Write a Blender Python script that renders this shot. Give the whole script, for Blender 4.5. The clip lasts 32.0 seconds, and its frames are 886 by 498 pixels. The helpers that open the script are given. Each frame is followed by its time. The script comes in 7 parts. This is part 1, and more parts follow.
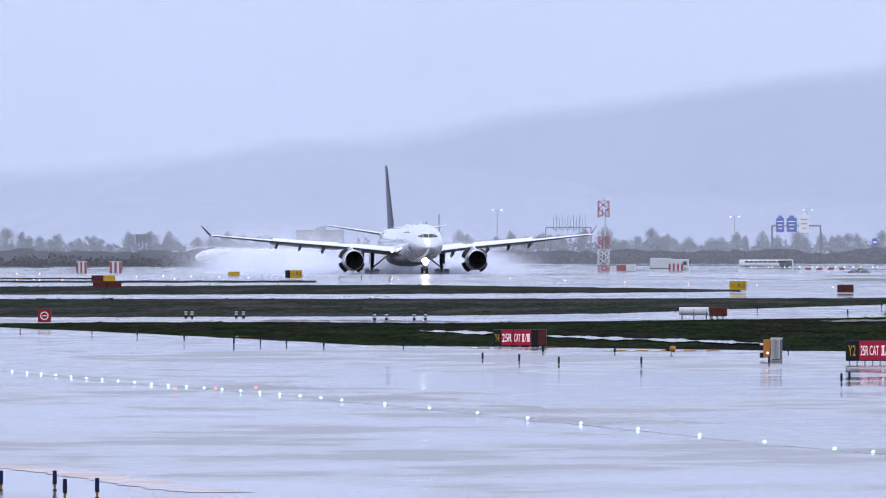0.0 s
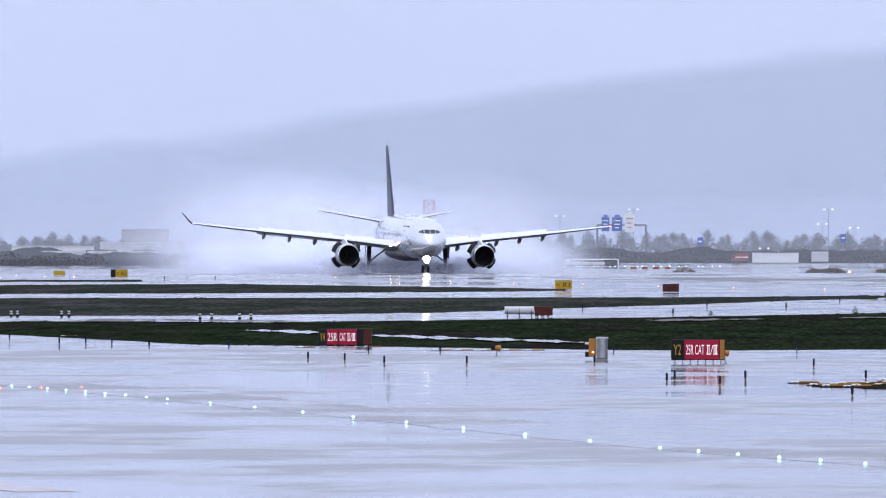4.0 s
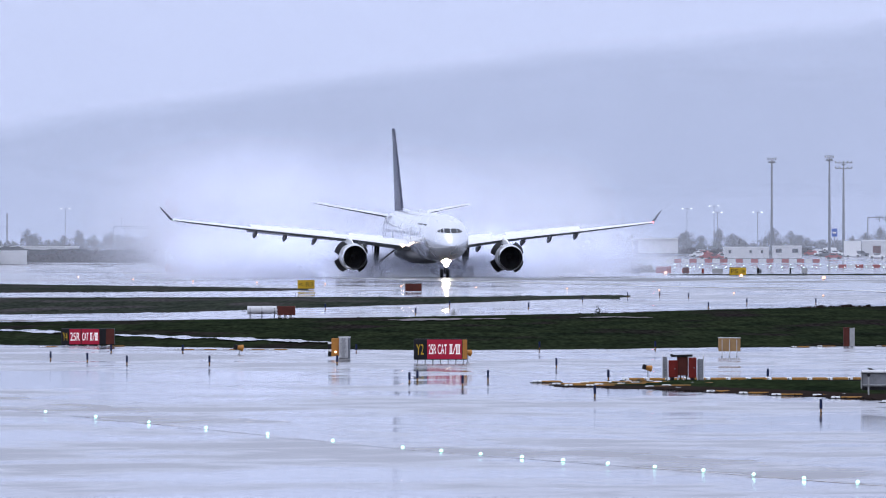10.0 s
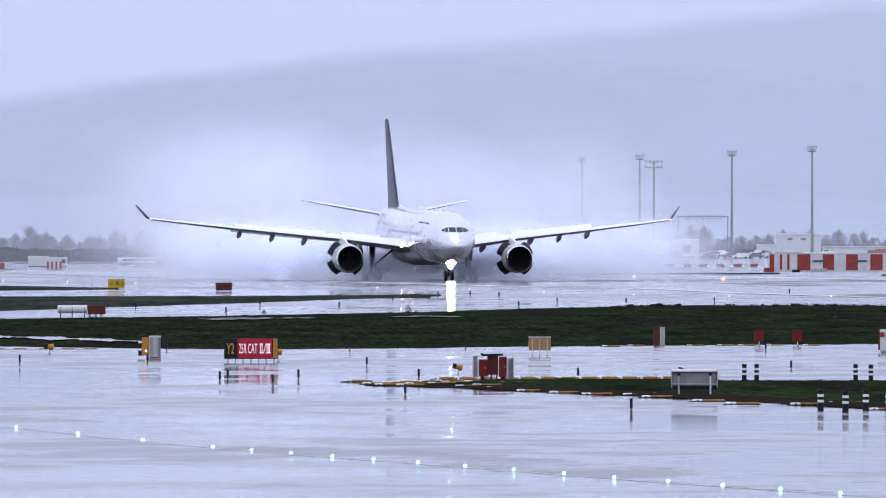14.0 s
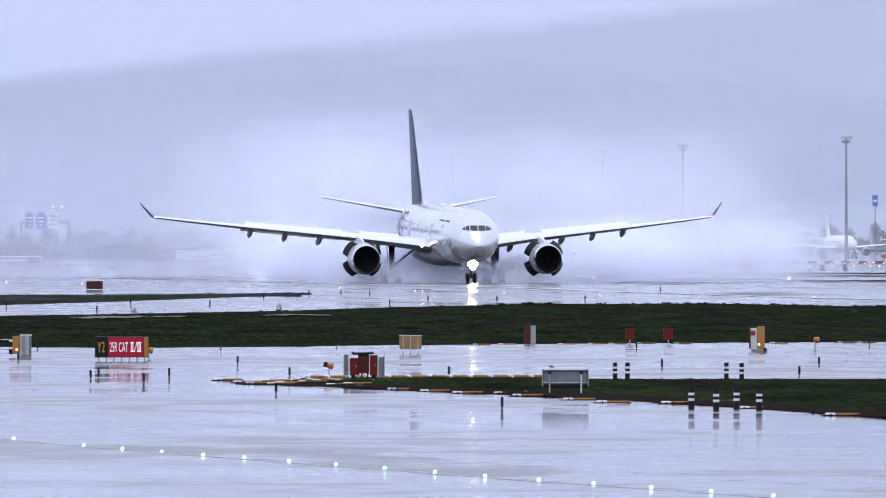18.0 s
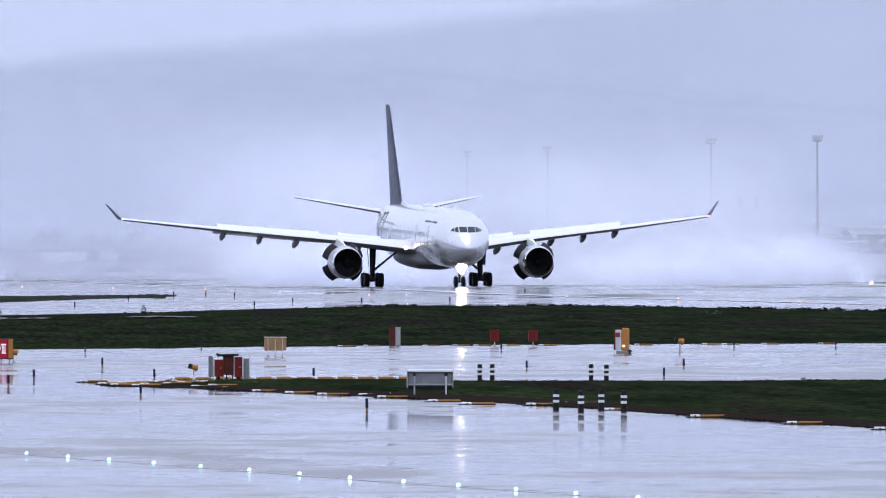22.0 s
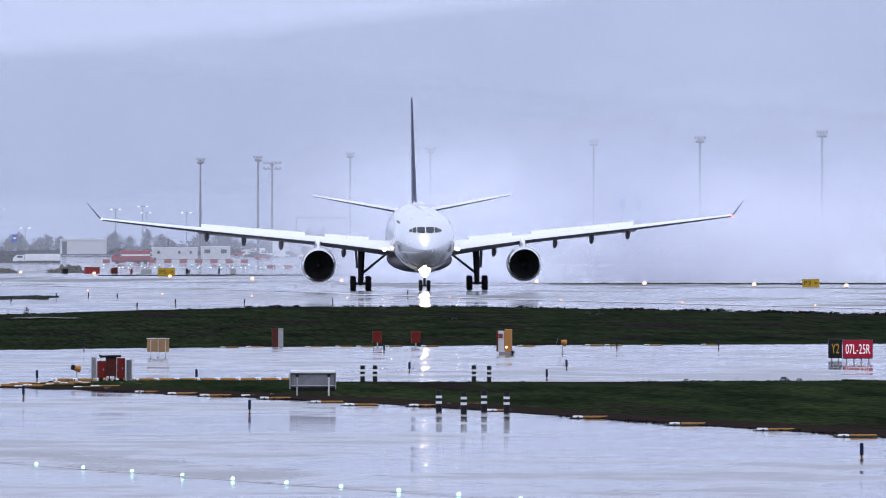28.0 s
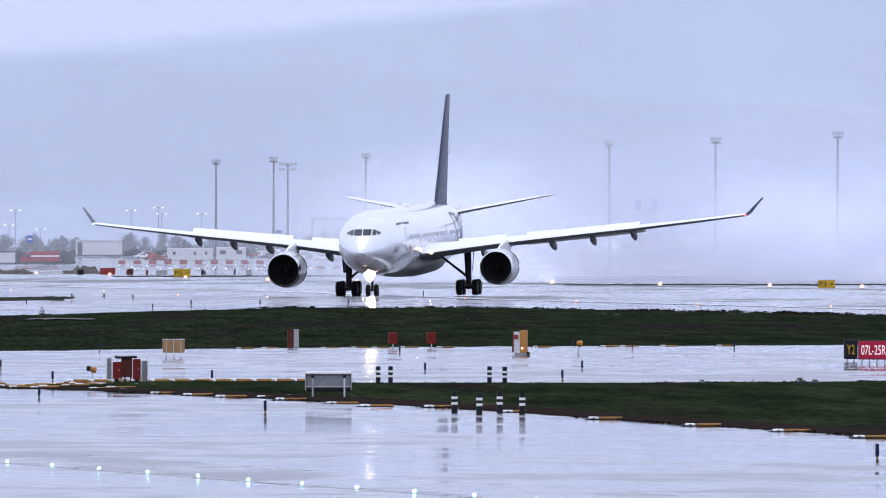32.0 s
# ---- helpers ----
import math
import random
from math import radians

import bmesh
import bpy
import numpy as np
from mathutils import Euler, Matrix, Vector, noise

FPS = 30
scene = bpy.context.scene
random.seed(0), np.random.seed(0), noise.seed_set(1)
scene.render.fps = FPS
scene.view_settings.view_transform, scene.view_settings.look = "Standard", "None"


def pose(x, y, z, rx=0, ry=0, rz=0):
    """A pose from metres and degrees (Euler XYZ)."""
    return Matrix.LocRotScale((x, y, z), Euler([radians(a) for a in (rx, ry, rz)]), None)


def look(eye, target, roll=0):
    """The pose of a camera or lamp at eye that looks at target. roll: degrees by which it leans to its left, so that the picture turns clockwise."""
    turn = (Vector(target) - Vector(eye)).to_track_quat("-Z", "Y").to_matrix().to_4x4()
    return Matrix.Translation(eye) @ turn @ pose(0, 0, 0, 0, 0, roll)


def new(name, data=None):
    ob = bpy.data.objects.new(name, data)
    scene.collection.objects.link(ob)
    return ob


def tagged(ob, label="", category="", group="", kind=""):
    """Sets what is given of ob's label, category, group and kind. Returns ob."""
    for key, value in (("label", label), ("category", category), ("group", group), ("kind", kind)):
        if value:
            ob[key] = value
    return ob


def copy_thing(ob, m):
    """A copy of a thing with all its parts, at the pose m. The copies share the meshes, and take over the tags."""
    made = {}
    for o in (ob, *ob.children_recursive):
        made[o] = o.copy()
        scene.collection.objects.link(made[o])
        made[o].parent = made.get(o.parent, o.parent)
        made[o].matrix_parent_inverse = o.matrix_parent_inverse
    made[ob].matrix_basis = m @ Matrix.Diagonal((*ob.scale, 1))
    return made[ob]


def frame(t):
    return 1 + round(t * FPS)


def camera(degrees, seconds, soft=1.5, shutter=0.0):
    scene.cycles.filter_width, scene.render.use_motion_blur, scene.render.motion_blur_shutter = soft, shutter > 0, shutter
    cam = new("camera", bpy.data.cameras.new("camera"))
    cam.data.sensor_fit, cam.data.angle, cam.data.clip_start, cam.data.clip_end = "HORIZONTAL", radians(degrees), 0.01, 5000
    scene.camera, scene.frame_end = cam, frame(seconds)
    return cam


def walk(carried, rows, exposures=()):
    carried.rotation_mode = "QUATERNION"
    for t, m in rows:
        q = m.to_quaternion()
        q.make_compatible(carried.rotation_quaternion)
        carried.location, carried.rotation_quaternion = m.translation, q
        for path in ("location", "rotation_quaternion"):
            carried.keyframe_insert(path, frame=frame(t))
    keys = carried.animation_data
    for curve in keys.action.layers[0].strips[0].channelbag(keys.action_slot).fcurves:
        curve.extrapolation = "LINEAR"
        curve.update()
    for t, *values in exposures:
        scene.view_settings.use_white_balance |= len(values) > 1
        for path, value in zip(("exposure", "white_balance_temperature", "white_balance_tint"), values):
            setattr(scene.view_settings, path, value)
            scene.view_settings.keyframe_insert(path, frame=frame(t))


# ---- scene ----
# Eye point on a low bank beside an airport; y runs out over the taxiways to the runway, x to the right.
EYE = 4.7
FAR = 27000.0      # bearings and dips are given in 1/27000 radian
MID, LEVEL = 1650.0, 434.0

cam = camera(math.degrees(2 * math.atan(784 / FAR)), 32.0, soft=1.05)
CAM = [(0, 89.9851, 1.8377), (0.5, 89.9851, 1.7202), (1, 89.9851, 1.6195), (1.5, 89.9854, 1.5572), (2, 89.9848, 1.4885), (2.5, 89.9815, 1.4411), (3,
       89.9789, 1.3716), (3.5, 89.9819, 1.2668), (4, 89.9822, 1.1821), (4.5, 89.9824, 1.1074), (6.5, 89.979, 0.8363), (7, 89.979, 0.759), (7.5,
       89.9789, 0.7181), (8, 89.9758, 0.6842), (8.5, 89.9766, 0.6184), (9, 89.9784, 0.4908), (9.5, 89.9772, 0.3451), (10, 89.9807, 0.2158), (10.5,
       89.9787, 0.1047), (11, 89.9784, 0.0196), (11.5, 89.9804, -0.0643), (12, 89.978, -0.1778), (12.5, 89.9786, -0.3006), (13, 89.9782, -0.3931),
       (13.5, 89.9775, -0.4414), (14, 89.9775, -0.4964), (14.5, 89.9786, -0.5921), (16.5, 89.9742, -0.8651), (17, 89.9722, -0.9025), (17.5, 89.9708,
       -0.9397), (18, 89.972, -0.9815), (18.5, 89.9741, -1.0536), (19, 89.9753, -1.1245), (19.5, 89.9756, -1.2321), (20, 89.9754, -1.3034), (20.5,
       89.9787, -1.3469), (21, 89.9771, -1.4053), (21.5, 89.9787, -1.448), (22, 89.9783, -1.4894), (22.5, 89.9766, -1.549), (23, 89.9766, -1.6204),
       (23.5, 89.9799, -1.6985), (24, 89.9799, -1.7647), (24.5, 89.9802, -1.8149), (25, 89.9798, -1.8548), (25.5, 89.9798, -1.8711), (26, 89.983,
       -1.8809), (26.5, 89.983, -1.9039), (28.5, 89.983, -1.9336), (29, 89.9863, -1.9388), (29.5, 89.9863, -1.9368), (30, 89.9892, -1.9338), (30.5,
       89.9892, -1.9223), (31, 89.9863, -1.9004), (31.5, 89.9821, -1.8841), (32, 89.9863, -1.8711)]
walk(cam, [(t, pose(0, 0, EYE, rx, 0, rz)) for t, rx, rz in CAM], [(0, 0.06, 6420, 10), (9, 0.03, 6420, 10), (19, 0.02, 6420, 10), (24, 0.0, 6420, 10), (26, 0.03, 6420, 10), (29, -0.05, 6420, 10), (32, 0.11, 6420, 10)])

# gentle swell of the airfield along y
SWELL = [(-300, 0), (1000, 0), (1250, .12), (1341, .24), (1390, .42), (1500, .43), (1600, .49), (1700, .56), (1870, .68), (1980, .76),
         (2080, .68), (2156, .54), (2254, .05), (2340, -.4), (2420, -.68), (2600, -.8), (3300, -.8), (3800, .6), (4300, 2.0), (5200, 2.0)]


def lift(y):
    for (a, za), (b, zb) in zip(SWELL, SWELL[1:]):
        if y <= b:
            k = max(0.0, (y - a) / (b - a))
            return za + (zb - za) * k * k * (3 - 2 * k)
    return SWELL[-1][1]


def out(b, d):
    """The ground point on bearing b at distance d."""
    a = (b - MID) / FAR
    y = d * math.cos(a)
    return Vector((d * math.sin(a), y, lift(y)))


def spot(b, dip):
    """The ground point on bearing b that is seen at that dip."""
    d = 300.0
    for _ in range(60):
        d = 0.5 * d + 0.5 * FAR * (EYE - lift(d)) / (dip - LEVEL)
    return out(b, d)


# ---- light: bright overcast, with a soft glow through the cloud from behind the eye ----
world = bpy.data.worlds.new("overcast")
scene.world = world
world.use_nodes = True
wn, wl = world.node_tree.nodes, world.node_tree.links
wn.clear()
w_out = wn.new("ShaderNodeOutputWorld")
w_bg = wn.new("ShaderNodeBackground")
w_sky = wn.new("ShaderNodeTexSky")
w_sky.sky_type, w_sky.sun_disc = "NISHITA", False
w_sky.sun_elevation, w_sky.sun_rotation, w_sky.dust_density = radians(38), radians(200), 3.0
w_tc = wn.new("ShaderNodeTexCoord")
w_sep = wn.new("ShaderNodeSeparateXYZ")
w_ramp = wn.new("ShaderNodeValToRGB")
r = w_ramp.color_ramp
r.elements[0].position, r.elements[0].color = 0.0, (0.492, 0.562, 0.835, 1)
r.elements[1].position, r.elements[1].color = 1.0, (1.02, 1.10, 1.38, 1)
for p, c in ((0.006, (0.492, 0.562, 0.835, 1)), (0.02, (0.53, 0.60, 0.875, 1)), (0.06, (0.80, 0.885, 1.20, 1)), (0.25, (0.88, 0.965, 1.28, 1))):
    e = r.elements.new(p)
    e.color = c
w_noise = wn.new("ShaderNodeTexNoise")
w_noise.inputs["Scale"].default_value, w_noise.inputs["Detail"].default_value = 26.0, 4.0
w_map = wn.new("ShaderNodeMapRange")
w_map.inputs["From Min"].default_value, w_map.inputs["From Max"].default_value = 0.3, 0.7
w_map.inputs["To Min"].default_value, w_map.inputs["To Max"].default_value = 0.965, 1.035
w_mul = wn.new("ShaderNodeVectorMath")
w_mul.operation = "SCALE"
w_mix = wn.new("ShaderNodeMix")
w_mix.data_type = "RGBA"
w_mix.inputs["Factor"].default_value = 0.06
wl.new(w_tc.outputs["Generated"], w_sep.inputs[0])
wl.new(w_sep.outputs["Z"], w_ramp.inputs["Fac"])
wl.new(w_tc.outputs["Generated"], w_noise.inputs["Vector"])
wl.new(w_noise.outputs["Fac"], w_map.inputs["Value"])
wl.new(w_ramp.outputs["Color"], w_mul.inputs[0])
wl.new(w_map.outputs[0], w_mul.inputs["Scale"])
w_dim = wn.new("ShaderNodeVectorMath")
w_dim.operation = "SCALE"
w_dim.inputs["Scale"].default_value = 0.1
wl.new(w_sky.outputs["Color"], w_dim.inputs[0])
wl.new(w_mul.outputs[0], w_mix.inputs["A"])
wl.new(w_dim.outputs[0], w_mix.inputs["B"])
wl.new(w_mix.outputs["Result"], w_bg.inputs["Color"])
wl.new(w_bg.outputs[0], w_out.inputs["Surface"])

sun = new("sun", bpy.data.lights.new("sun", "SUN"))
sun.data.energy, sun.data.angle, sun.data.color = 0.5, radians(60), (1.0, 0.98, 0.95)
sun.matrix_world = look((0, 0, 50), (6, 17, 8))
scene.cycles.transparent_max_bounces = 192


# ---- materials ----
def mat(name, col, rough=0.6, metal=0.0, vary=0.12, scale=3.0, bump=0.0, spec=0.2, emit=None, power=0.0, coat=0.0, stretch=None, each=0.0, fine=12.0):
    m = bpy.data.materials.new(name)
    m.use_nodes = True
    n, l = m.node_tree.nodes, m.node_tree.links
    b = n["Principled BSDF"]
    b.inputs["Roughness"].default_value, b.inputs["Metallic"].default_value = rough, metal
    b.inputs["Specular IOR Level"].default_value, b.inputs["Coat Weight"].default_value = spec, coat
    b.inputs["Base Color"].default_value = (*col, 1)
    if emit:
        b.inputs["Emission Color"].default_value = (*emit, 1)
        b.inputs["Emission Strength"].default_value = power
    if vary:
        tc, mp = n.new("ShaderNodeTexCoord"), n.new("ShaderNodeMapping")
        if stretch:
            mp.inputs["Scale"].default_value = stretch
        a, c = n.new("ShaderNodeTexNoise"), n.new("ShaderNodeTexNoise")
        a.inputs["Scale"].default_value, a.inputs["Detail"].default_value = scale, 5
        c.inputs["Scale"].default_value, c.inputs["Detail"].default_value = scale * fine, 3
        l.new(tc.outputs["Object"], mp.inputs["Vector"])
        l.new(mp.outputs[0], a.inputs["Vector"])
        l.new(mp.outputs[0], c.inputs["Vector"])
        add = n.new("ShaderNodeMath")
        add.operation = "MULTIPLY_ADD"
        add.inputs[1].default_value = 0.5
        l.new(c.outputs["Fac"], add.inputs[0])
        l.new(a.outputs["Fac"], add.inputs[2])
        mr = n.new("ShaderNodeMapRange")
        mr.inputs["From Min"].default_value, mr.inputs["From Max"].default_value = 0.45, 1.05
        mr.inputs["To Min"].default_value, mr.inputs["To Max"].default_value = 1 - vary, 1 + vary
        l.new(add.outputs[0], mr.inputs["Value"])
        last = mr.outputs[0]
        if each:
            oi, er = n.new("ShaderNodeObjectInfo"), n.new("ShaderNodeMapRange")
            er.inputs["To Min"].default_value, er.inputs["To Max"].default_value = 1 - each, 1 + each
            l.new(oi.outputs["Random"], er.inputs["Value"])
            k = n.new("ShaderNodeMath")
            k.operation = "MULTIPLY"
            l.new(last, k.inputs[0])
            l.new(er.outputs[0], k.inputs[1])
            last = k.outputs[0]
        sc = n.new("ShaderNodeVectorMath")
        sc.operation = "SCALE"
        sc.inputs[0].default_value = col
        l.new(last, sc.inputs["Scale"])
        l.new(sc.outputs[0], b.inputs["Base Color"])
        rm = n.new("ShaderNodeMapRange")
        rm.inputs["From Min"].default_value, rm.inputs["From Max"].default_value = 0.3, 0.7
        rm.inputs["To Min"].default_value, rm.inputs["To Max"].default_value = max(0.02, rough * 0.8), min(1.0, rough * 1.2)
        l.new(c.outputs["Fac"], rm.inputs["Value"])
        l.new(rm.outputs[0], b.inputs["Roughness"])
        if bump:
            bp = n.new("ShaderNodeBump")
            bp.inputs["Strength"].default_value, bp.inputs["Distance"].default_value = 0.6, bump
            l.new(add.outputs[0], bp.inputs["Height"])
            l.new(bp.outputs[0], b.inputs["Normal"])
    return m


def wet(name, dark, light, film_rough, dry_rough, scale, cover, stretch, ripple=0.0):
    """Wet paving: a water film with drier streaks in it."""
    m = bpy.data.materials.new(name)
    m.use_nodes = True
    n, l = m.node_tree.nodes, m.node_tree.links
    b = n["Principled BSDF"]
    tc, mp = n.new("ShaderNodeTexCoord"), n.new("ShaderNodeMapping")
    mp.inputs["Scale"].default_value = stretch
    l.new(tc.outputs["Object"], mp.inputs["Vector"])
    a, c, g = (n.new("ShaderNodeTexNoise") for _ in range(3))
    a.inputs["Scale"].default_value, a.inputs["Detail"].default_value, a.inputs["Roughness"].default_value = scale, 6, 0.62
    c.inputs["Scale"].default_value, c.inputs["Detail"].default_value = scale * 0.17, 3
    g.inputs["Scale"].default_value, g.inputs["Detail"].default_value = scale * 14, 3
    for q in (a, c, g):
        l.new(mp.outputs[0], q.inputs["Vector"])
    s = n.new("ShaderNodeMath")
    s.operation = "MULTIPLY_ADD"
    s.inputs[1].default_value = 0.8
    l.new(c.outputs["Fac"], s.inputs[0])
    l.new(a.outputs["Fac"], s.inputs[2])
    f = n.new("ShaderNodeMapRange")
    f.interpolation_type = "SMOOTHSTEP"
    f.inputs["From Min"].default_value, f.inputs["From Max"].default_value = cover, cover + 0.22
    l.new(s.outputs[0], f.inputs["Value"])
    ro = n.new("ShaderNodeMapRange")
    ro.inputs["To Min"].default_value, ro.inputs["To Max"].default_value = film_rough, dry_rough
    l.new(f.outputs[0], ro.inputs["Value"])
    l.new(ro.outputs[0], b.inputs["Roughness"])
    mx = n.new("ShaderNodeMix")
    mx.data_type = "RGBA"
    mx.inputs["A"].default_value, mx.inputs["B"].default_value = (*dark, 1), (*light, 1)
    l.new(g.outputs["Fac"], mx.inputs["Factor"])
    l.new(mx.outputs["Result"], b.inputs["Base Color"])
    b.inputs["Specular IOR Level"].default_value = 0.5
    if ripple:
        w = n.new("ShaderNodeTexNoise")
        w.inputs["Scale"].default_value, w.inputs["Detail"].default_value = 0.32, 4
        l.new(tc.outputs["Object"], w.inputs["Vector"])
        bp = n.new("ShaderNodeBump")
        bp.inputs["Strength"].default_value, bp.inputs["Distance"].default_value = 1.0, ripple
        l.new(w.outputs["Fac"], bp.inputs["Height"])
        l.new(bp.outputs[0], b.inputs["Normal"])
    return m


def grass_mat(name, a, b_, soil, patch=0.5, long=0.03):
    m = bpy.data.materials.new(name)
    m.use_nodes = True
    n, l = m.node_tree.nodes, m.node_tree.links
    b = n["Principled BSDF"]
    b.inputs["Roughness"].default_value, b.inputs["Specular IOR Level"].default_value = 0.9, 0.0
    tc = n.new("ShaderNodeTexCoord")
    mp = n.new("ShaderNodeMapping")
    mp.inputs["Scale"].default_value = (1.0, 0.09, 1.0)
    l.new(tc.outputs["Object"], mp.inputs["Vector"])
    x, y, z = (n.new("ShaderNodeTexNoise") for _ in range(3))
    blades = n.new("ShaderNodeMapping")
    blades.inputs["Scale"].default_value = (1.0, long, 1.0)
    l.new(tc.outputs["Object"], blades.inputs["Vector"])
    for q, s, d, at in ((x, 0.35, 6, mp), (y, 3.6, 6, blades), (z, 0.16, 6, mp)):
        q.inputs["Scale"].default_value, q.inputs["Detail"].default_value = s, d
        l.new(at.outputs[0], q.inputs["Vector"])
    f = n.new("ShaderNodeMapRange")
    f.inputs["From Min"].default_value, f.inputs["From Max"].default_value = 0.35, 0.65
    l.new(x.outputs["Fac"], f.inputs["Value"])
    m1, m2, m3 = (n.new("ShaderNodeMix") for _ in range(3))
    for q in (m1, m2, m3):
        q.data_type = "RGBA"
    m1.inputs["A"].default_value, m1.inputs["B"].default_value = (*a, 1), (*b_, 1)
    l.new(f.outputs[0], m1.inputs["Factor"])
    m2.blend_type, m2.inputs["Factor"].default_value = "MULTIPLY", 1.0
    l.new(m3.outputs["Result"], m2.inputs["A"])
    rp = n.new("ShaderNodeMapRange")
    rp.inputs["From Min"].default_value, rp.inputs["From Max"].default_value = 0.3, 0.7
    rp.inputs["To Min"].default_value, rp.inputs["To Max"].default_value = 0.5, 1.5
    l.new(y.outputs["Fac"], rp.inputs["Value"])
    l.new(rp.outputs[0], m2.inputs["B"])
    sp = n.new("ShaderNodeMapRange")
    sp.inputs["From Min"].default_value, sp.inputs["From Max"].default_value = patch, patch + 0.12
    l.new(z.outputs["Fac"], sp.inputs["Value"])
    l.new(sp.outputs[0], m3.inputs["Factor"])
    l.new(m1.outputs["Result"], m3.inputs["A"])
    m3.inputs["B"].default_value = (*soil, 1)
    l.new(m2.outputs["Result"], b.inputs["Base Color"])
    return m


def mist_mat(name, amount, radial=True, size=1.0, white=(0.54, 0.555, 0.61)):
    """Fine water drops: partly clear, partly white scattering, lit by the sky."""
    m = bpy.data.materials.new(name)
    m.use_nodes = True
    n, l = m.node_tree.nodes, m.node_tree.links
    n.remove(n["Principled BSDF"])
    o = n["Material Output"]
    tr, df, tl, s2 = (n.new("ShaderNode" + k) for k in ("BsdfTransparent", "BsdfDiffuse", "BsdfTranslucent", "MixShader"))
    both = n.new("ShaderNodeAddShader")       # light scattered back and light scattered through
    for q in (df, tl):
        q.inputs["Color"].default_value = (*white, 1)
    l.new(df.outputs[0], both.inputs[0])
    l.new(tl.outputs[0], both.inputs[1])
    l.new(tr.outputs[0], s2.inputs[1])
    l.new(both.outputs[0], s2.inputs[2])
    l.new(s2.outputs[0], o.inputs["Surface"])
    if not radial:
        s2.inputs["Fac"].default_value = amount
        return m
    tc, oi = n.new("ShaderNodeTexCoord"), n.new("ShaderNodeObjectInfo")
    ln = n.new("ShaderNodeVectorMath")
    ln.operation = "LENGTH"
    warp, wadd = n.new("ShaderNodeTexNoise"), n.new("ShaderNodeVectorMath")
    warp.noise_dimensions = "4D"
    warp.inputs["Scale"].default_value, warp.inputs["Detail"].default_value = 1.1, 1
    wsub = n.new("ShaderNodeVectorMath")
    wsub.operation = "MULTIPLY_ADD"
    wsub.inputs[1].default_value, wsub.inputs[2].default_value = (0.6, 0.0, 0.6), (-0.3, 0.0, -0.3)
    l.new(tc.outputs["Object"], warp.inputs["Vector"])
    l.new(warp.outputs["Color"], wsub.inputs[0])
    l.new(tc.outputs["Object"], wadd.inputs[0])
    l.new(wsub.outputs[0], wadd.inputs[1])
    l.new(wadd.outputs[0], ln.inputs[0])
    fall = n.new("ShaderNodeMapRange")
    fall.interpolation_type = "SMOOTHSTEP"
    fall.inputs["From Min"].default_value, fall.inputs["From Max"].default_value = 0.85, 0.12
    l.new(ln.outputs["Value"], fall.inputs["Value"])
    off = n.new("ShaderNodeMath")
    off.operation = "MULTIPLY"
    off.inputs[1].default_value = 57.0
    l.new(oi.outputs["Random"], off.inputs[0])
    l.new(off.outputs[0], warp.inputs["W"])
    no = n.new("ShaderNodeTexNoise")
    no.noise_dimensions = "4D"
    no.inputs["Scale"].default_value, no.inputs["Detail"].default_value, no.inputs["Roughness"].default_value = 1.6 * size, 3, 0.5
    l.new(tc.outputs["Object"], no.inputs["Vector"])
    l.new(off.outputs[0], no.inputs["W"])
    nm = n.new("ShaderNodeMapRange")
    nm.interpolation_type = "SMOOTHSTEP"
    nm.inputs["From Min"].default_value, nm.inputs["From Max"].default_value = 0.22, 0.72
    nm.inputs["To Min"].default_value, nm.inputs["To Max"].default_value = 0.15, 1.0
    l.new(no.outputs["Fac"], nm.inputs["Value"])
    k1, k2 = n.new("ShaderNodeMath"), n.new("ShaderNodeMath")
    k1.operation = k2.operation = "MULTIPLY"
    rim, plain = n.new("ShaderNodeMapRange"), n.new("ShaderNodeVectorMath")
    rim.interpolation_type, plain.operation = "SMOOTHSTEP", "LENGTH"
    rim.inputs["From Min"].default_value, rim.inputs["From Max"].default_value = 1.0, 0.6
    flat = n.new("ShaderNodeVectorMath")
    flat.operation = "MULTIPLY"
    flat.inputs[1].default_value = (1, 0, 1)
    l.new(tc.outputs["Object"], flat.inputs[0])
    l.new(flat.outputs[0], plain.inputs[0])
    l.new(plain.outputs["Value"], rim.inputs["Value"])
    k3 = n.new("ShaderNodeMath")
    k3.operation = "MULTIPLY"
    l.new(rim.outputs[0], k3.inputs[1])
    k2.inputs[1].default_value = amount
    l.new(fall.outputs[0], k3.inputs[0])
    l.new(k3.outputs[0], k1.inputs[0])
    l.new(nm.outputs[0], k1.inputs[1])
    l.new(k1.outputs[0], k2.inputs[0])
    l.new(k2.outputs[0], s2.inputs["Fac"])
    return m


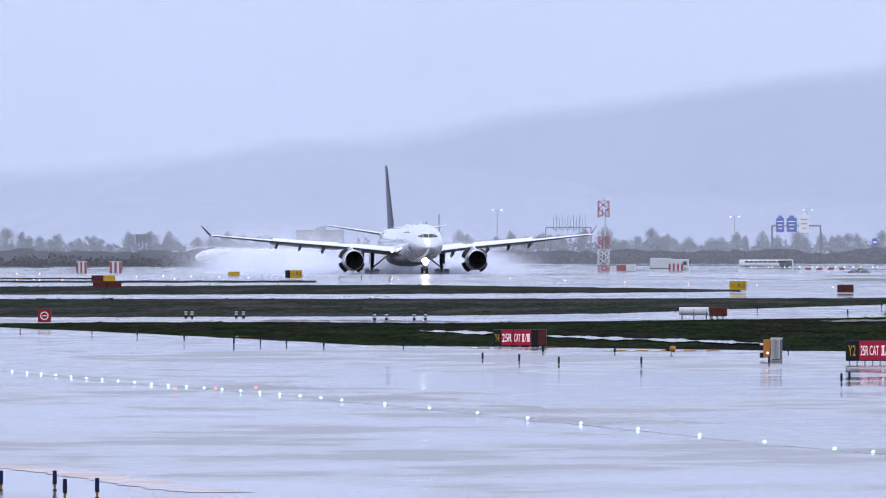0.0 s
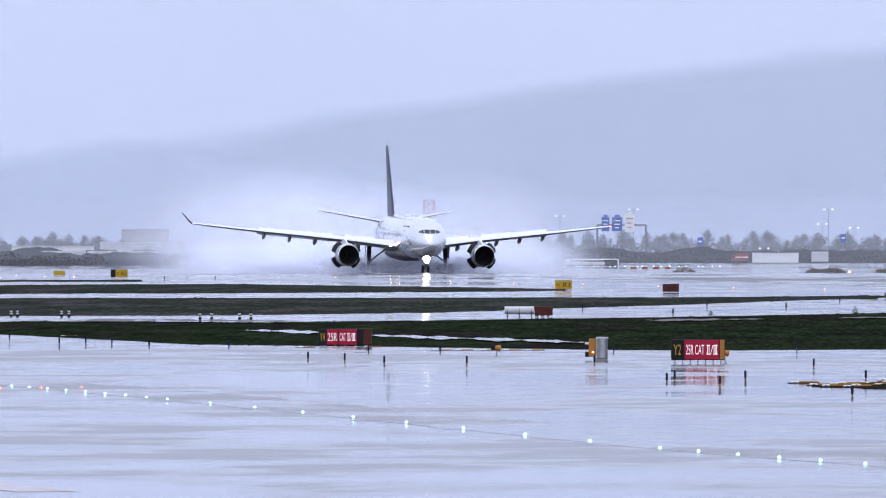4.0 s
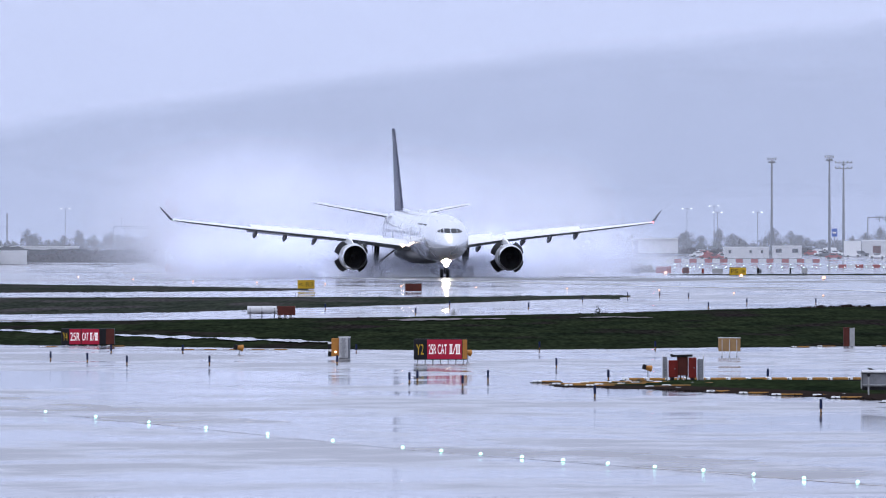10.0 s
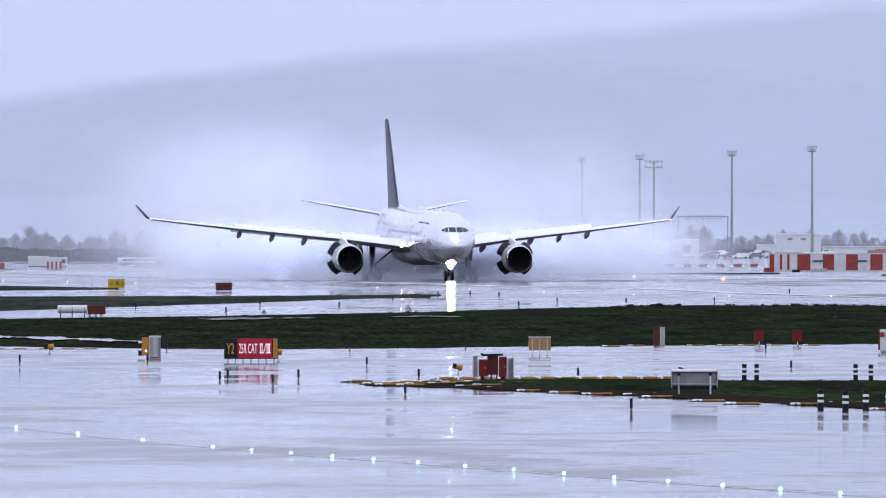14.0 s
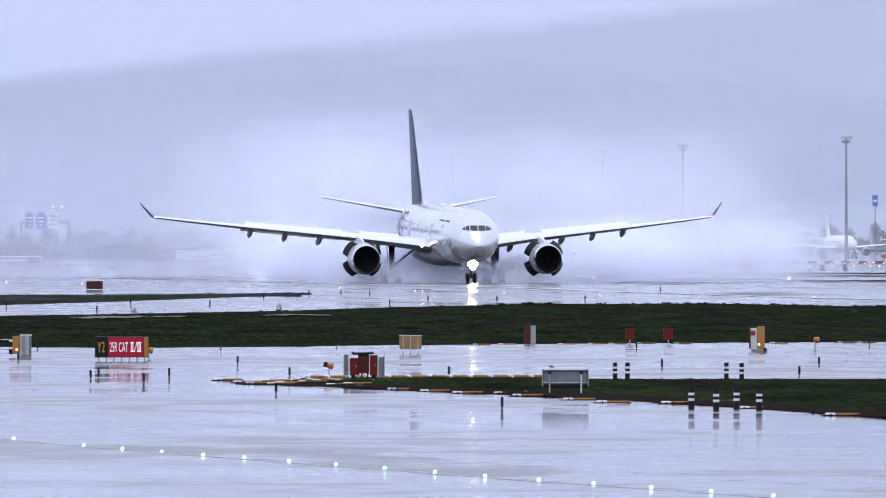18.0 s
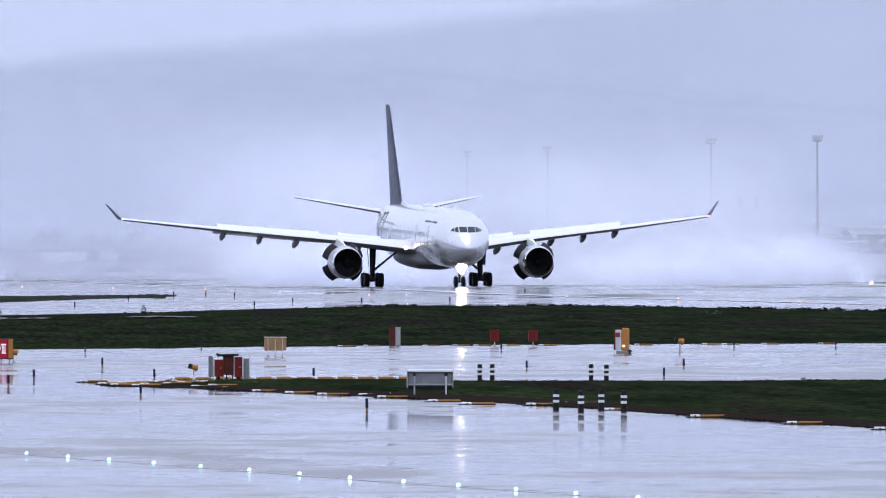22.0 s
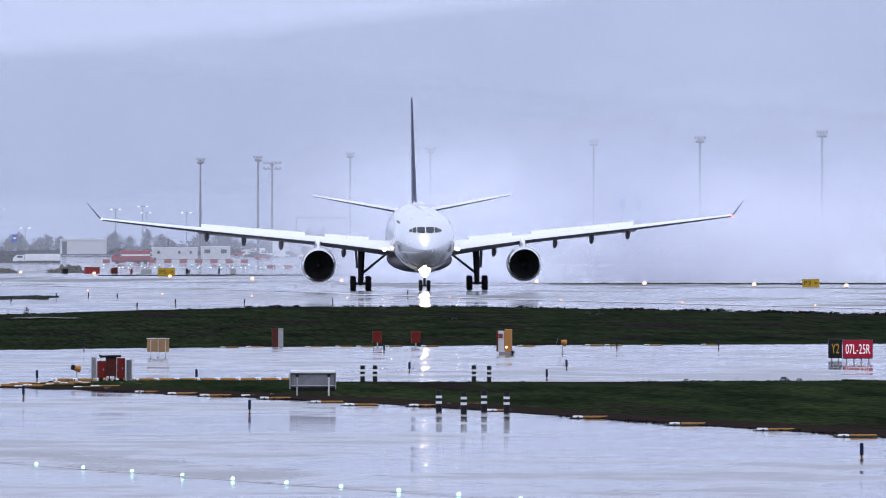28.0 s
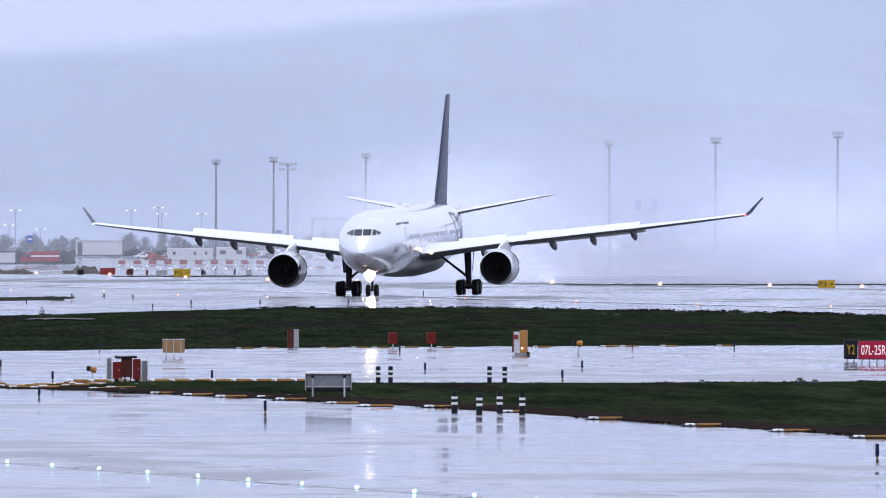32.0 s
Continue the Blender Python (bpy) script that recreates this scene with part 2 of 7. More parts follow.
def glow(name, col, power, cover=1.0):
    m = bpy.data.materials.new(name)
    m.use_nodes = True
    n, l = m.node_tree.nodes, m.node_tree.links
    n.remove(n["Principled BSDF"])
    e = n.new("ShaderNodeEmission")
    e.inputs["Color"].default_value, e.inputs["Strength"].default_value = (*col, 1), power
    if cover < 1.0:           # hills: woods and clearings as faint tone in the glow; the crest fades to clear
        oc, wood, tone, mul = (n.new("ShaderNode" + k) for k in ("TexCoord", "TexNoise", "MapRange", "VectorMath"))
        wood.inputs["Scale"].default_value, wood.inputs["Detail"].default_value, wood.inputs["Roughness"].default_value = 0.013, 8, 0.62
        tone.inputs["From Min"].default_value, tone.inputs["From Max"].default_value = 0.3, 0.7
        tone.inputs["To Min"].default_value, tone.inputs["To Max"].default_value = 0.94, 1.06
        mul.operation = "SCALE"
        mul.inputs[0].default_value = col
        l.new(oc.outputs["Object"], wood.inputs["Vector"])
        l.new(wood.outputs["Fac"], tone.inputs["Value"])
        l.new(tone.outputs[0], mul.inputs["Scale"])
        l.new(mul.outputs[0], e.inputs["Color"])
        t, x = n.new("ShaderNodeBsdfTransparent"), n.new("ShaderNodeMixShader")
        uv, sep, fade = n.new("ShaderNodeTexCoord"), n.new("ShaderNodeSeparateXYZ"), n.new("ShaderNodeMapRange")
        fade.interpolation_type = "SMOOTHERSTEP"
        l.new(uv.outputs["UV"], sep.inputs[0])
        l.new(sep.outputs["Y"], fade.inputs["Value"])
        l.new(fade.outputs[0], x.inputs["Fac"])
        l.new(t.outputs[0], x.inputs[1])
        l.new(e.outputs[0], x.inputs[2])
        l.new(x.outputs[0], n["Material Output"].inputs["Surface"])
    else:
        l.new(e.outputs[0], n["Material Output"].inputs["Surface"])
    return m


M = {
    "apron": wet("wet_apron", (0.040, 0.036, 0.038), (0.095, 0.082, 0.084), 0.05, 0.26, 0.15, 0.82, (1.0, 0.42, 1.0), 0.004),
    "runway": wet("wet_runway", (0.03, 0.031, 0.034), (0.07, 0.068, 0.07), 0.10, 0.46, 0.10, 0.80, (0.7, 0.16, 1.0), 0.003),
    "worn": wet("worn_taxi_band", (0.04, 0.036, 0.036), (0.10, 0.082, 0.082), 0.07, 0.30, 0.13, 0.78, (1.0, 0.35, 1.0), 0.004),
    "cabin_glass": mat("cabin_window_grey", (0.36, 0.37, 0.40), 0.15, vary=0.0),
    "mast2": mat("far_steel", (0.10, 0.105, 0.12), 0.6, vary=0.1),
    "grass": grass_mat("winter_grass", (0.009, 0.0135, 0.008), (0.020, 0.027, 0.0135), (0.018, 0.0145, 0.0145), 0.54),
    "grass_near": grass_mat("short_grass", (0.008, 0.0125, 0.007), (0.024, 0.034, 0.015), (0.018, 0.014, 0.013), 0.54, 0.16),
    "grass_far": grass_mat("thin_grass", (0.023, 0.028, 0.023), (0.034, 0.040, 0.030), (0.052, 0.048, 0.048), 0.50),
    "soil": mat("bare_soil", (0.024, 0.018, 0.016), 0.9, vary=0.5, scale=1.5, bump=0.02, spec=0.0),
    "white_line": mat("worn_white_line", (0.75, 0.75, 0.75), 0.35, vary=0.25, scale=0.6),
    "yellow_line": wet("worn_yellow_line", (0.26, 0.19, 0.12), (0.40, 0.30, 0.18), 0.06, 0.22, 0.3, 0.80, (1.0, 0.5, 1.0), 0.0026),
    "lead_line": wet("worn_orange_line", (0.34, 0.17, 0.10), (0.46, 0.26, 0.15), 0.08, 0.26, 0.3, 0.75, (1.0, 0.5, 1.0), 0.0026),
    "path": mat("pale_bare_soil", (0.15, 0.135, 0.14), 0.8, vary=0.4, scale=0.8, spec=0.1),
    "white": mat("white_paint", (0.84, 0.84, 0.84), 0.35, vary=0.07, scale=0.8),
    "white_old": mat("weathered_white", (0.62, 0.62, 0.63), 0.5, vary=0.18, scale=0.9),
    "red": mat("red_paint", (0.30, 0.016, 0.022), 0.4, vary=0.2, scale=2.0),
    "red_lit": mat("lit_red_sign", (0.26, 0.012, 0.030), 0.4, vary=0.12, scale=2.0, emit=(0.30, 0.008, 0.035), power=0.35),
    "white_lit": mat("lit_white_lettering", (0.8, 0.8, 0.8), 0.4, vary=0.0, emit=(1.0, 0.95, 1.0), power=0.35),
    "red_old": mat("faded_red", (0.30, 0.05, 0.045), 0.55, vary=0.25, scale=1.5),
    "red_cab": mat("dark_red_cabinet", (0.16, 0.014, 0.009), 0.5, vary=0.25, scale=2.5),
    "tan": mat("tan_cabinet", (0.36, 0.22, 0.10), 0.55, vary=0.2, scale=2.5),
    "rust": mat("brown_red_box", (0.095, 0.024, 0.017), 0.6, vary=0.25, scale=3.0),
    "orange": mat("orange_paint", (0.46, 0.20, 0.045), 0.5, vary=0.18, scale=3.0),
    "yellow": mat("sign_yellow", (0.58, 0.36, 0.025), 0.4, vary=0.08, scale=3.0),
    "black": mat("black_paint", (0.012, 0.012, 0.014), 0.45, vary=0.2, scale=4.0),
    "blue": mat("marker_blue", (0.006, 0.014, 0.055), 0.5, vary=0.15, scale=9.0),
    "sign_blue": mat("road_sign_blue", (0.015, 0.08, 0.40), 0.4, vary=0.1, scale=1.0),
    "kerb": mat("dirty_kerb_yellow", (0.30, 0.15, 0.035), 0.6, vary=0.3, scale=3.0),
    "steel": mat("galvanised_steel", (0.45, 0.46, 0.48), 0.42, 0.7, vary=0.2, scale=5.0),
    "grille": mat("grey_grille", (0.40, 0.40, 0.40), 0.55, 0.2, vary=0.2, scale=5.0),
    "dull_steel": mat("dull_steel", (0.24, 0.245, 0.26), 0.4, 0.3, vary=0.25, scale=4.0),
    "mast": mat("mast_steel", (0.16, 0.17, 0.19), 0.55, 0.3, vary=0.15, scale=0.6),
    "concrete": mat("wet_concrete", (0.24, 0.235, 0.23), 0.4, vary=0.25, scale=1.2, bump=0.01, spec=0.5),
    "tyre": mat("tyre_rubber", (0.014, 0.014, 0.015), 0.75, vary=0.2, scale=6.0),
    "gear": mat("gear_metal", (0.035, 0.036, 0.040), 0.5, 0.2, vary=0.2, scale=4.0),
    "skin": mat("silver_white_skin", (0.74, 0.75, 0.78), 0.24, 0.75, vary=0.06, scale=0.12, coat=0.5, fine=4.0, spec=0.5),
    "wing": mat("wing_paint", (0.86, 0.87, 0.88), 0.35, 0.0, vary=0.035, scale=0.2, coat=0.2, spec=0.5),
    # underside shade put into a dark grey; fairing and flap pods share it
    "belly_shade": mat("wing_underside_shade", (0.17, 0.175, 0.19), 0.45, 0.0, vary=0.14, scale=0.5),
    "fin": mat("dark_slate_fin", (0.014, 0.022, 0.055), 0.45, 0.0, vary=0.12, scale=0.15, spec=0.25, coat=0.12),
    "nacelle": mat("nacelle_paint", (0.50, 0.51, 0.53), 0.3, 0.1, vary=0.08, scale=0.7, coat=0.2, spec=0.5),
    "lip": mat("polished_lip", (0.75, 0.75, 0.76), 0.22, 1.0, vary=0.06, scale=2.0),
    "dark": mat("engine_dark", (0.012, 0.012, 0.014), 0.5, 0.2, vary=0.2, scale=3.0),
    "blade": mat("fan_blade", (0.10, 0.10, 0.11), 0.35, 0.7, vary=0.1, scale=3.0),
    "glass": mat("dark_glass", (0.012, 0.015, 0.022), 0.08, 0.0, vary=0.0, coat=0.5, spec=0.5),
    "trim": mat("grey_trim", (0.10, 0.105, 0.12), 0.45, vary=0.15, scale=3.0),
    "bark": mat("bark", (0.11, 0.10, 0.095), 0.9, vary=0.3, scale=2.0),
    "leaf": mat("evergreen_leaf", (0.060, 0.075, 0.062), 0.8, vary=0.5, scale=0.4, each=0.25, spec=0.2),
    "twig": mat("bare_twigs", (0.095, 0.095, 0.105), 0.9, vary=0.25, scale=0.4, each=0.25, spec=0.1),
    "bank": mat("embankment", (0.026, 0.028, 0.030), 0.9, vary=0.45, scale=0.06, stretch=(1, 1, 4), spec=0.0),
    "lamp_green": glow("green_lamp", (0.50, 1.0, 0.88), 3.2),
    "lamp_red": glow("red_lamp", (1.0, 0.30, 0.26), 2.0),
    "lamp_warm": glow("warm_lamp", (1.0, 0.70, 0.56), 4.0),
    "lamp_far": glow("far_runway_lamp", (1.0, 0.56, 0.44), 2.0),
    "lamp_edge": glow("runway_edge_lamp", (1.0, 0.60, 0.46), 1.6),
    "lamp_land": glow("landing_lamp", (1.0, 0.80, 0.56), 450.0),
    "lamp_wing": glow("wing_lamp", (1.0, 0.74, 0.54), 13.0),
    "lamp_blue": glow("pale_taxi_lamp", (0.75, 0.95, 1.0), 2.0),
    "lamp_street": glow("pale_street_lamp", (0.85, 0.95, 1.0), 1.3),
    "lamp_tip": glow("red_tip_lamp", (1.0, 0.10, 0.12), 8.0),
    # even white veils for the haze sheets; they pale whatever stands behind
    "haze": mist_mat("rain_haze_sheet", 0.09, radial=False, white=(0.78, 0.80, 0.84)),
    "haze_back": mist_mat("rain_haze_sheet_beyond", 0.15, radial=False, white=(0.70, 0.73, 0.79)),
    "haze_low": mist_mat("low_haze_sheet", 0.045, radial=False, white=(0.66, 0.69, 0.75)),
    "haze_thin": mist_mat("thin_haze_sheet", 0.07, radial=False, white=(0.78, 0.80, 0.84)),
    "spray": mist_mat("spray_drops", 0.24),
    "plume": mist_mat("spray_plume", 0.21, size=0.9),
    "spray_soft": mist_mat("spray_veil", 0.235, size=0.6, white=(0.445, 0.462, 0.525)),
    # the hills glow: daylight and rain haze are put into these pale blues
    "hill_near": glow("hazed_hill_glow_near", (0.338, 0.398, 0.608), 1.0, 0.32),
    "hill_mid": glow("hazed_hill_glow_mid", (0.315, 0.374, 0.570), 1.0, 0.32),
    "hill_far": glow("hazed_hill_glow_far", (0.342, 0.403, 0.608), 1.0, 0.32),
}


# ---- mesh tools ----
def box(bm, c, s, rz=0.0, bev=0.0, rx=0.0, ry=0.0):
    m = Matrix.Translation(c) @ Euler((radians(rx), radians(ry), radians(rz))).to_matrix().to_4x4() @ Matrix.Diagonal((*s, 1))
    g = bmesh.ops.create_cube(bm, size=1.0, matrix=m)["verts"]
    if bev:
        bmesh.ops.bevel(bm, geom=list({e for v in g for e in v.link_edges}), offset=bev, segments=2, affect="EDGES", profile=0.5)
    return bm


def rod(bm, a, b, r1, r2=None, n=8):
    a, b = Vector(a), Vector(b)
    q = (b - a).to_track_quat("Z", "Y").to_matrix().to_4x4()
    bmesh.ops.create_cone(bm, cap_ends=True, segments=n, radius1=r1, radius2=r1 if r2 is None else r2, depth=(b - a).length,
                          matrix=Matrix.Translation((a + b) / 2) @ q)
    return bm


def ball(bm, c, s, sub=2):
    bmesh.ops.create_icosphere(bm, subdivisions=sub, radius=1.0, matrix=Matrix.Translation(c) @ Matrix.Diagonal((*s, 1)))
    return bm


def loft(bm, rings, close=True, caps=True):
    """Skin a row of rings, each a list of points."""
    rows = [[bm.verts.new(p) for p in ring] for ring in rings]
    n = len(rows[0])
    for a, b in zip(rows, rows[1:]):
        for i in range(n if close else n - 1):
            j = (i + 1) % n
            try:
                bm.faces.new((a[i], a[j], b[j], b[i]))
            except ValueError:
                pass
    if caps:
        for row in (rows[0], rows[-1]):
            try:
                bm.faces.new(row)
            except ValueError:
                pass
    return bm


def lathe(bm, prof, axis_at, n=28):
    """Turn a profile of (along -y .. +y, radius) round a line along y."""
    ax, ay, az = axis_at
    return loft(bm, [[(ax + r * math.cos(2 * math.pi * i / n), ay + y, az + r * math.sin(2 * math.pi * i / n)) for i in range(n)] for y, r in prof], caps=False)


def mesh_of(name, bm, material, smooth=False):
    bmesh.ops.recalc_face_normals(bm, faces=bm.faces)
    me = bpy.data.meshes.new(name)
    bm.to_mesh(me)
    bm.free()
    for m in (material if isinstance(material, (list, tuple)) else [material]):
        me.materials.append(m)
    if smooth:
        me.polygons.foreach_set("use_smooth", [True] * len(me.polygons))
        me.set_sharp_from_angle(angle=radians(42))
    return me


def part(name, bm, material, parent, label="", smooth=False):
    ob = new(name, mesh_of(name, bm, material, smooth))
    ob.parent = parent
    if label:
        ob["label"] = label
    return ob


def root(name, at, rz=0.0, label="", category="", group="", kind=""):
    ob = new(name)
    ob.empty_display_size = 0.3
    ob.matrix_basis = Matrix.Translation(at) @ Matrix.Rotation(radians(rz), 4, "Z")
    return tagged(ob, label, category, group, kind)


def words(name, text, size, at, rz, material, parent, stretch=1.0):
    cu = bpy.data.curves.new(name, "FONT")
    cu.body, cu.size, cu.align_x, cu.align_y, cu.extrude = text, size, "CENTER", "CENTER", 0.008
    tmp = bpy.data.objects.new(name, cu)
    me = bpy.data.meshes.new_from_object(tmp)
    bpy.data.objects.remove(tmp)
    me.materials.clear()
    me.materials.append(material)
    ob = new(name, me)
    ob.parent = parent
    ob.matrix_basis = Matrix.Translation(at) @ Euler((radians(90), 0, radians(rz))).to_matrix().to_4x4() @ Matrix.Diagonal((stretch, 1, 1, 1))
    return ob


def B():
    return bmesh.new()


# ---- the airfield ----
def ground_sheet():
    ys = [-300, -100, 0, 100, 200, 300, 450, 600, 800, 1000] + list(range(1020, 2700, 20)) + [2800, 3000, 3400, 4000, 4950]
    xs = [-2500, -900, -300, -100, 0, 100, 300, 900, 2500]
    bm = B()
    rows = [[bm.verts.new((x, y, lift(y))) for x in xs] for y in ys]
    for a, b in zip(rows, rows[1:]):
        for i in range(len(xs) - 1):
            bm.faces.new((a[i], a[i + 1], b[i + 1], b[i]))
    ob = new("ground", mesh_of("ground", bm, M["apron"], True))
    tagged(ob, "wide wet asphalt apron and taxiways mirroring the overcast sky", "pavement", kind="structure")


# the runway's line: x of its middle at y, and its half width
RUN_SLOPE = -0.1225


def run_x(y):
    return 57.0 + RUN_SLOPE * (y - 1486)


def strip(name, x0, x1, y0, y1, up, material, label, cat, step=20, kind="structure", rag=0.0):
    """A long flat band beside or on the runway, between offsets x0 and x1 from its middle."""
    bm = B()
    rows = []
    y = y0
    while y <= y1 + 1e-6:
        j = rag * (noise.noise((y * 0.05, x0, 3.3))) if rag else 0
        rows.append([bm.verts.new((run_x(y) + x0 + (x1 - x0) * k / 4 + j, y, lift(y) + up)) for k in range(5)])
        y += step
    for a, b in zip(rows, rows[1:]):
        for i in range(4):
            bm.faces.new((a[i], a[i + 1], b[i + 1], b[i]))
    ob = new(name, mesh_of(name, bm, material, True))
    return tagged(ob, label, cat, kind=kind)


def between(line, b):
    for (b0, v0), (b1, v1) in zip(line, line[1:]):
        if b <= b1:
            return v0 + (v1 - v0) * max(0.0, (b - b0) / (b1 - b0))
    return line[-1][1]


def lawn(name, far_edge, near_edge, b0, b1, cols, rows, up, material, label, rough=0.06, kind="stuff"):
    """A patch of rough grass between a far and a near edge, thin at its rim and uneven on top."""
    bm = B()
    grid = []
    for i in range(cols + 1):
        b = b0 + (b1 - b0) * i / cols
        wob = noise.noise((b * 0.021, up * 40, 1.7)) * 0.9
        p, q = spot(b, between(near_edge, b) + wob * 0.8), spot(b, between(far_edge, b) + wob * 0.6)
        col = []
        for k in range(rows + 1):
            t = k / rows
            v = p.lerp(q, t)
            rim = min(1.0, 5 * min(t, 1 - t), 6 * i / cols if b0 > 0 else 1, 1)
            h = up + rim * (0.03 + rough * (1.0 + noise.noise((v.x * 0.9, v.y * 0.07, up)) + 0.7 * noise.noise((v.x * 3.1, v.y * 0.2, 5.0))))
            col.append(bm.verts.new((v.x, v.y, lift(v.y) + h)))
        foot0 = bm.verts.new((p.x, p.y - 0.05, lift(p.y) - 0.05))
        foot1 = bm.verts.new((q.x, q.y + 0.05, lift(q.y) - 0.05))
        grid.append([foot0] + col + [foot1])
    for a, b in zip(grid, grid[1:]):
        for k in range(rows + 2):
            bm.faces.new((a[k], b[k], b[k + 1], a[k + 1]))
    ob = new(name, mesh_of(name, bm, material, True))
    return tagged(ob, label, "grass", kind=kind)


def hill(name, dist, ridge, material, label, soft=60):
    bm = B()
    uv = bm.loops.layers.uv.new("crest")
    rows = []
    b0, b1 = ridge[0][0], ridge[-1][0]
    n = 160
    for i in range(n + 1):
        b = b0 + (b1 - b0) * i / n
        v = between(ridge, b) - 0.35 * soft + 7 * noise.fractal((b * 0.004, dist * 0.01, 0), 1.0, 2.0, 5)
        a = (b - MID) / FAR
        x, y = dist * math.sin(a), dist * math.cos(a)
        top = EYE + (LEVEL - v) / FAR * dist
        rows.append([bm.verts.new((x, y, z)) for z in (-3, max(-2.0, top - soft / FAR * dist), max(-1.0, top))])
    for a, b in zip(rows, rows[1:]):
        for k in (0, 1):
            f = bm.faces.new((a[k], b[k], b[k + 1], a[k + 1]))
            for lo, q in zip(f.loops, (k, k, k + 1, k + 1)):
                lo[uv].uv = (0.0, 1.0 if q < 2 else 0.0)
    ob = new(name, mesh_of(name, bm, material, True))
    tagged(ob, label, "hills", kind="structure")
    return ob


# haze added as an upright, partly clear white sheet at one distance
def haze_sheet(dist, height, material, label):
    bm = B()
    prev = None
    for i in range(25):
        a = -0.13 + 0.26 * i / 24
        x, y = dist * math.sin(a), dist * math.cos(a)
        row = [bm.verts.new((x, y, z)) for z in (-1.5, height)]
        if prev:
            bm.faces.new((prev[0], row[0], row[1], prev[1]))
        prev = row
    ob = new("backdrop", mesh_of("rain_haze_sheet", bm, material, True))
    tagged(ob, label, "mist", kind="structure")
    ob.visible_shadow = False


ground_sheet()
strip("runway", -37, 37, 1050, 2680, 0.02, M["runway"], "dark wet grooved runway with rubber streaks", "runway")
strip("trim", -36.2, -34.9, 1050, 2680, 0.03, M["white_line"], "worn white edge line painted along the runway", "marking")
strip("trim", 34.9, 36.2, 1050, 2680, 0.03, M["white_line"], "worn white edge line painted along the runway", "marking")

LAWN_A_FAR = [(-200, 510), (0, 508), (700, 504.5), (950, 508), (1150, 511), (1310, 515)]
LAWN_A_NEAR = [(-200, 522), (0, 522), (700, 520.5), (950, 519), (1150, 518), (1310, 516.5)]
LAWN_B_FAR = [(-200, 531), (0, 530), (1100, 529), (1500, 528), (1880, 526)]
LAWN_B_NEAR = [(-200, 562), (0, 562), (700, 560), (1090, 555), (1310, 547), (1540, 540), (1700, 534), (1880, 528)]
LAWN_C_FAR = [(-40, 576), (200, 571), (560, 571), (784, 573), (1000, 570), (1451, 564), (1835, 557), (2051, 550), (2331, 544.5), (2648, 545), (2948, 551), (3400, 560)]
LAWN_C_NEAR = [(-40, 577.5), (200, 588), (400, 598), (650, 611), (900, 614), (1300, 620), (1568, 622), (1850, 620), (2051, 617), (2619, 613), (3400, 609)]
LAWN_D_FAR = [(1760, 684), (1900, 680), (2031, 676), (2368, 678), (2848, 678), (3400, 675)]
LAWN_D_NEAR = [(1760, 685), (1950, 687), (2248, 699), (2548, 713), (2788, 730), (2988, 744), (3400, 768)]
RIM_D = [(1740, 686), (1950, 693), (2248, 707), (2548, 722), (2788, 739), (2988, 753), (3400, 779)]
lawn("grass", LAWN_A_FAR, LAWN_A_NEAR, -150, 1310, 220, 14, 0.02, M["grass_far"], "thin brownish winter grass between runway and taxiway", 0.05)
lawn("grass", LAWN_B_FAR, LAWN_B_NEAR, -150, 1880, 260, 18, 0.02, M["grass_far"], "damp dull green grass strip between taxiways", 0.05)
lawn("grass", LAWN_C_FAR, LAWN_C_NEAR, -30, 3400, 420, 26, 0.02, M["grass"], "dark wet grass island with muddy rim", 0.05)
lawn("grass", LAWN_D_FAR, LAWN_D_NEAR, 1760, 3400, 300, 26, 0.02, M["grass_near"], "short dark green grass wedge edged with soil", 0.045)

lawn("soil_rim", LAWN_D_NEAR, RIM_D, 1745, 3400, 220, 6, 0.02, M["soil"], "strip of bare wet soil along the kerb", 0.03)


def tufts(line, b0, b1, n, size, up, material, label, seed, swing=2.0):
    """Ragged clumps along the rim of a lawn."""
    q = random.Random(seed)
    bm = B()
    for i in range(n):
        b = q.uniform(b0, b1)
        dens = noise.noise((b * 0.012, seed, 0.5)) + 0.6 * noise.noise((b * 0.07, seed, 2.5))
        if dens < q.uniform(-0.5, 0.5):
            continue
        c = spot(b, between(line, b) + q.uniform(0.15, 1.0) * swing)
        s = size * q.uniform(0.4, 1.0) * (1 + max(0.0, dens))
        c.z += up + s * 0.2
        v = [bm.verts.new(c + Vector((q.uniform(-s, s) * 1.6, q.uniform(-s, s), q.uniform(-0.8 * s, s)))) for _ in range(4)]
        bm.faces.new(v[:3])
        bm.faces.new((v[0], v[2], v[3]))
    tagged(new("grass_tufts", mesh_of("grass_tufts", bm, material)), label, "grass", kind="stuff")


tufts(LAWN_A_FAR, -100, 1310, 1500, 0.09, 0.03, M["grass_far"], "ragged tufts along the far lawn", 1)
tufts(LAWN_A_NEAR, -100, 1310, 500, 0.06, 0.0, M["grass_far"], "ragged tufts along the far lawn", 2, 0.7)
tufts(LAWN_B_FAR, -100, 1880, 1500, 0.08, 0.03, M["grass_far"], "ragged tufts along the middle lawn", 3)
tufts(LAWN_B_NEAR, -100, 1880, 500, 0.05, 0.0, M["soil"], "dark clods along the middle lawn", 4, 0.7)
tufts(LAWN_C_FAR, -20, 3380, 4200, 0.075, 0.02, M["soil"], "dark clods and tufts along the lawn's far rim", 5)
tufts(LAWN_C_NEAR, -20, 3380, 900, 0.03, 0.0, M["soil"], "dark clods along the lawn's near rim", 6, 0.7)
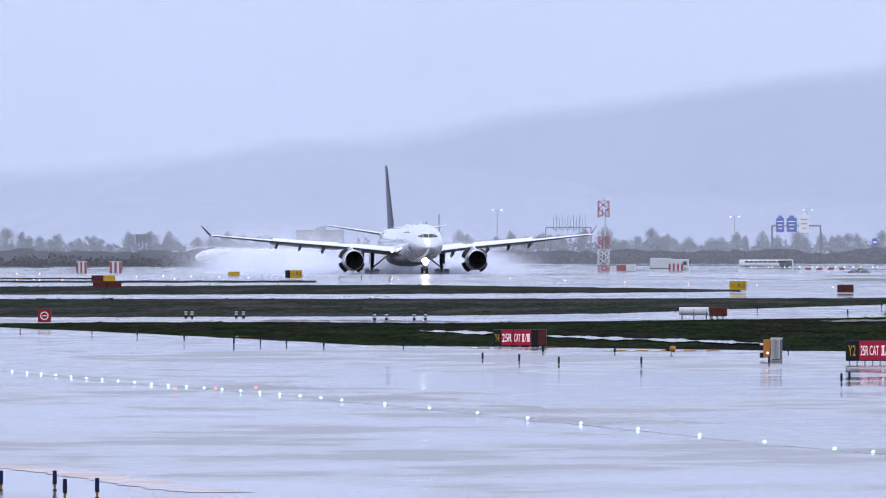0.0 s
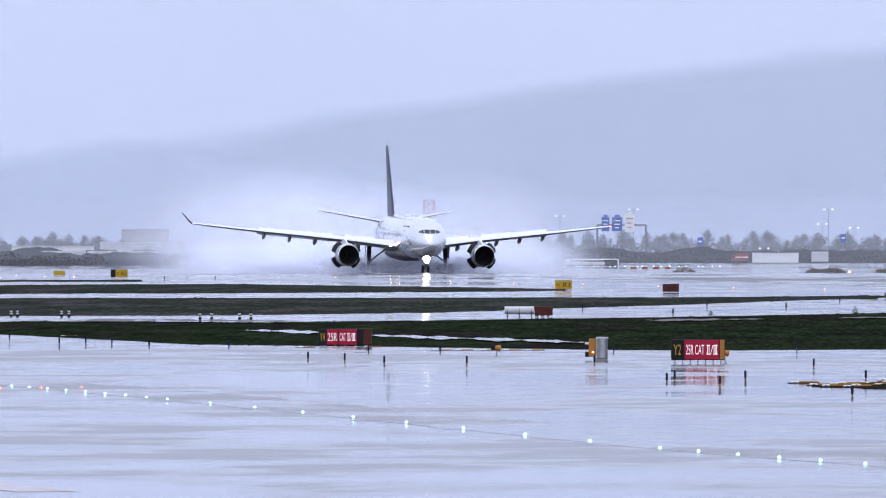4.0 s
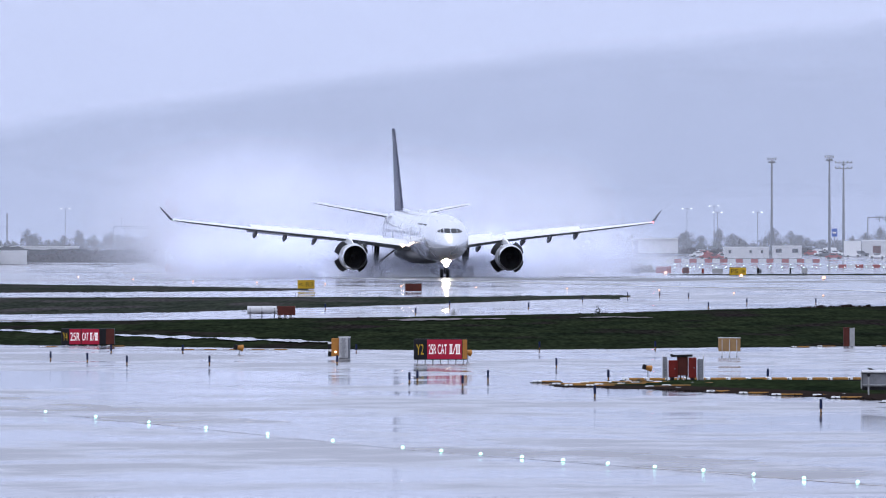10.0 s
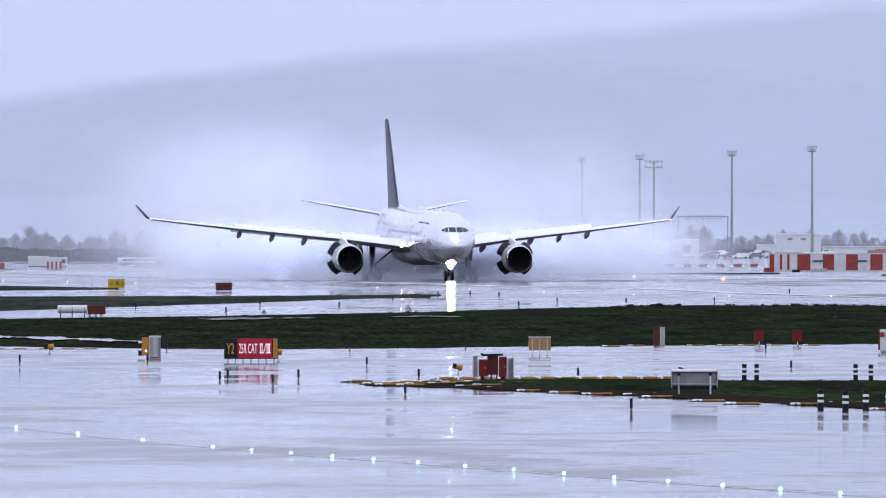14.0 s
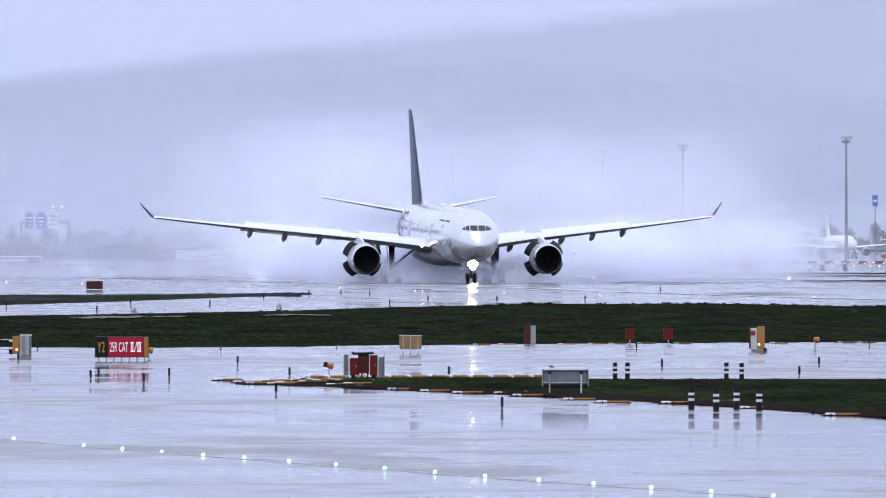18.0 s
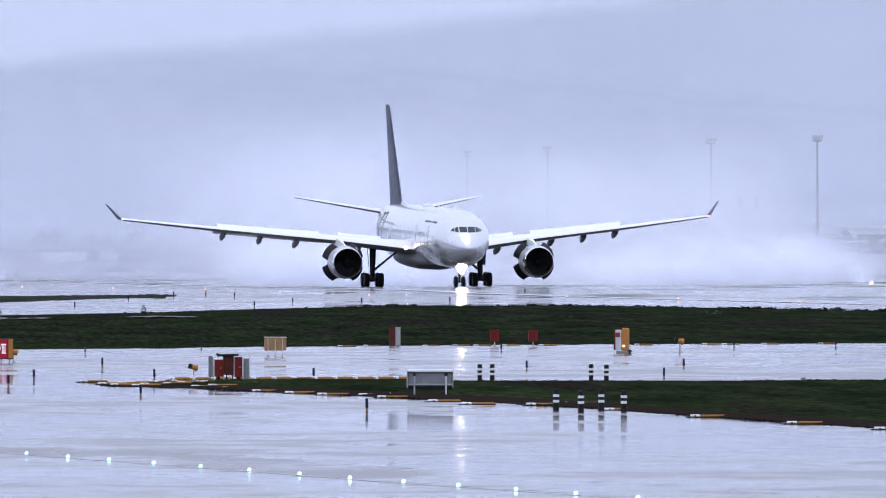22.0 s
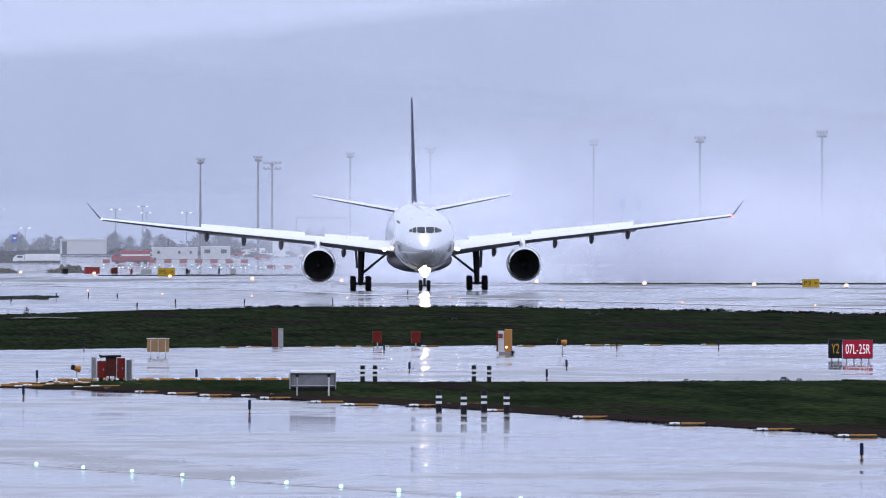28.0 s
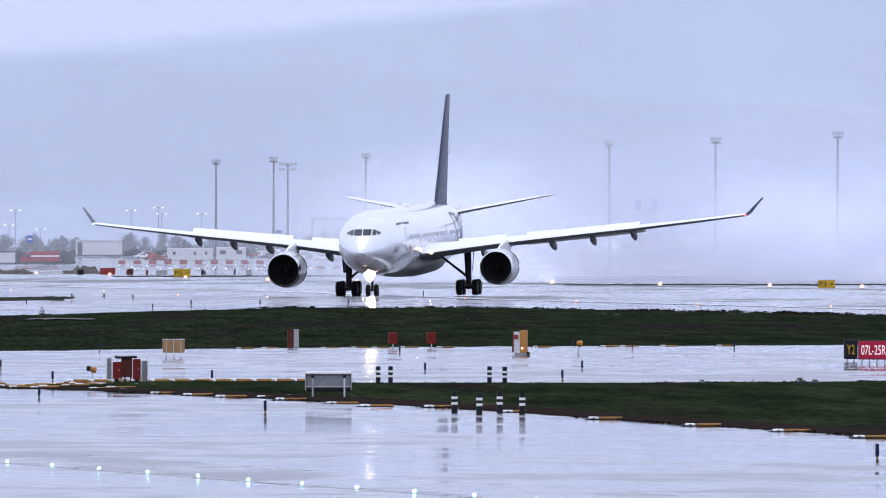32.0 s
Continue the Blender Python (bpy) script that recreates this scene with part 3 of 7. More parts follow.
tufts(LAWN_D_FAR, 1800, 3380, 3000, 0.035, 0.02, M["grass_near"], "ragged grass along the wedge's far rim", 7)
tufts(RIM_D, 1760, 3380, 1800, 0.035, 0.01, M["soil"], "wet clods along the kerb", 8, 1.0)
tufts(LAWN_C_FAR, 2150, 3380, 1700, 0.13, 0.03, M["soil"], "dark clods of turned soil along the lawn's far rim", 15, 0.9)
# self-glowing hill sheets, with the haze in their colour
hill("backdrop", 4700, [(-900, 430), (-300, 428), (0, 412), (110, 362), (300, 300), (400, 270), (510, 248), (620, 254), (800, 290), (1100, 330), (1500, 345), (2200, 330), (2800, 355), (3400, 330), (4200, 345)], M["hill_near"], "glowing backdrop of a rain-veiled wooded hillside")
hill("backdrop", 4800, [(-900, 430), (300, 400), (640, 280), (900, 205), (1200, 168), (1600, 120), (1900, 100), (2400, 130), (2800, 170), (3300, 200), (4200, 230)], M["hill_mid"], "glowing pale blue backdrop of a mountain slope in rain haze")
hill("backdrop", 4880, [(-900, 380), (600, 250), (1200, 160), (1700, 95), (2100, 60), (2500, 20), (3000, -40), (3400, -60), (4200, -40)], M["hill_far"], "faint glowing backdrop of a high ridge under low cloud")
haze_sheet(2780, 90, M["haze_thin"], "thin see-through sheet for rain haze over the far airfield")
haze_sheet(4640, 130, M["haze_back"], "see-through sheet for heavy rain haze beyond the embankment")
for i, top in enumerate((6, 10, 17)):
    haze_sheet(4372 + 2 * i, top, M["haze_low"], "low see-through sheet for rain haze before the distant trees")
haze_sheet(3550, 110, M["haze"], "see-through sheet for grey rain haze before the distant trees")


# ---- the landing airliner ----
def ring_at(y, cx, cz, rx, rz, n=32):
    return [(cx + rx * math.cos(2 * math.pi * i / n), y, cz + rz * math.sin(2 * math.pi * i / n)) for i in range(n)]


def foil(le, te, x, thick, n=9, droop=0.0):
    """A wing section at span x from its leading edge (y, z) to its trailing edge (y, z)."""
    up, dn = [], []
    for i in range(n + 1):
        t = 0.5 - 0.5 * math.cos(math.pi * i / n)
        y = le[0] + (te[0] - le[0]) * t
        z = le[1] + (te[1] - le[1]) * t
        h = thick * 5 * (0.2969 * math.sqrt(t) - 0.126 * t - 0.3516 * t * t + 0.2843 * t ** 3 - 0.1036 * t ** 4)
        up.append((x, y, z + h * 1.15))
        dn.append((x, y, z - h * 0.75))
    return up + dn[-2:0:-1]


AFT = 28.85        # nose to main wheels
CZ = 5.05          # height of the cabin's axis
NOSE = [(0.0, 0.05, 4.25), (0.12, 0.42, 4.27), (0.45, 0.86, 4.33), (1.0, 1.32, 4.44), (1.8, 1.78, 4.60), (2.8, 2.17, 4.78), (4.0, 2.48, 4.92),
        (5.5, 2.70, 5.01), (7.5, 2.82, 5.05), (40.0, 2.82, 5.05), (43.5, 2.72, 5.13), (46.5, 2.45, 5.36), (49.5, 2.06, 5.68), (52.5, 1.58, 6.02),
        (55.0, 1.08, 6.30), (57.0, 0.60, 6.48), (58.2, 0.24, 6.56)]


def hull_at(aft):
    for (a, r, z), (b, r2, z2) in zip(NOSE, NOSE[1:]):
        if aft <= b:
            k = (aft - a) / (b - a)
            return r + (r2 - r) * k, z + (z2 - z) * k
    return NOSE[-1][1:]


def on_hull(aft, ang, off=0.0):
    """A point on the cabin skin: ang in degrees up from the side, taken on the +x side."""
    r, z = hull_at(aft)
    return Vector(((r + off) * math.cos(radians(ang)), aft - AFT, z + (r + off) * math.sin(radians(ang))))


def skin_patch(bm, a0, a1, g0, g1, off=0.02, n=5, m=3, slant=0.0):
    """A thin panel that lies on the cabin skin."""
    rows = []
    for i in range(n + 1):
        g = g0 + (g1 - g0) * i / n
        row = []
        for k in range(m + 1):
            a = a0 + (a1 - a0) * k / m + slant * i / n
            row.append(bm.verts.new(on_hull(a, g, off)))
        rows.append(row)
    for p, q in zip(rows, rows[1:]):
        for k in range(m):
            bm.faces.new((p[k], p[k + 1], q[k + 1], q[k]))
    return bm


def wheel(parent, at, r, w):
    wh = part("wheel", lathe(B(), [(-w / 2, r * 0.55), (-w / 2, r * 0.86), (-w * 0.36, r * 0.98), (0, r), (w * 0.36, r * 0.98), (w / 2, r * 0.86), (w / 2, r * 0.55)], (0, 0, 0), 24), M["tyre"], parent, "black rubber tyre", True)
    wh.matrix_basis = Matrix.Translation(at) @ Matrix.Rotation(radians(90), 4, "Z")
    part("rim", lathe(B(), [(-w * 0.42, 0.02), (-w * 0.42, r * 0.5), (-w * 0.5, r * 0.57), (w * 0.5, r * 0.57), (w * 0.42, r * 0.5), (w * 0.42, 0.02)], (0, 0, 0), 20), M["gear"], wh, "grey metal rim", True)
    return wh


WING = [  # span, leading edge aft, trailing edge aft, height of leading edge, thickness, washout
    (1.5, 18.6, 31.4, 3.70, 1.55, 0.10), (2.8, 19.5, 31.4, 3.85, 1.45, 0.05), (6.0, 21.6, 31.4, 4.24, 1.15, -0.05), (9.4, 23.8, 31.9, 4.64, 0.92, -0.10),
    (14.0, 26.6, 33.2, 5.08, 0.72, -0.14), (20.0, 30.1, 35.2, 5.65, 0.52, -0.14), (26.0, 33.6, 37.3, 6.27, 0.36, -0.10), (29.05, 35.5, 38.3, 6.60, 0.26, -0.06)]
TIP = 6.60         # height of the wing tip


def wing_at(x):
    for a, b in zip(WING, WING[1:]):
        if x <= b[0]:
            k = (x - a[0]) / (b[0] - a[0])
            return [p + (q - p) * k for p, q in zip(a, b)]
    return WING[-1]


def lamp_cup(parent, c):
    """A deep dark reflector cup round a lamp."""
    part("lamp_housing", lathe(B(), [(-0.12, 0.265), (-0.12, 0.28), (0.0, 0.28), (0.10, 0.16), (0.10, 0.01), (0.06, 0.01), (0.06, 0.255), (-0.12, 0.265)], c, 18), M["trim"], parent, "", True)


def engine(plane, s):
    cx, cz, y0 = 9.37 * s, 2.60, 17.2 - AFT
    eng = part("engine", lathe(B(), [(0.55, 1.50), (1.6, 1.60), (2.6, 1.60), (3.5, 1.54), (4.6, 1.36), (5.2, 1.20), (5.25, 1.10)], (cx, y0, cz), 36), M["nacelle"], plane, "pale grey engine nacelle", True)
    part("inlet_lip", lathe(B(), [(0.9, 1.22), (0.45, 1.24), (0.12, 1.29), (0.0, 1.37), (0.10, 1.44), (0.56, 1.503)], (cx, y0, cz), 36), M["lip"], eng, "polished metal intake lip", True)
    part("duct", lathe(B(), [(0.88, 1.222), (1.6, 1.24), (2.1, 1.24), (2.2, 0.3)], (cx, y0, cz), 36), M["dark"], eng, "dark intake duct", True)
    for i in range(26):
        bm = B()
        a = 2 * math.pi * i / 26
        d, e = Vector((math.cos(a), 0, math.sin(a))), Vector((-math.sin(a), 0, math.cos(a)))
        c = Vector((cx, y0 + 1.75, cz))
        vs = [bm.verts.new(c + d * rr + e * ee + Vector((0, yy, 0))) for rr, ee, yy in ((0.36, -0.05, 0.1), (0.36, 0.05, -0.1), (1.21, 0.15, -0.05), (1.21, -0.13, 0.2))]
        bm.faces.new(vs)
        part("fan_blade", bm, M["blade"], eng)
    part("spinner", lathe(B(), [(0.98, 0.01), (1.05, 0.12), (1.3, 0.26), (1.75, 0.38)], (cx, y0, cz), 20), M["dark"], eng, "dark spinner", True)
    part("core_nozzle", lathe(B(), [(4.6, 0.95), (5.6, 0.85), (6.6, 0.62), (6.7, 0.5)], (cx, y0, cz), 24), M["gear"], eng, "", True)
    bm = B()
    loft(bm, [[(cx - 0.16, y0 + 1.7, cz + 1.45), (cx + 0.16, y0 + 1.7, cz + 1.45), (cx + 0.05, y0 + 2.3, cz + 1.75), (cx - 0.05, y0 + 2.3, cz + 1.75)],
              [(cx - 0.26, y0 + 4.2, cz + 1.25), (cx + 0.26, y0 + 4.2, cz + 1.25), (cx + 0.22, y0 + 6.0, 4.85), (cx - 0.22, y0 + 6.0, 4.85)],
              [(cx - 0.26, y0 + 7.6, cz + 1.1), (cx + 0.26, y0 + 7.6, cz + 1.1), (cx + 0.24, y0 + 9.0, 4.7), (cx - 0.24, y0 + 9.0, 4.7)]])
    part("pylon", bm, M["wing"], plane, "white engine pylon", True)
    bm = B()
    box(bm, (cx + 1.05 * s * -1, y0 + 1.3, cz + 1.33), (0.05, 0.9, 0.35), 0, 0.01, 0, 25 * s)
    part("strake", bm, M["nacelle"], eng)
    doors = []
    for q in (38, 142, 218, 322):
        bm = B()
        rows = []
        for i in range(7):
            a = radians(-31 + 62 * i / 6)
            rows.append([(1.60 * math.sin(a), t, 1.60 * math.cos(a) - 1.60 + w) for t, w in ((0.0, 0.0), (1.05, 0.0), (1.05, -0.10), (0.0, -0.10))])
        loft(bm, rows)
        d = part("reverser_door", bm, M["dark"], eng, "dark grey thrust reverser door", True)
        ang = radians(q - 90)
        hinge = Vector((cx - math.sin(ang) * 1.57, y0 + 2.75, cz + math.cos(ang) * 1.57))
        # space of the door: its z points out of the nacelle
        base = Matrix.Translation(hinge) @ Matrix.Rotation(-ang * -1, 4, "Y").inverted()
        doors.append((d, base))
    return doors


def build_plane():
    plane = root("airliner", (0, 0, 0), 0, "silver-white twin-engine airliner with dark fin rolling along the wet runway", "airliner")
    hull = part("fuselage", loft(B(), [ring_at(a - AFT, 0, z, r, r * (1.0 if a > 5 else 0.98), 40) for a, r, z in NOSE]), M["skin"], plane, "silver-white fuselage", True)
    part("belly_fairing", loft(B(), [ring_at(a - AFT, 0, z, rx, rz, 28) for a, rx, rz, z in ((16.5, 0.4, 0.2, 2.55), (18.5, 2.2, 0.75, 2.75), (21, 2.85, 1.15, 2.95), (27, 3.0, 1.3, 3.0), (32, 2.85, 1.2, 3.0), (35, 2.0, 0.7, 2.85), (37, 0.4, 0.2, 2.5))]), M["belly_shade"], plane, "grey wing-body fairing", True)
    # flight deck glazing: a level row of panes wrapped round the nose
    def on_nose(x, z, off=0.03):
        lo, hi = 0.05, 7.0
        for _ in range(40):
            a = (lo + hi) / 2
            r_, zc = hull_at(a)
            if x * x + (z - zc) ** 2 > r_ * r_:
                lo = a
            else:
                hi = a
        r_, zc = hull_at(hi)
        d = Vector((x, -0.9, z - zc)).normalized() * off
        return Vector((x, hi - AFT, z)) + d

    for s in (1, -1):
        for x0, x1, z00, z01, z10, z11 in ((0.05, 0.74, 5.80, 6.27, 5.80, 6.27), (0.84, 1.14, 5.80, 6.27, 5.82, 6.17), (1.20, 1.46, 5.84, 6.16, 5.88, 5.98)):
            bm = B()
            rows = [[bm.verts.new(on_nose(s * (x0 + (x1 - x0) * i / 4), (z00 + (z10 - z00) * i / 4) * (1 - k / 3) + (z01 + (z11 - z01) * i / 4) * k / 3)) for k in range(4)] for i in range(5)]
            for p, q in zip(rows, rows[1:]):
                for k in range(3):
                    bm.faces.new((p[k], p[k + 1], q[k + 1], q[k]))
            part("cockpit_window", bm, M["glass"], hull, "dark flight deck pane", True)
    # cabin windows and doors
    for s in (1, -1):
        for a0 in (8.6, 16.8, 33.8, 45.2):
            bm = skin_patch(B(), a0, a0 + 1.05, -14, 24, 0.012, 5, 2)
            for v in bm.verts:
                v.co.x *= s
            dr = part("cabin_door", bm, M["skin"], hull, "closed cabin door", True)
            for k, (g0, g1) in enumerate(((-14.4, -13.4), (23.4, 24.4))):
                bm = skin_patch(B(), a0, a0 + 1.05, g0, g1, 0.02, 1, 2)
                for v in bm.verts:
                    v.co.x *= s
                part("seam", bm, M["trim"], dr)
            for e in (a0 - 0.03, a0 + 1.05):
                bm = skin_patch(B(), e, e + 0.025, -14, 24, 0.02, 5, 1)
                for v in bm.verts:
                    v.co.x *= s
                part("seam", bm, M["trim"], dr)
        a = 10.4
        while a < 45:
            if not any(abs(a - d - 0.5) < 0.9 for d in (8.6, 16.8, 33.8)):
                bm = skin_patch(B(), a, a + 0.24, 5, 11.5, 0.014, 1, 1)
                for v in bm.verts:
                    v.co.x *= s
                part("cabin_window", bm, M["cabin_glass"], hull)
            a += 0.535
        # livery: small dark marks, unreadable at this range, and a thin ring emblem by the tail
        for a0, a1, g0, g1 in ((6.3, 7.0, 33, 37), (7.2, 8.0, 33, 37), (8.2, 8.7, 33, 37), (9.6, 10.8, 33, 37), (11.1, 12.0, 33, 37), (12.3, 13.4, 33, 37)):
            bm = skin_patch(B(), a0, a1, g0, g1, 0.016, 2, 2)
            for v in bm.verts:
                v.co.x *= s
            part("lettering_bar", bm, M["fin"], hull, "dark livery mark")
        for ca, cg, ra, rg in ((41.6, 14, 1.9, 34), (43.6, 18, 1.5, 28)):
            bm = B()
            rows = []
            for i in range(41):
                t = 2 * math.pi * i / 40
                rows.append([bm.verts.new(on_hull(ca + ra * k * math.cos(t), cg + rg * k * math.sin(t), 0.03)) for k in (0.86, 1.0)])
            for p, q in zip(rows, rows[1:]):
                bm.faces.new((p[0], p[1], q[1], q[0]))
            for v in bm.verts:
                v.co.x *= s
            part("ring_emblem", bm, M["fin"], hull, "thin dark ring emblem", True)
    # radio aerials
    for a in (11.0, 20.0):
        r, z = hull_at(a)
        part("aerial", loft(B(), [[(-0.03, a - AFT, z + r - 0.02), (0.03, a - AFT, z + r - 0.02), (0.03, a - AFT + 0.5, z + r - 0.02), (-0.03, a - AFT + 0.5, z + r - 0.02)],
                                  [(-0.015, a - AFT + 0.3, z + r + 0.4), (0.015, a - AFT + 0.3, z + r + 0.4), (0.015, a - AFT + 0.5, z + r + 0.4), (-0.015, a - AFT + 0.5, z + r + 0.4)]]), M["white"], hull)
    part("antenna_dome", ball(B(), (0, 27.5 - AFT, CZ + 2.8), (0.5, 1.6, 0.32)), M["skin"], hull, "", True)
    doors = []
    for s in (1, -1):
        bm = B()
        rings = []
        for x, le, te, z, th, wash in WING:
            ring = foil((le - AFT, z), (te - AFT, z + wash), x * s, th)
            rings.append(ring)
        loft(bm, rings)
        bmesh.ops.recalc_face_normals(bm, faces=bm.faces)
        # downward faces get the dark grey: shade painted under the wing
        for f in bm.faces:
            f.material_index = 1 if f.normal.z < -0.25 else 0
        wing = part("wing", bm, [M["wing"], M["belly_shade"]], plane, "long white swept wing", True)
        bm = B()
        wl_ = [foil((35.5 + 0.85 * k - AFT, TIP + h), (38.3 + 0.05 * k - AFT, TIP - 0.05 + h), 0, 0.13 * (1 - 0.3 * k)) for k, h in ((0, 0), (0.35, 0.28), (1.0, 0.80), (2.2, 1.50))]
        wl_ = [[(s * (29.05 + d + (q[2] - (TIP + h)) * -0.7), q[1], q[2] if k < 0.5 else TIP + h + (q[2] - TIP - h) * 0.6) for q in ring] for ring, (d, h, k) in zip(wl_, ((0, 0, 0), (0.32, 0.28, 0.4), (0.74, 0.80, 1), (1.32, 1.50, 1)))]
        loft(bm, wl_)
        part("winglet", bm, M["fin"], wing, "dark upturned winglet", True)
        # raised spoilers, flaps, slat gap, flap track pods
        for x0, x1 in ((4.6, 6.62), (6.64, 8.6), (10.4, 12.74), (12.76, 15.14), (15.16, 17.54), (17.56, 19.9)):
            a, b = wing_at(x0), wing_at(x1)
            bm = B()
            ps = []
            for x, w in ((x0, a), (x1, b)):
                yy = w[1] + (w[2] - w[1]) * 0.66 - AFT
                zz = w[3] + w[5] * 0.66 + w[4] * 0.36
                ps.append([(s * x, yy, zz), (s * x, yy + 0.80, zz + 0.44), (s * x, yy + 0.82, zz + 0.40), (s * x, yy + 0.04, zz - 0.05)])
            loft(bm, ps)
            part("spoiler", bm, M["wing"], wing, "raised white spoiler panel")
        for x0, x1 in ((3.1, 8.7), (10.1, 20.2)):
            bm = B()
            ps = []
            for x in (x0, (x0 + x1) / 2, x1):
                w = wing_at(x)
                yy, zz = w[2] - AFT - 0.9, w[3] + w[5] - 0.03
                ps.append(foil((yy, zz), (yy + 1.7, zz - 0.30), s * x, 0.24, 5))
            loft(bm, ps)
            part("flap", bm, M["wing"], wing, "lowered white flap", True)
        for x in (6.9, 12.6, 16.0, 19.4):
            w = wing_at(x)
            y0, z0 = w[1] + (w[2] - w[1]) * 0.42 - AFT, w[3] + w[5] * 0.5 - w[4] * 0.38
            L = 4.6 if x < 15 else 3.8
            pod = loft(B(), [ring_at(y0 + L * t, s * x, z0 - dz, rx, rz, 12) for t, rx, rz, dz in ((0, 0.04, 0.05, 0.05), (0.15, 0.17, 0.24, 0.12), (0.45, 0.24, 0.40, 0.28), (0.75, 0.2, 0.34, 0.5), (1.0, 0.03, 0.05, 0.75))])
            part("flap_track_pod", pod, M["belly_shade"], wing, "grey flap track fairing", True)
        w = wing_at(28.9)
        part("tip_lamp", ball(B(), (s * 29.06, w[1] - AFT + 0.05, w[3] + 0.05), (0.12, 0.14, 0.1), 1), M["lamp_tip"] if s > 0 else M["lamp_blue"], wing, "lit wing tip lamp")
        part("landing_lamp", rod(B(), (s * 3.35, 19.62 - AFT, 3.95), (s * 3.35, 19.70 - AFT, 3.95), 0.16, 0.16, 16), M["lamp_wing"], wing, "lit wing root landing lamp", True)
        doors += engine(plane, s)
        # tailplane
        bm = B()
        loft(bm, [foil((49.4 + 0.67 * (x - 1) - AFT, 6.75 + 0.175 * x), (54.6 + 0.35 * (x - 1) - AFT, 6.75 + 0.175 * x), s * x, th) for x, th in ((0.7, 0.52), (4.0, 0.38), (7.3, 0.26), (9.1, 0.16), (9.33, 0.06))])
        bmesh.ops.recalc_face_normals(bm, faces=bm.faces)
        # same painted underside shade on the tailplane
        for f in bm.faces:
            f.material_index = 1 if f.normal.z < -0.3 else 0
        part("tailplane", bm, [M["wing"], M["belly_shade"]], plane, "white tailplane", True)
        # main gear
        gx = 5.34 * s
        leg = part("main_gear", rod(rod(B(), (gx, 0.05, 0.62), (gx - 0.1 * s, 0.2, 4.35), 0.24, 0.34, 12), (gx, 0.05, 1.5), (gx - 2.5 * s, 0.1, 3.5), 0.12, 0.10, 8), M["gear"], plane, "main landing gear strut", True)
        part("bogie_beam", rod(B(), (gx, -0.95, 0.68), (gx, 1.05, 0.62), 0.15, 0.15, 10), M["gear"], leg, "", True)
        part("torque_link", box(B(), (gx, 0.32, 1.35), (0.22, 0.12, 0.9), 0, 0.03, 18), M["gear"], leg)
        part("gear_door", box(B(), (gx + 0.38 * s, 0.3, 3.05), (0.07, 1.2, 1.9), 8 * s, 0.02, 0, 4 * s), M["gear"], leg, "open grey gear door")
        for yy in (-0.99, 0.99):
            part("axle", rod(B(), (gx - 0.9, yy, 0.69), (gx + 0.9, yy, 0.69), 0.09, 0.09, 8), M["gear"], leg)
            for dx in (-0.70, 0.70):
                wheel(leg, (gx + dx, yy, 0.69), 0.69, 0.50)
    # fin
    bm = B()
    secs = []
    for k, (z, le, te, th) in enumerate(((7.0, 44.2, 53.6, 0.85), (8.0, 45.9, 53.8, 0.80), (10.5, 48.1, 54.5, 0.66), (13.5, 50.6, 55.4, 0.5), (16.3, 53.0, 56.3, 0.36), (17.35, 53.9, 56.7, 0.26), (17.55, 54.4, 56.6, 0.10))):
        ring = foil((le - AFT, 0), (te - AFT, 0), 0, th)
        secs.append([(q[2] * 0.62, q[1], z) for q in ring])
    loft(bm, secs)
    fin = part("fin", bm, M["fin"], plane, "tall dark slate tail fin", True)
    bm = B()
    loft(bm, [[(-0.04, 38.5 - AFT, 7.82), (0.04, 38.5 - AFT, 7.82), (0.05, 38.7 - AFT, 7.84), (-0.05, 38.7 - AFT, 7.84)], [(-0.16, 44.6 - AFT, 7.6), (0.16, 44.6 - AFT, 7.6), (0.10, 45.6 - AFT, 8.05), (-0.10, 45.6 - AFT, 8.05)]])
    part("fin_fillet", bm, M["skin"], plane, "", True)
    # nose gear with its bright lamps
    ny, nz = 6.67 - AFT, 0.385
    ng = part("nose_gear", rod(rod(B(), (0, ny, 0.5 + nz), (0, ny + 0.15, 3.1), 0.11, 0.15, 12), (0, ny + 0.1, 1.5 + nz), (0, ny + 1.9, 2.7), 0.07, 0.07, 8), M["gear"], plane, "nose landing gear strut", True)
    part("axle", rod(B(), (-0.45, ny, 0.53 + nz), (0.45, ny, 0.53 + nz), 0.07, 0.07, 8), M["gear"], ng)
    for dx in (-0.36, 0.36):
        wheel(ng, (dx, ny, 0.53 + nz), 0.53, 0.34)
        part("gear_door", box(B(), (dx * 2.0, ny + 0.6, 2.1 + nz), (0.04, 1.6, 0.7), 0, 0.015, 0, -12 * (1 if dx > 0 else -1)), M["skin"], ng, "open nose gear door")
        lamp_cup(ng, (dx * 0.62, ny - 1.3, 1.98 + nz))
        part("taxi_lamp", rod(B(), (dx * 0.62, ny - 1.3, 1.98 + nz), (dx * 0.62, ny - 1.26, 1.98 + nz), 0.25, 0.25, 16), M["lamp_land"], ng, "glaring taxi lamp", True)
    lamp_cup(ng, (0, ny - 1.3, 1.60 + nz))
    part("takeoff_lamp", rod(B(), (0, ny - 1.3, 1.60 + nz), (0, ny - 1.26, 1.60 + nz), 0.25, 0.25, 16), M["lamp_land"], ng, "glaring take-off lamp", True)
    part("turnoff_lamp", ball(B(), on_hull(17.6, -18, 0.02), (0.12, 0.14, 0.12), 1), M["lamp_wing"], hull, "lit fuselage lamp")
    p = on_hull(17.6, -18, 0.02)
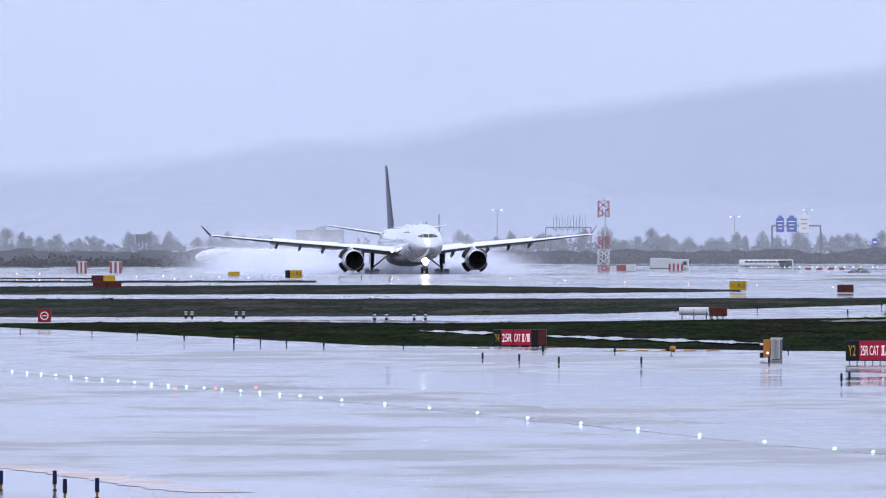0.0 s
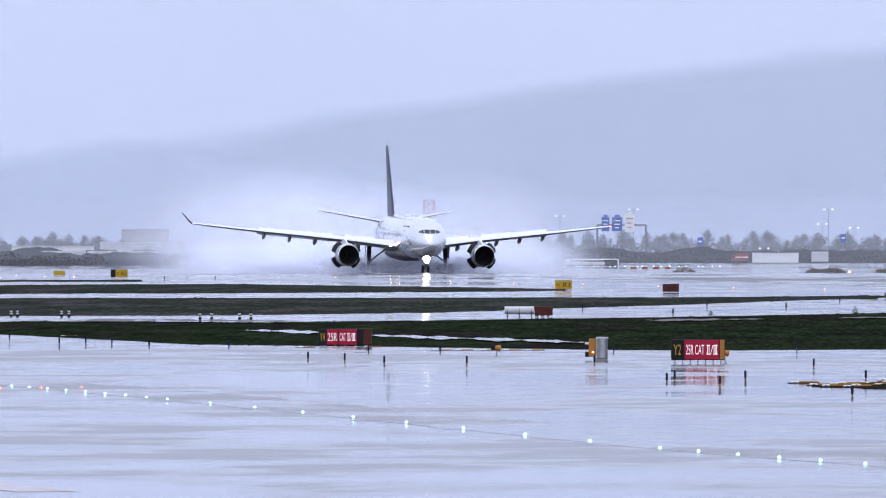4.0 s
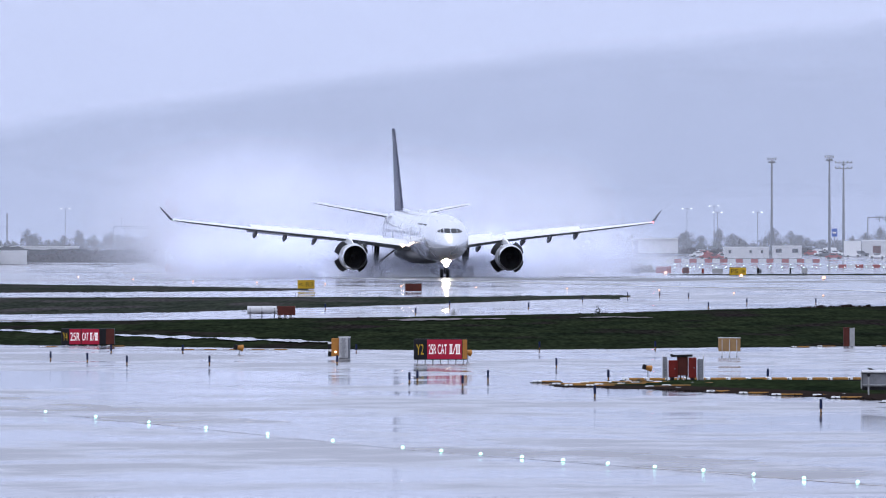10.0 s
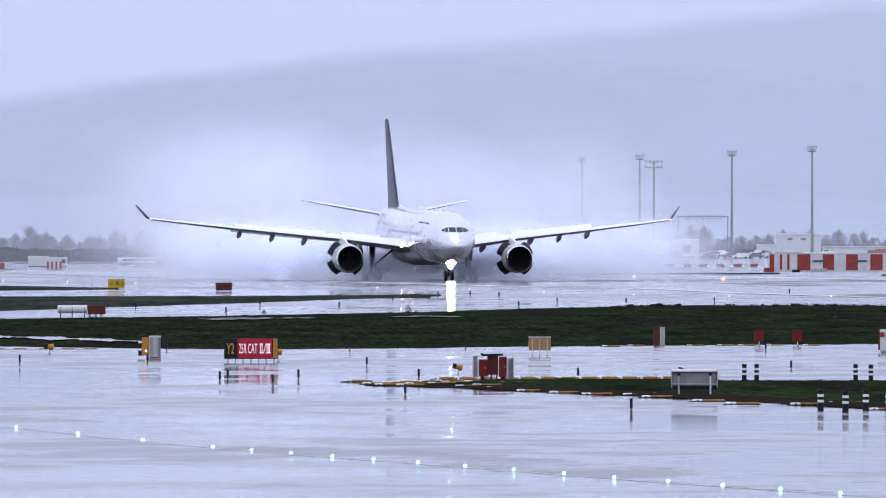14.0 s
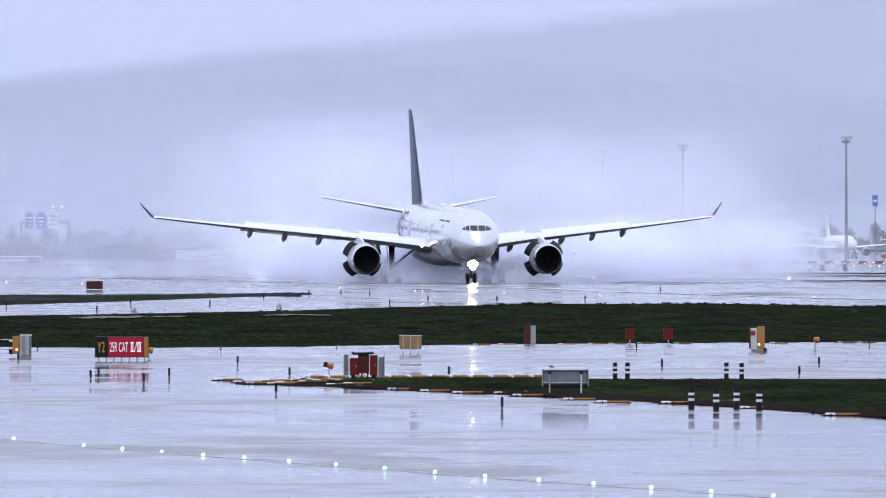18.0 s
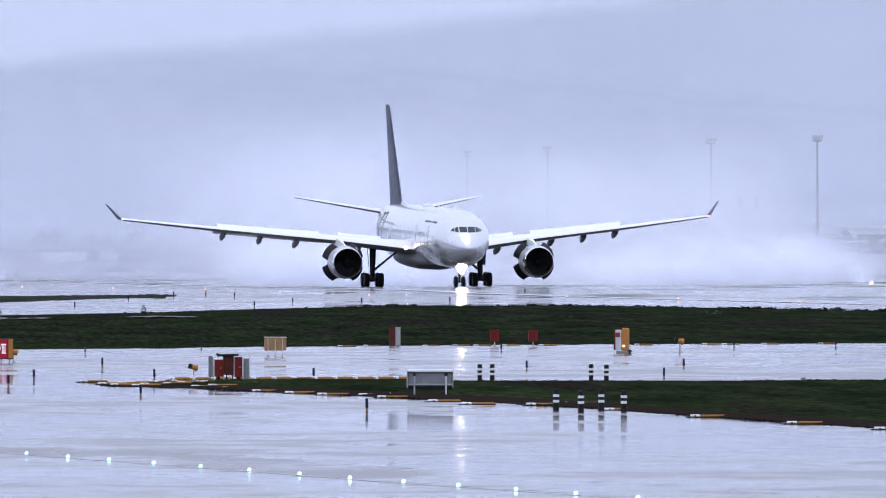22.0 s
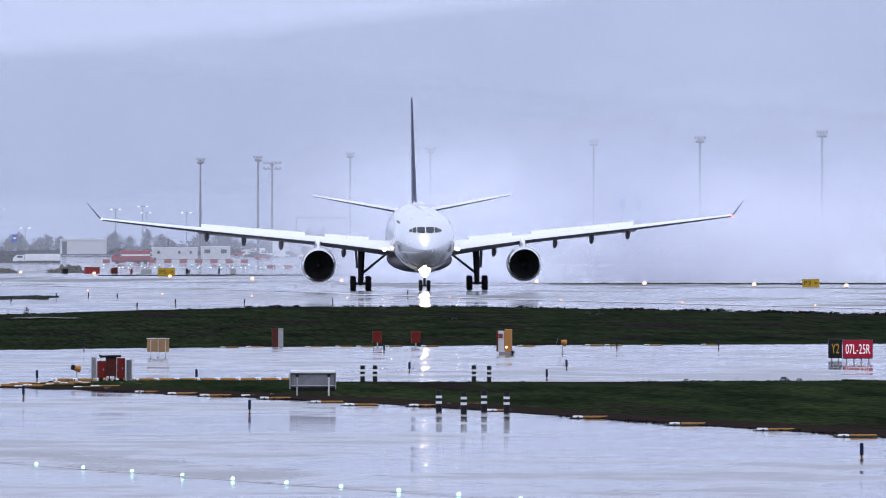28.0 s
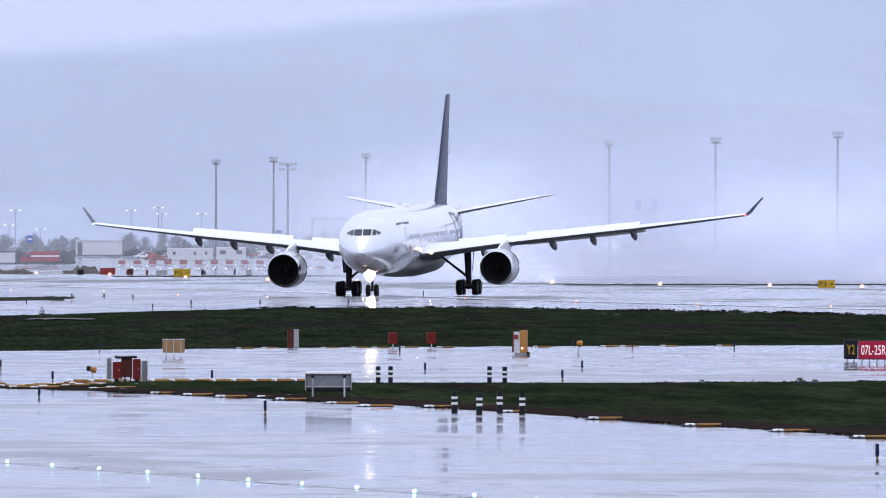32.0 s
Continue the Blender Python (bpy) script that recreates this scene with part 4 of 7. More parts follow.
    part("turnoff_lamp", ball(B(), (-p.x, p.y, p.z), (0.12, 0.14, 0.12), 1), M["lamp_wing"], hull, "lit fuselage lamp")
    return plane, doors


plane, reverser_doors = build_plane()


# ---- signs, lamps and furniture of the near airfield ----
def unit(p):
    """Metres across one bearing unit at a place."""
    return math.hypot(p.x, p.y) / FAR


def fit_words(name, text, w, h, at, material, parent):
    ob = words(name, text, 1.0, (0, 0, 0), 0, material, parent)
    xs, ys = [v.co.x for v in ob.data.vertices], [v.co.y for v in ob.data.vertices]
    cx, cy = (max(xs) + min(xs)) / 2, (max(ys) + min(ys)) / 2
    sx, sy = w / (max(xs) - min(xs)), h / (max(ys) - min(ys))
    ob.data.transform(Matrix.Diagonal((sx, sy, 1, 1)) @ Matrix.Translation((-cx, -cy, 0)))
    ob.matrix_basis = Matrix.Translation(at) @ Euler((radians(90), 0, 0)).to_matrix().to_4x4()
    return ob


def airfield_sign(b, dip, w, h, leg, panels, label, name="airfield_sign", legs=5, deep=0.28, turn=0.0, back="black"):
    """A lit guidance sign on short legs; panels: (from, to, face, text, ink), as shares of its width."""
    p = spot(b, dip)
    k = unit(p)
    w, h, leg = w * k, h * k, leg * k
    s = root(name, p, turn, label, "sign", "airfield guidance signs")
    part("cabinet", box(B(), (0, 0, leg + h / 2), (w, deep, h), 0, 0.02), M[back], s)
    for a0, a1, face, text, ink in panels:
        x0, x1 = -w / 2 + w * a0, -w / 2 + w * a1
        f = part("face", box(B(), ((x0 + x1) / 2, -deep / 2 - 0.012, leg + h / 2), (x1 - x0 - 0.02, 0.03, h * 0.93), 0, 0.006), M[face], s)
        if text.endswith("CAT II/III"):
            # roman numerals with long serifs, beside the letters
            wd, zc, hh = x1 - x0, leg + h / 2, h * 0.47
            share, g = (0.52, 1.0) if text.startswith("25R") else (0.34, 1.45)
            at = lambda c: x0 + wd * (1 - (1 - c) * g)
            fit_words("lettering", text[:-7].strip(), wd * share, hh, (x0 + wd * (0.05 + share / 2), -deep / 2 - 0.034, zc), M["white_lit"], f)
            for c, strokes in ((0.685, (-0.022, 0.022)), (0.885, (-0.036, 0.0, 0.036))):
                bm = B()
                for z in (-1, 1):
                    box(bm, (at(c), -deep / 2 - 0.036, zc + z * hh * 0.45), (wd * g * (0.10 if len(strokes) == 2 else 0.13), 0.012, hh * 0.10))
                for q in strokes:
                    box(bm, (at(c + q), -deep / 2 - 0.036, zc), (wd * g * 0.022, 0.012, hh * 0.92))
                part("numeral", bm, M["white_lit"], f, "white roman numeral")
            part("slash", box(B(), (at(0.785), -deep / 2 - 0.036, zc), (wd * g * 0.018, 0.012, hh * 1.05), 0, 0, 0, 16), M["white_lit"], f)
        elif text:
            fit_words("lettering", text, (x1 - x0) * (0.58 if len(text) == 2 else 0.82), h * 0.50, ((x0 + x1) / 2, -deep / 2 - 0.034, leg + h / 2), M[ink], f)
    for i in range(legs):
        x = -w / 2 + w * (i + 0.5) / legs
        part("leg", rod(B(), (x, 0, 0), (x, 0, leg + 0.02), 0.025, 0.025, 8), M["steel"], s)
        part("foot", box(B(), (x, 0, 0.012), (0.10, deep * 0.8, 0.024)), M["steel"], s)
    return s


def edge_marker(p, h=0.38, r=0.045):
    m = root("edge_marker", p, 0, "slim dark blue taxiway edge marker with yellow foot", "marker", "taxiway edge markers")
    part("post", rod(B(), (0, 0, h * 0.30), (0, 0, h), r, r * 0.92, 10), M["blue"], m)
    part("band", rod(B(), (0, 0, 0.02), (0, 0, h * 0.31), r * 0.55, r * 0.55, 10), M["kerb"], m, "yellow sleeve")
    part("base", rod(B(), (0, 0, 0), (0, 0, 0.02), r * 1.0, r * 0.9, 10), M["black"], m)
    return m


def striped_post(p, h, r):
    m = root("striped_post", p, 0, "upright black and white banded marker post", "post", "banded marker posts")
    z = 0.0
    for i, (f, c) in enumerate(((0.40, "black"), (0.12, "white"), (0.14, "black"), (0.12, "white"), (0.22, "black"))):
        part("band", rod(B(), (0, 0, h * z), (0, 0, h * (z + f)), r, r, 14), M[c], m, "white band" if c == "white" else "black band")
        z += f
    return m


def kerb_block(p, w, turn):
    m = root("lane_block", p, turn, "low yellow lane block with white reflective end", "lane block", "yellow lane blocks")
    h = 0.068
    part("body", box(B(), (w * 0.17, 0, h * 0.55), (w * 0.62, 0.30, h), 0, 0.025), M["kerb"], m)
    part("end_cap", box(B(), (-w * 0.29, 0, h * 0.6), (w * 0.26, 0.31, h * 1.05), 0, 0.025), M["white"], m, "white reflective end")
    part("gap", box(B(), (-w * 0.29, -0.152, h * 0.5), (w * 0.04, 0.02, h * 0.7)), M["black"], m)
    part("base", box(B(), (0, 0, 0.012), (w * 1.04, 0.34, 0.024)), M["black"], m, "thin black base")
    return m


def ground_lamp(p, r, material, h, label, group, name="ground_lamp"):
    m = root(name, p, 0, label, "lamp", group)
    part("lens", ball(B(), (0, 0, h), (r, r, r * 0.9), 1), M[material], m, "", True)
    part("housing", rod(B(), (0, 0, 0), (0, 0, max(0.03, h - r * 0.5)), r * 0.5, r * 0.4, 8), M["gear"], m)
    return m


def scatter(thing, places):
    """The first stands where it was built; the rest are copies of it."""
    for p in places:
        copy_thing(thing, Matrix.Translation(p))


# mandatory signs at the holding points
airfield_sign(920, 615, 94, 29, 2.5, [(0, 0.15, "black", "Y4", "yellow"), (0.15, 0.37, "red_lit", "25R", "white_lit"), (0.38, 0.72, "red_lit", "CAT II/III", "white_lit"), (0.74, 0.84, "black", "", ""), (0.84, 1.0, "rust", "", "")], "red holding sign 25R beside dark panels on wet grass", deep=0.5)
airfield_sign(1544, 647, 95, 37, 8, [(0, 0.235, "black", "Y2", "yellow"), (0.245, 0.90, "red_lit", "25R CAT II/III", "white"), (0.905, 1.0, "orange", "", "")], "red and black holding sign Y2 25R with orange end", legs=7, deep=0.35)
s07 = airfield_sign(3253, 641, 24, 34, 6, [(0, 1, "black", "Y2", "yellow")], "black taxiway sign Y2 on wet apron", legs=2)
airfield_sign(3293, 643, 53, 34, 7, [(0, 1, "red_lit", "07L-25R", "white_lit")], "red runway holding sign 07L-25R", legs=4)
airfield_sign(79, 573, 23, 23, 2.5, [(0, 1, "red", "", "")], "red no-entry sign with white ring", legs=2, deep=0.35, name="no_entry_sign")
p = spot(79, 573)
ne = bpy.data.objects["no_entry_sign"]
k = unit(p)
bm = B()
for r0, r1 in ((5.6 * k, 7.4 * k),):
    vs = [[(rr * math.cos(2 * math.pi * i / 32), yy, 14 * k + rr * math.sin(2 * math.pi * i / 32)) for rr, yy in ((r0, -0.20), (r1, -0.20), (r1, -0.215), (r0, -0.215))] for i in range(33)]
    loft(bm, vs, caps=False)
part("ring", bm, M["white"], ne, "white ring")
part("bar", box(B(), (0, -0.21, 14 * k), (7 * k, 0.02, 1.9 * k)), M["white"], ne, "white bar")
# yellow direction signs by the runway
airfield_sign(1306, 515, 30, 15.5, 1.5, [(0, 1, "yellow", "< R3", "black")], "yellow exit sign R3 with black arrow", legs=3)
airfield_sign(520, 494, 30, 14, 1.5, [(0, 0.28, "black", "", ""), (0.28, 1, "yellow", "< R5", "black")], "yellow exit sign R5 with black end", legs=3)
airfield_sign(2070, 491, 30, 14, 1.5, [(0, 1, "yellow", "P5 >", "black")], "yellow exit sign P5 beyond the runway", legs=3)
airfield_sign(3210, 511, 30, 14, 1.5, [(0, 1, "yellow", "P3 >", "black")], "yellow exit sign P3 beyond the runway", legs=3)
airfield_sign(183, 499, 42, 10.5, 1.0, [(0, 0.5, "rust", "", ""), (0.5, 1, "yellow", "", "")], "brown and yellow airfield sign seen at an angle", legs=3)
airfield_sign(190, 511, 50, 11, 1.0, [(0, 0.48, "rust", "", ""), (0.52, 1, "rust", "", "")], "long brown back of an airfield sign", legs=4)
airfield_sign(1496, 519, 29, 14, 1.0, [(0, 0.33, "rust", "", ""), (0.34, 0.66, "rust", "", ""), (0.67, 1, "rust", "", "")], "brown sign back on thin legs", legs=3)
airfield_sign(414, 490, 20, 8, 1.0, [(0, 1, "yellow", "", "")], "small yellow airfield sign far off", legs=2)


def cylinder_unit():
    """A white drum lying beside a brown cabinet on the grass."""
    p = spot(1245, 564)
    k = unit(p)
    t = root("equipment_drum", p, 0, "white drum tank and brown cabinet on steel legs", "equipment")
    part("drum", rod(B(), (-43 * k, 0, 13 * k), (9 * k, 0, 13 * k), 7 * k, 7 * k, 24), M["white_old"], t, "white metal drum", True)
    for x in (-38, -17, 5):
        part("leg", rod(B(), (x * k, -6 * k, 0), (x * k, -6 * k, 16 * k), 1.0 * k, 1.0 * k, 8), M["trim"], t)
    c = part("cabinet", box(B(), (26 * k, 0, 12 * k), (32 * k, 14 * k, 16 * k), 0, 0.03), M["rust"], t, "brown metal cabinet")
    for x in (14, 24, 34):
        part("foot", box(B(), (x * k, 0, 2 * k), (5 * k, 8 * k, 4 * k)), M["white_old"], t)
        part("rib", box(B(), (x * k, -7.3 * k, 12 * k), (0.7 * k, 0.8 * k, 15 * k)), M["rust"], c)


def grille_box():
    p = spot(1367, 640)
    k = unit(p)
    t = root("vented_cabinet", p, -12, "orange cabinet joined to a pale grey louvred box", "cabinet")
    part("body", box(B(), (-9 * k, 0.1, 23 * k), (14 * k, 0.35, 32 * k), 0, 0.02), M["orange"], t, "orange cabinet half")
    part("lamp", ball(B(), (-8 * k, -0.10, 15 * k), (2 * k, 1.5 * k, 2 * k), 1), M["lamp_warm"], t, "lit indicator")
    g = part("louvre_box", box(B(), (7.5 * k, 0, 22 * k), (17 * k, 0.4, 38 * k), 0, 0.015), M["trim"], t, "grey louvred box")
    for i in range(8):
        part("slat", box(B(), ((0.2 + 2.1 * i) * k, -0.215, 22 * k), (1.0 * k, 0.03, 35 * k)), M["white_old"], g)
    part("top_frame", box(B(), (7.5 * k, -0.01, 40.5 * k), (18 * k, 0.44, 3 * k), 0, 0.01), M["white_old"], t, "pale top frame")
    part("plinth", box(B(), (7 * k, 0, 1.5 * k), (18 * k, 0.45, 3 * k)), M["concrete"], t)
    for z in (8, 21):
        part("bracket", box(B(), (-19.5 * k, 0.1, (z + 3) * k), (7 * k, 0.2, 9 * k), 0, 0.01), M["black"], t)
        part("bracket", box(B(), (-19.5 * k, 0.1, (z + 9.5) * k), (7 * k, 0.2, 3.5 * k), 0, 0.01), M["white"], t)


def red_station():
    p = spot(1973, 680)
    k = unit(p)
    t = root("equipment_station", p, 0, "red cabinets and brown box between grey mesh screens", "equipment")
    for x, w, z0, z1 in ((-17.5, 16, 10, 40), (16.7, 14, 9, 45)):
        c = part("cabinet", box(B(), (x * k, 0, (z0 + z1) / 2 * k), (w * k, 0.42, (z1 - z0) * k), 0, 0.015), M["red_cab"], t, "dark red metal cabinet")
        part("door_seam", box(B(), (x * k + 0.3 * w * k, -0.215, (z0 + z1) / 2 * k), (0.5 * k, 0.012, (z1 - z0) * 0.9 * k)), M["black"], c)
        part("latch", box(B(), (x * k + 0.2 * w * k, -0.225, (z0 + z1) / 2 * k), (1.0 * k, 0.03, 3 * k)), M["steel"], c)
    part("box", box(B(), (-1 * k, 0.10, 30 * k), (19 * k, 0.40, 34 * k), 0, 0.015), M["rust"], t, "brown centre box")
    part("roof", box(B(), (-2 * k, 0.05, 48 * k), (38 * k, 0.5, 4 * k), 0, 0.015, 0, -1.5), M["black"], t, "black roof plate")
    part("roof_end", box(B(), (-20 * k, 0.05, 49.5 * k), (5 * k, 0.4, 3 * k), 0, 0.01), M["black"], t)
    for x, w, z0, z1 in ((-32, 8, 9, 46), (31, 10, 5, 42)):
        sc = part("screen", box(B(), (x * k, 0.10, (z0 + z1) / 2 * k), (w * k, 0.05, (z1 - z0) * k)), M["trim"], t, "grey mesh screen")
        for i in range(5):
            part("wire", box(B(), ((x - w / 2 + w * (i + 0.5) / 5) * k, 0.06, (z0 + z1) / 2 * k), (0.8 * k, 0.02, (z1 - z0) * k)), M["steel"], sc)
        for i in range(8):
            part("wire", box(B(), (x * k, 0.05, (z0 + (z1 - z0) * (i + 0.5) / 8) * k), (w * k, 0.015, 0.6 * k)), M["steel"], sc)
    for x, z0, z1 in ((-36, 8, 47), (-27, 0, 41), (8, 9, 46), (25.5, 3, 40), (36, 2, 49)):
        part("post", rod(B(), (x * k, -0.05, z0 * k if z0 > 3 else 0), (x * k, -0.05, z1 * k), 0.8 * k, 0.8 * k, 8), M["white_old"], t, "pale steel post")
    for x in (-19, 17):
        part("foot", box(B(), (x * k, 0, 5 * k), (7 * k, 0.3, 10 * k), 0, 0.01), M["black"], t)
    for x in (-9, -4, 1, 6):
        part("leg", box(B(), (x * k, 0.05, 7 * k), (2.2 * k, 0.2, 14 * k), 0, 0.005), M["black"] if x in (-4, 6) else M["white_old"], t)
    part("plinth", box(B(), (-1 * k, 0.05, 2 * k), (30 * k, 0.5, 4 * k), 0, 0.01), M["concrete"], t, "pale concrete plinth")


def flood_stand(b, dip, h, material="orange"):
    p = spot(b, dip)
    k = unit(p)
    t = root("spot_lamp", p, 0, "small orange spot lamp on a short pole", "lamp", "small apron spot lamps")
    part("pole", rod(B(), (0, 0, 0), (0, 0, h * 0.6 * k), 1.3 * k, 1.1 * k, 8), M["steel"], t)
    part("head", rod(B(), (-5.5 * k, -0.05, h * 0.82 * k), (5.5 * k, 0.05, h * 0.74 * k), 3.4 * k, 6.0 * k, 12), M[material], t, "orange lamp head", True)
    part("hood", box(B(), (-6.5 * k, -0.02, h * 0.86 * k), (7 * k, 9 * k, 9 * k), 0, 0.01, 0, 12), M["black"], t, "black square hood")
    part("foot", box(B(), (0, 0, 0.02), (6 * k, 0.12, 0.04)), M["steel"], t)


def box_on_legs(b, dip, w, h, leg, material, label, deep=0.35, ribs=3, front=True):
    p = spot(b, dip)
    k = unit(p)
    t = root("junction_box", p, 0, label, "cabinet", "apron junction boxes")
    body = part("body", box(B(), (0, 0, (leg + h / 2) * k), (w * k, deep, h * k), 0, 0.02), M[material], t)
    for i in range(ribs):
        x = (-w / 2 + w * (i + 0.5) / ribs) * k
        part("leg", rod(B(), (x, -deep / 2 - 0.02, 0), (x, -deep / 2 - 0.02, (leg + (h * 0.9 if front else 0.1)) * k), 0.6 * k, 0.6 * k, 8), M["white_old"], t)
        part("foot", rod(B(), (x, -deep / 2 - 0.02, 0), (x, -deep / 2 - 0.02, 1.6 * k), 1.8 * k, 1.2 * k, 8), M["trim"], t)
    part("lid", box(B(), (0, 0, (leg + h + 0.6) * k), (w * 1.04 * k, deep * 1.1, 1.4 * k), 0, 0.01), M["white_old" if material == "tan" else material], t)
    return t


def beam_reflector():
    p = spot(2329, 706)
    k = unit(p)
    t = root("beam_cabinet", p, 0, "silver drum cabinet on two steel legs in grass", "equipment")
    shell = part("shell", box(B(), (0, 0.10, 31 * k), (80 * k, 0.34, 25 * k), 0, 0.05), M["dull_steel"], t, "silver metal shell")
    part("top_strip", box(B(), (0, 0.05, 45 * k), (81 * k, 0.42, 5 * k), 0, 0.02, -8), M["white"], t, "pale sloping top plate")
    part("skirt", box(B(), (0, 0.12, 16 * k), (78 * k, 0.26, 6 * k), 0, 0.01), M["black"], t, "dark lower band")
    part("seam", box(B(), (0, -0.075, 22.5 * k), (79 * k, 0.012, 1.2 * k)), M["white_old"], shell)
    for s in (-1, 1):
        part("end_plate", box(B(), (s * 40.4 * k, 0.08, 31 * k), (1.4 * k, 0.42, 30 * k), 0, 0.01), M["grille"], t)
        part("leg", rod(B(), (s * 28 * k, -0.16, 0), (s * 28 * k, -0.16, 41 * k), 1.6 * k, 1.6 * k, 10), M["grille"] if s < 0 else M["white_old"], t)
        part("clamp", rod(B(), (s * 28 * k, -0.19, 40 * k), (s * 28 * k, -0.12, 40 * k), 3.0 * k, 3.0 * k, 12), M["black"], t)
    part("foot", box(B(), (-28 * k, -0.16, 0.03), (5 * k, 0.14, 0.06), 0, 0.01), M["black"], t)
    # a small bird perched on its edge
    global bird, bird_at
    bird_at = (p.x - 24 * k, p.y - 0.05, p.z + 47.6 * k)
    b = bird = root("bird", bird_at, -20, "small dark bird perched on the silver cabinet", "bird")
    part("body", ball(B(), (0, 0, 2.6 * k), (4.2 * k, 2.0 * k, 2.1 * k), 2), M["black"], b, "dark plumage", True)
    part("head", ball(B(), (-3.4 * k, 0, 4.4 * k), (1.5 * k, 1.3 * k, 1.3 * k), 2), M["black"], b, "", True)
    part("beak", rod(B(), (-4.6 * k, 0, 4.4 * k), (-6.2 * k, 0, 4.2 * k), 0.4 * k, 0.05 * k, 6), M["trim"], b)
    part("tail", box(B(), (5.6 * k, 0, 1.8 * k), (5.0 * k, 1.4 * k, 0.5 * k), 0, 0.002, 0, 12), M["black"], b)
    for s in (-1, 1):
        part("leg", rod(B(), (0.4 * k, s * 0.7 * k, 0), (0, s * 0.6 * k, 1.0 * k), 0.2 * k, 0.2 * k, 5), M["trim"], b)


def advert_pillar():
    p = spot(2669, 628)
    k = unit(p)
    t = root("info_pillar", p, -18, "slanted yellow pillar with a white and red panel", "cabinet")
    part("panel", box(B(), (-6 * k, -0.05, 23 * k), (13 * k, 0.25, 36 * k), 0, 0.015), M["white_old"], t, "white panel")
    part("edge", box(B(), (-12 * k, -0.06, 23 * k), (3 * k, 0.27, 37 * k)), M["rust"], t)
    part("mark", box(B(), (-6 * k, -0.19, 32 * k), (8 * k, 0.02, 8 * k)), M["red_old"], t, "faded red patch")
    part("pillar", box(B(), (6 * k, 0.02, 24 * k), (10 * k, 0.4, 40 * k), 0, 0.03), M["orange"], t, "yellow-orange pillar")
    part("lamp", ball(B(), (5 * k, -0.2, 12 * k), (2 * k, 1.5 * k, 2.2 * k), 1), M["lamp_warm"], t, "lit indicator")
    part("plinth", box(B(), (2 * k, 0, 2 * k), (22 * k, 0.4, 4 * k), 0, 0.01), M["concrete"], t)
    part("lens", rod(B(), (14 * k, -0.1, 3 * k), (14 * k, 0.1, 3 * k), 3 * k, 3 * k, 10), M["black"], t)


cylinder_unit()
grille_box()
red_station()
beam_reflector()
advert_pillar()
flood_stand(1911, 674, 26)
flood_stand(1188, 631, 17)
flood_stand(2771, 627, 25)
flood_stand(1592, 645, 24)
box_on_legs(2055, 634, 39, 23, 10, "tan", "tan slatted cabinet on white legs on the wet taxiway")
box_on_legs(2262, 617, 11, 33, 1, "rust", "brown and grey cabinet at the grass edge", ribs=2, front=False)
box_on_legs(2272, 617, 9, 31, 2, "grille", "narrow grey louvred cabinet at the grass edge", ribs=1, front=False)
box_on_legs(2443, 616, 16, 19, 8, "red_cab", "small red cabinet at the grass edge", ribs=1, front=False)
box_on_legs(2511, 616, 16, 19, 8, "red_cab", "small red cabinet at the grass edge", ribs=1, front=False)

# taxiway edge markers
MARKS = [(97, 868), (2, 868), (115, 884), (172, 882), (36, 585), (163, 591), (243, 597), (326, 604), (414, 613), (461, 612), (507, 613), (573, 618),
         (854, 641), (919, 644), (961, 628), (989, 649), (1088, 628), (1135, 649), (1395, 627), (1361, 648), (1489, 681), (1503, 678), (1583, 687), (1628, 677),
         (1749, 654), (1817, 706), (1841, 676), (2123, 674), (2217, 733), (2743, 674), (2778, 656), (2455, 626), (2867, 619), (3047, 618), (3300, 816),
         (1719, 622), (714, 618), (1924, 621), (2500, 660)]
first = edge_marker(spot(*MARKS[0]))
scatter(first, [spot(*q) for q in MARKS[1:]])
FAR_MARKS = [(1795, 537), (1875, 529), (1932, 529), (1983, 531), (2018, 548), (2086, 541), (2208, 541), (1700, 549), (1560, 546), (1340, 551), (2364, 540), (2497, 524), (690, 497), (640, 496), (600, 497), (1500, 560)]
tall = edge_marker(spot(*FAR_MARKS[0]), 0.45, 0.06)
scatter(tall, [spot(*q) for q in FAR_MARKS[1:]])

# banded posts
near_post = striped_post(spot(2552, 731), 0.60, 0.088)
scatter(near_post, [spot(*q) for q in ((2596, 733.5), (2632, 731), (2672, 733))])
mid_post = striped_post(spot(2417, 680), 0.61, 0.08)
scatter(mid_post, [spot(*q) for q in ((2439, 680), (2614, 680), (2641, 681))])
far_post = striped_post(spot(663, 569), 0.56, 0.09)
scatter(far_post, [spot(*q) for q in ((684, 569), (733, 569), (753, 569), (329, 563.5), (340, 563.5), (418, 563.5), (431, 563.5))])

# yellow lane blocks along the kerbs
BLOCKS = [(2526, 721), (2594, 719), (2665, 730), (2818, 742), (2990, 754), (3146, 764), (3290, 775), (2412, 720), (2261, 708), (2272, 703), (2228, 704), (2155, 703), (2097, 700), (2039, 697), (1983, 692), (1930, 689), (1880, 684), (1840, 685), (1800, 683), (1731, 680), (1960, 687), (2010, 683), (1765, 684), (1815, 681.5), (1855, 681), (1905, 682), (1945, 681), (1787, 686), (1825, 687), (2310, 705), (2352, 715)]
blk = kerb_block(spot(*BLOCKS[0]), 1.05, 3)
for q in BLOCKS[1:]:
    copy_thing(blk, Matrix.Translation(spot(*q)) @ Matrix.Rotation(radians(random.uniform(-6, 8)), 4, "Z"))
thin = kerb_block(spot(2050, 617), 0.9, 0)
thin.scale.z = 0.7
tagged(thin, "low yellow lane block lying along the grass edge", "lane block", "yellow lane blocks")
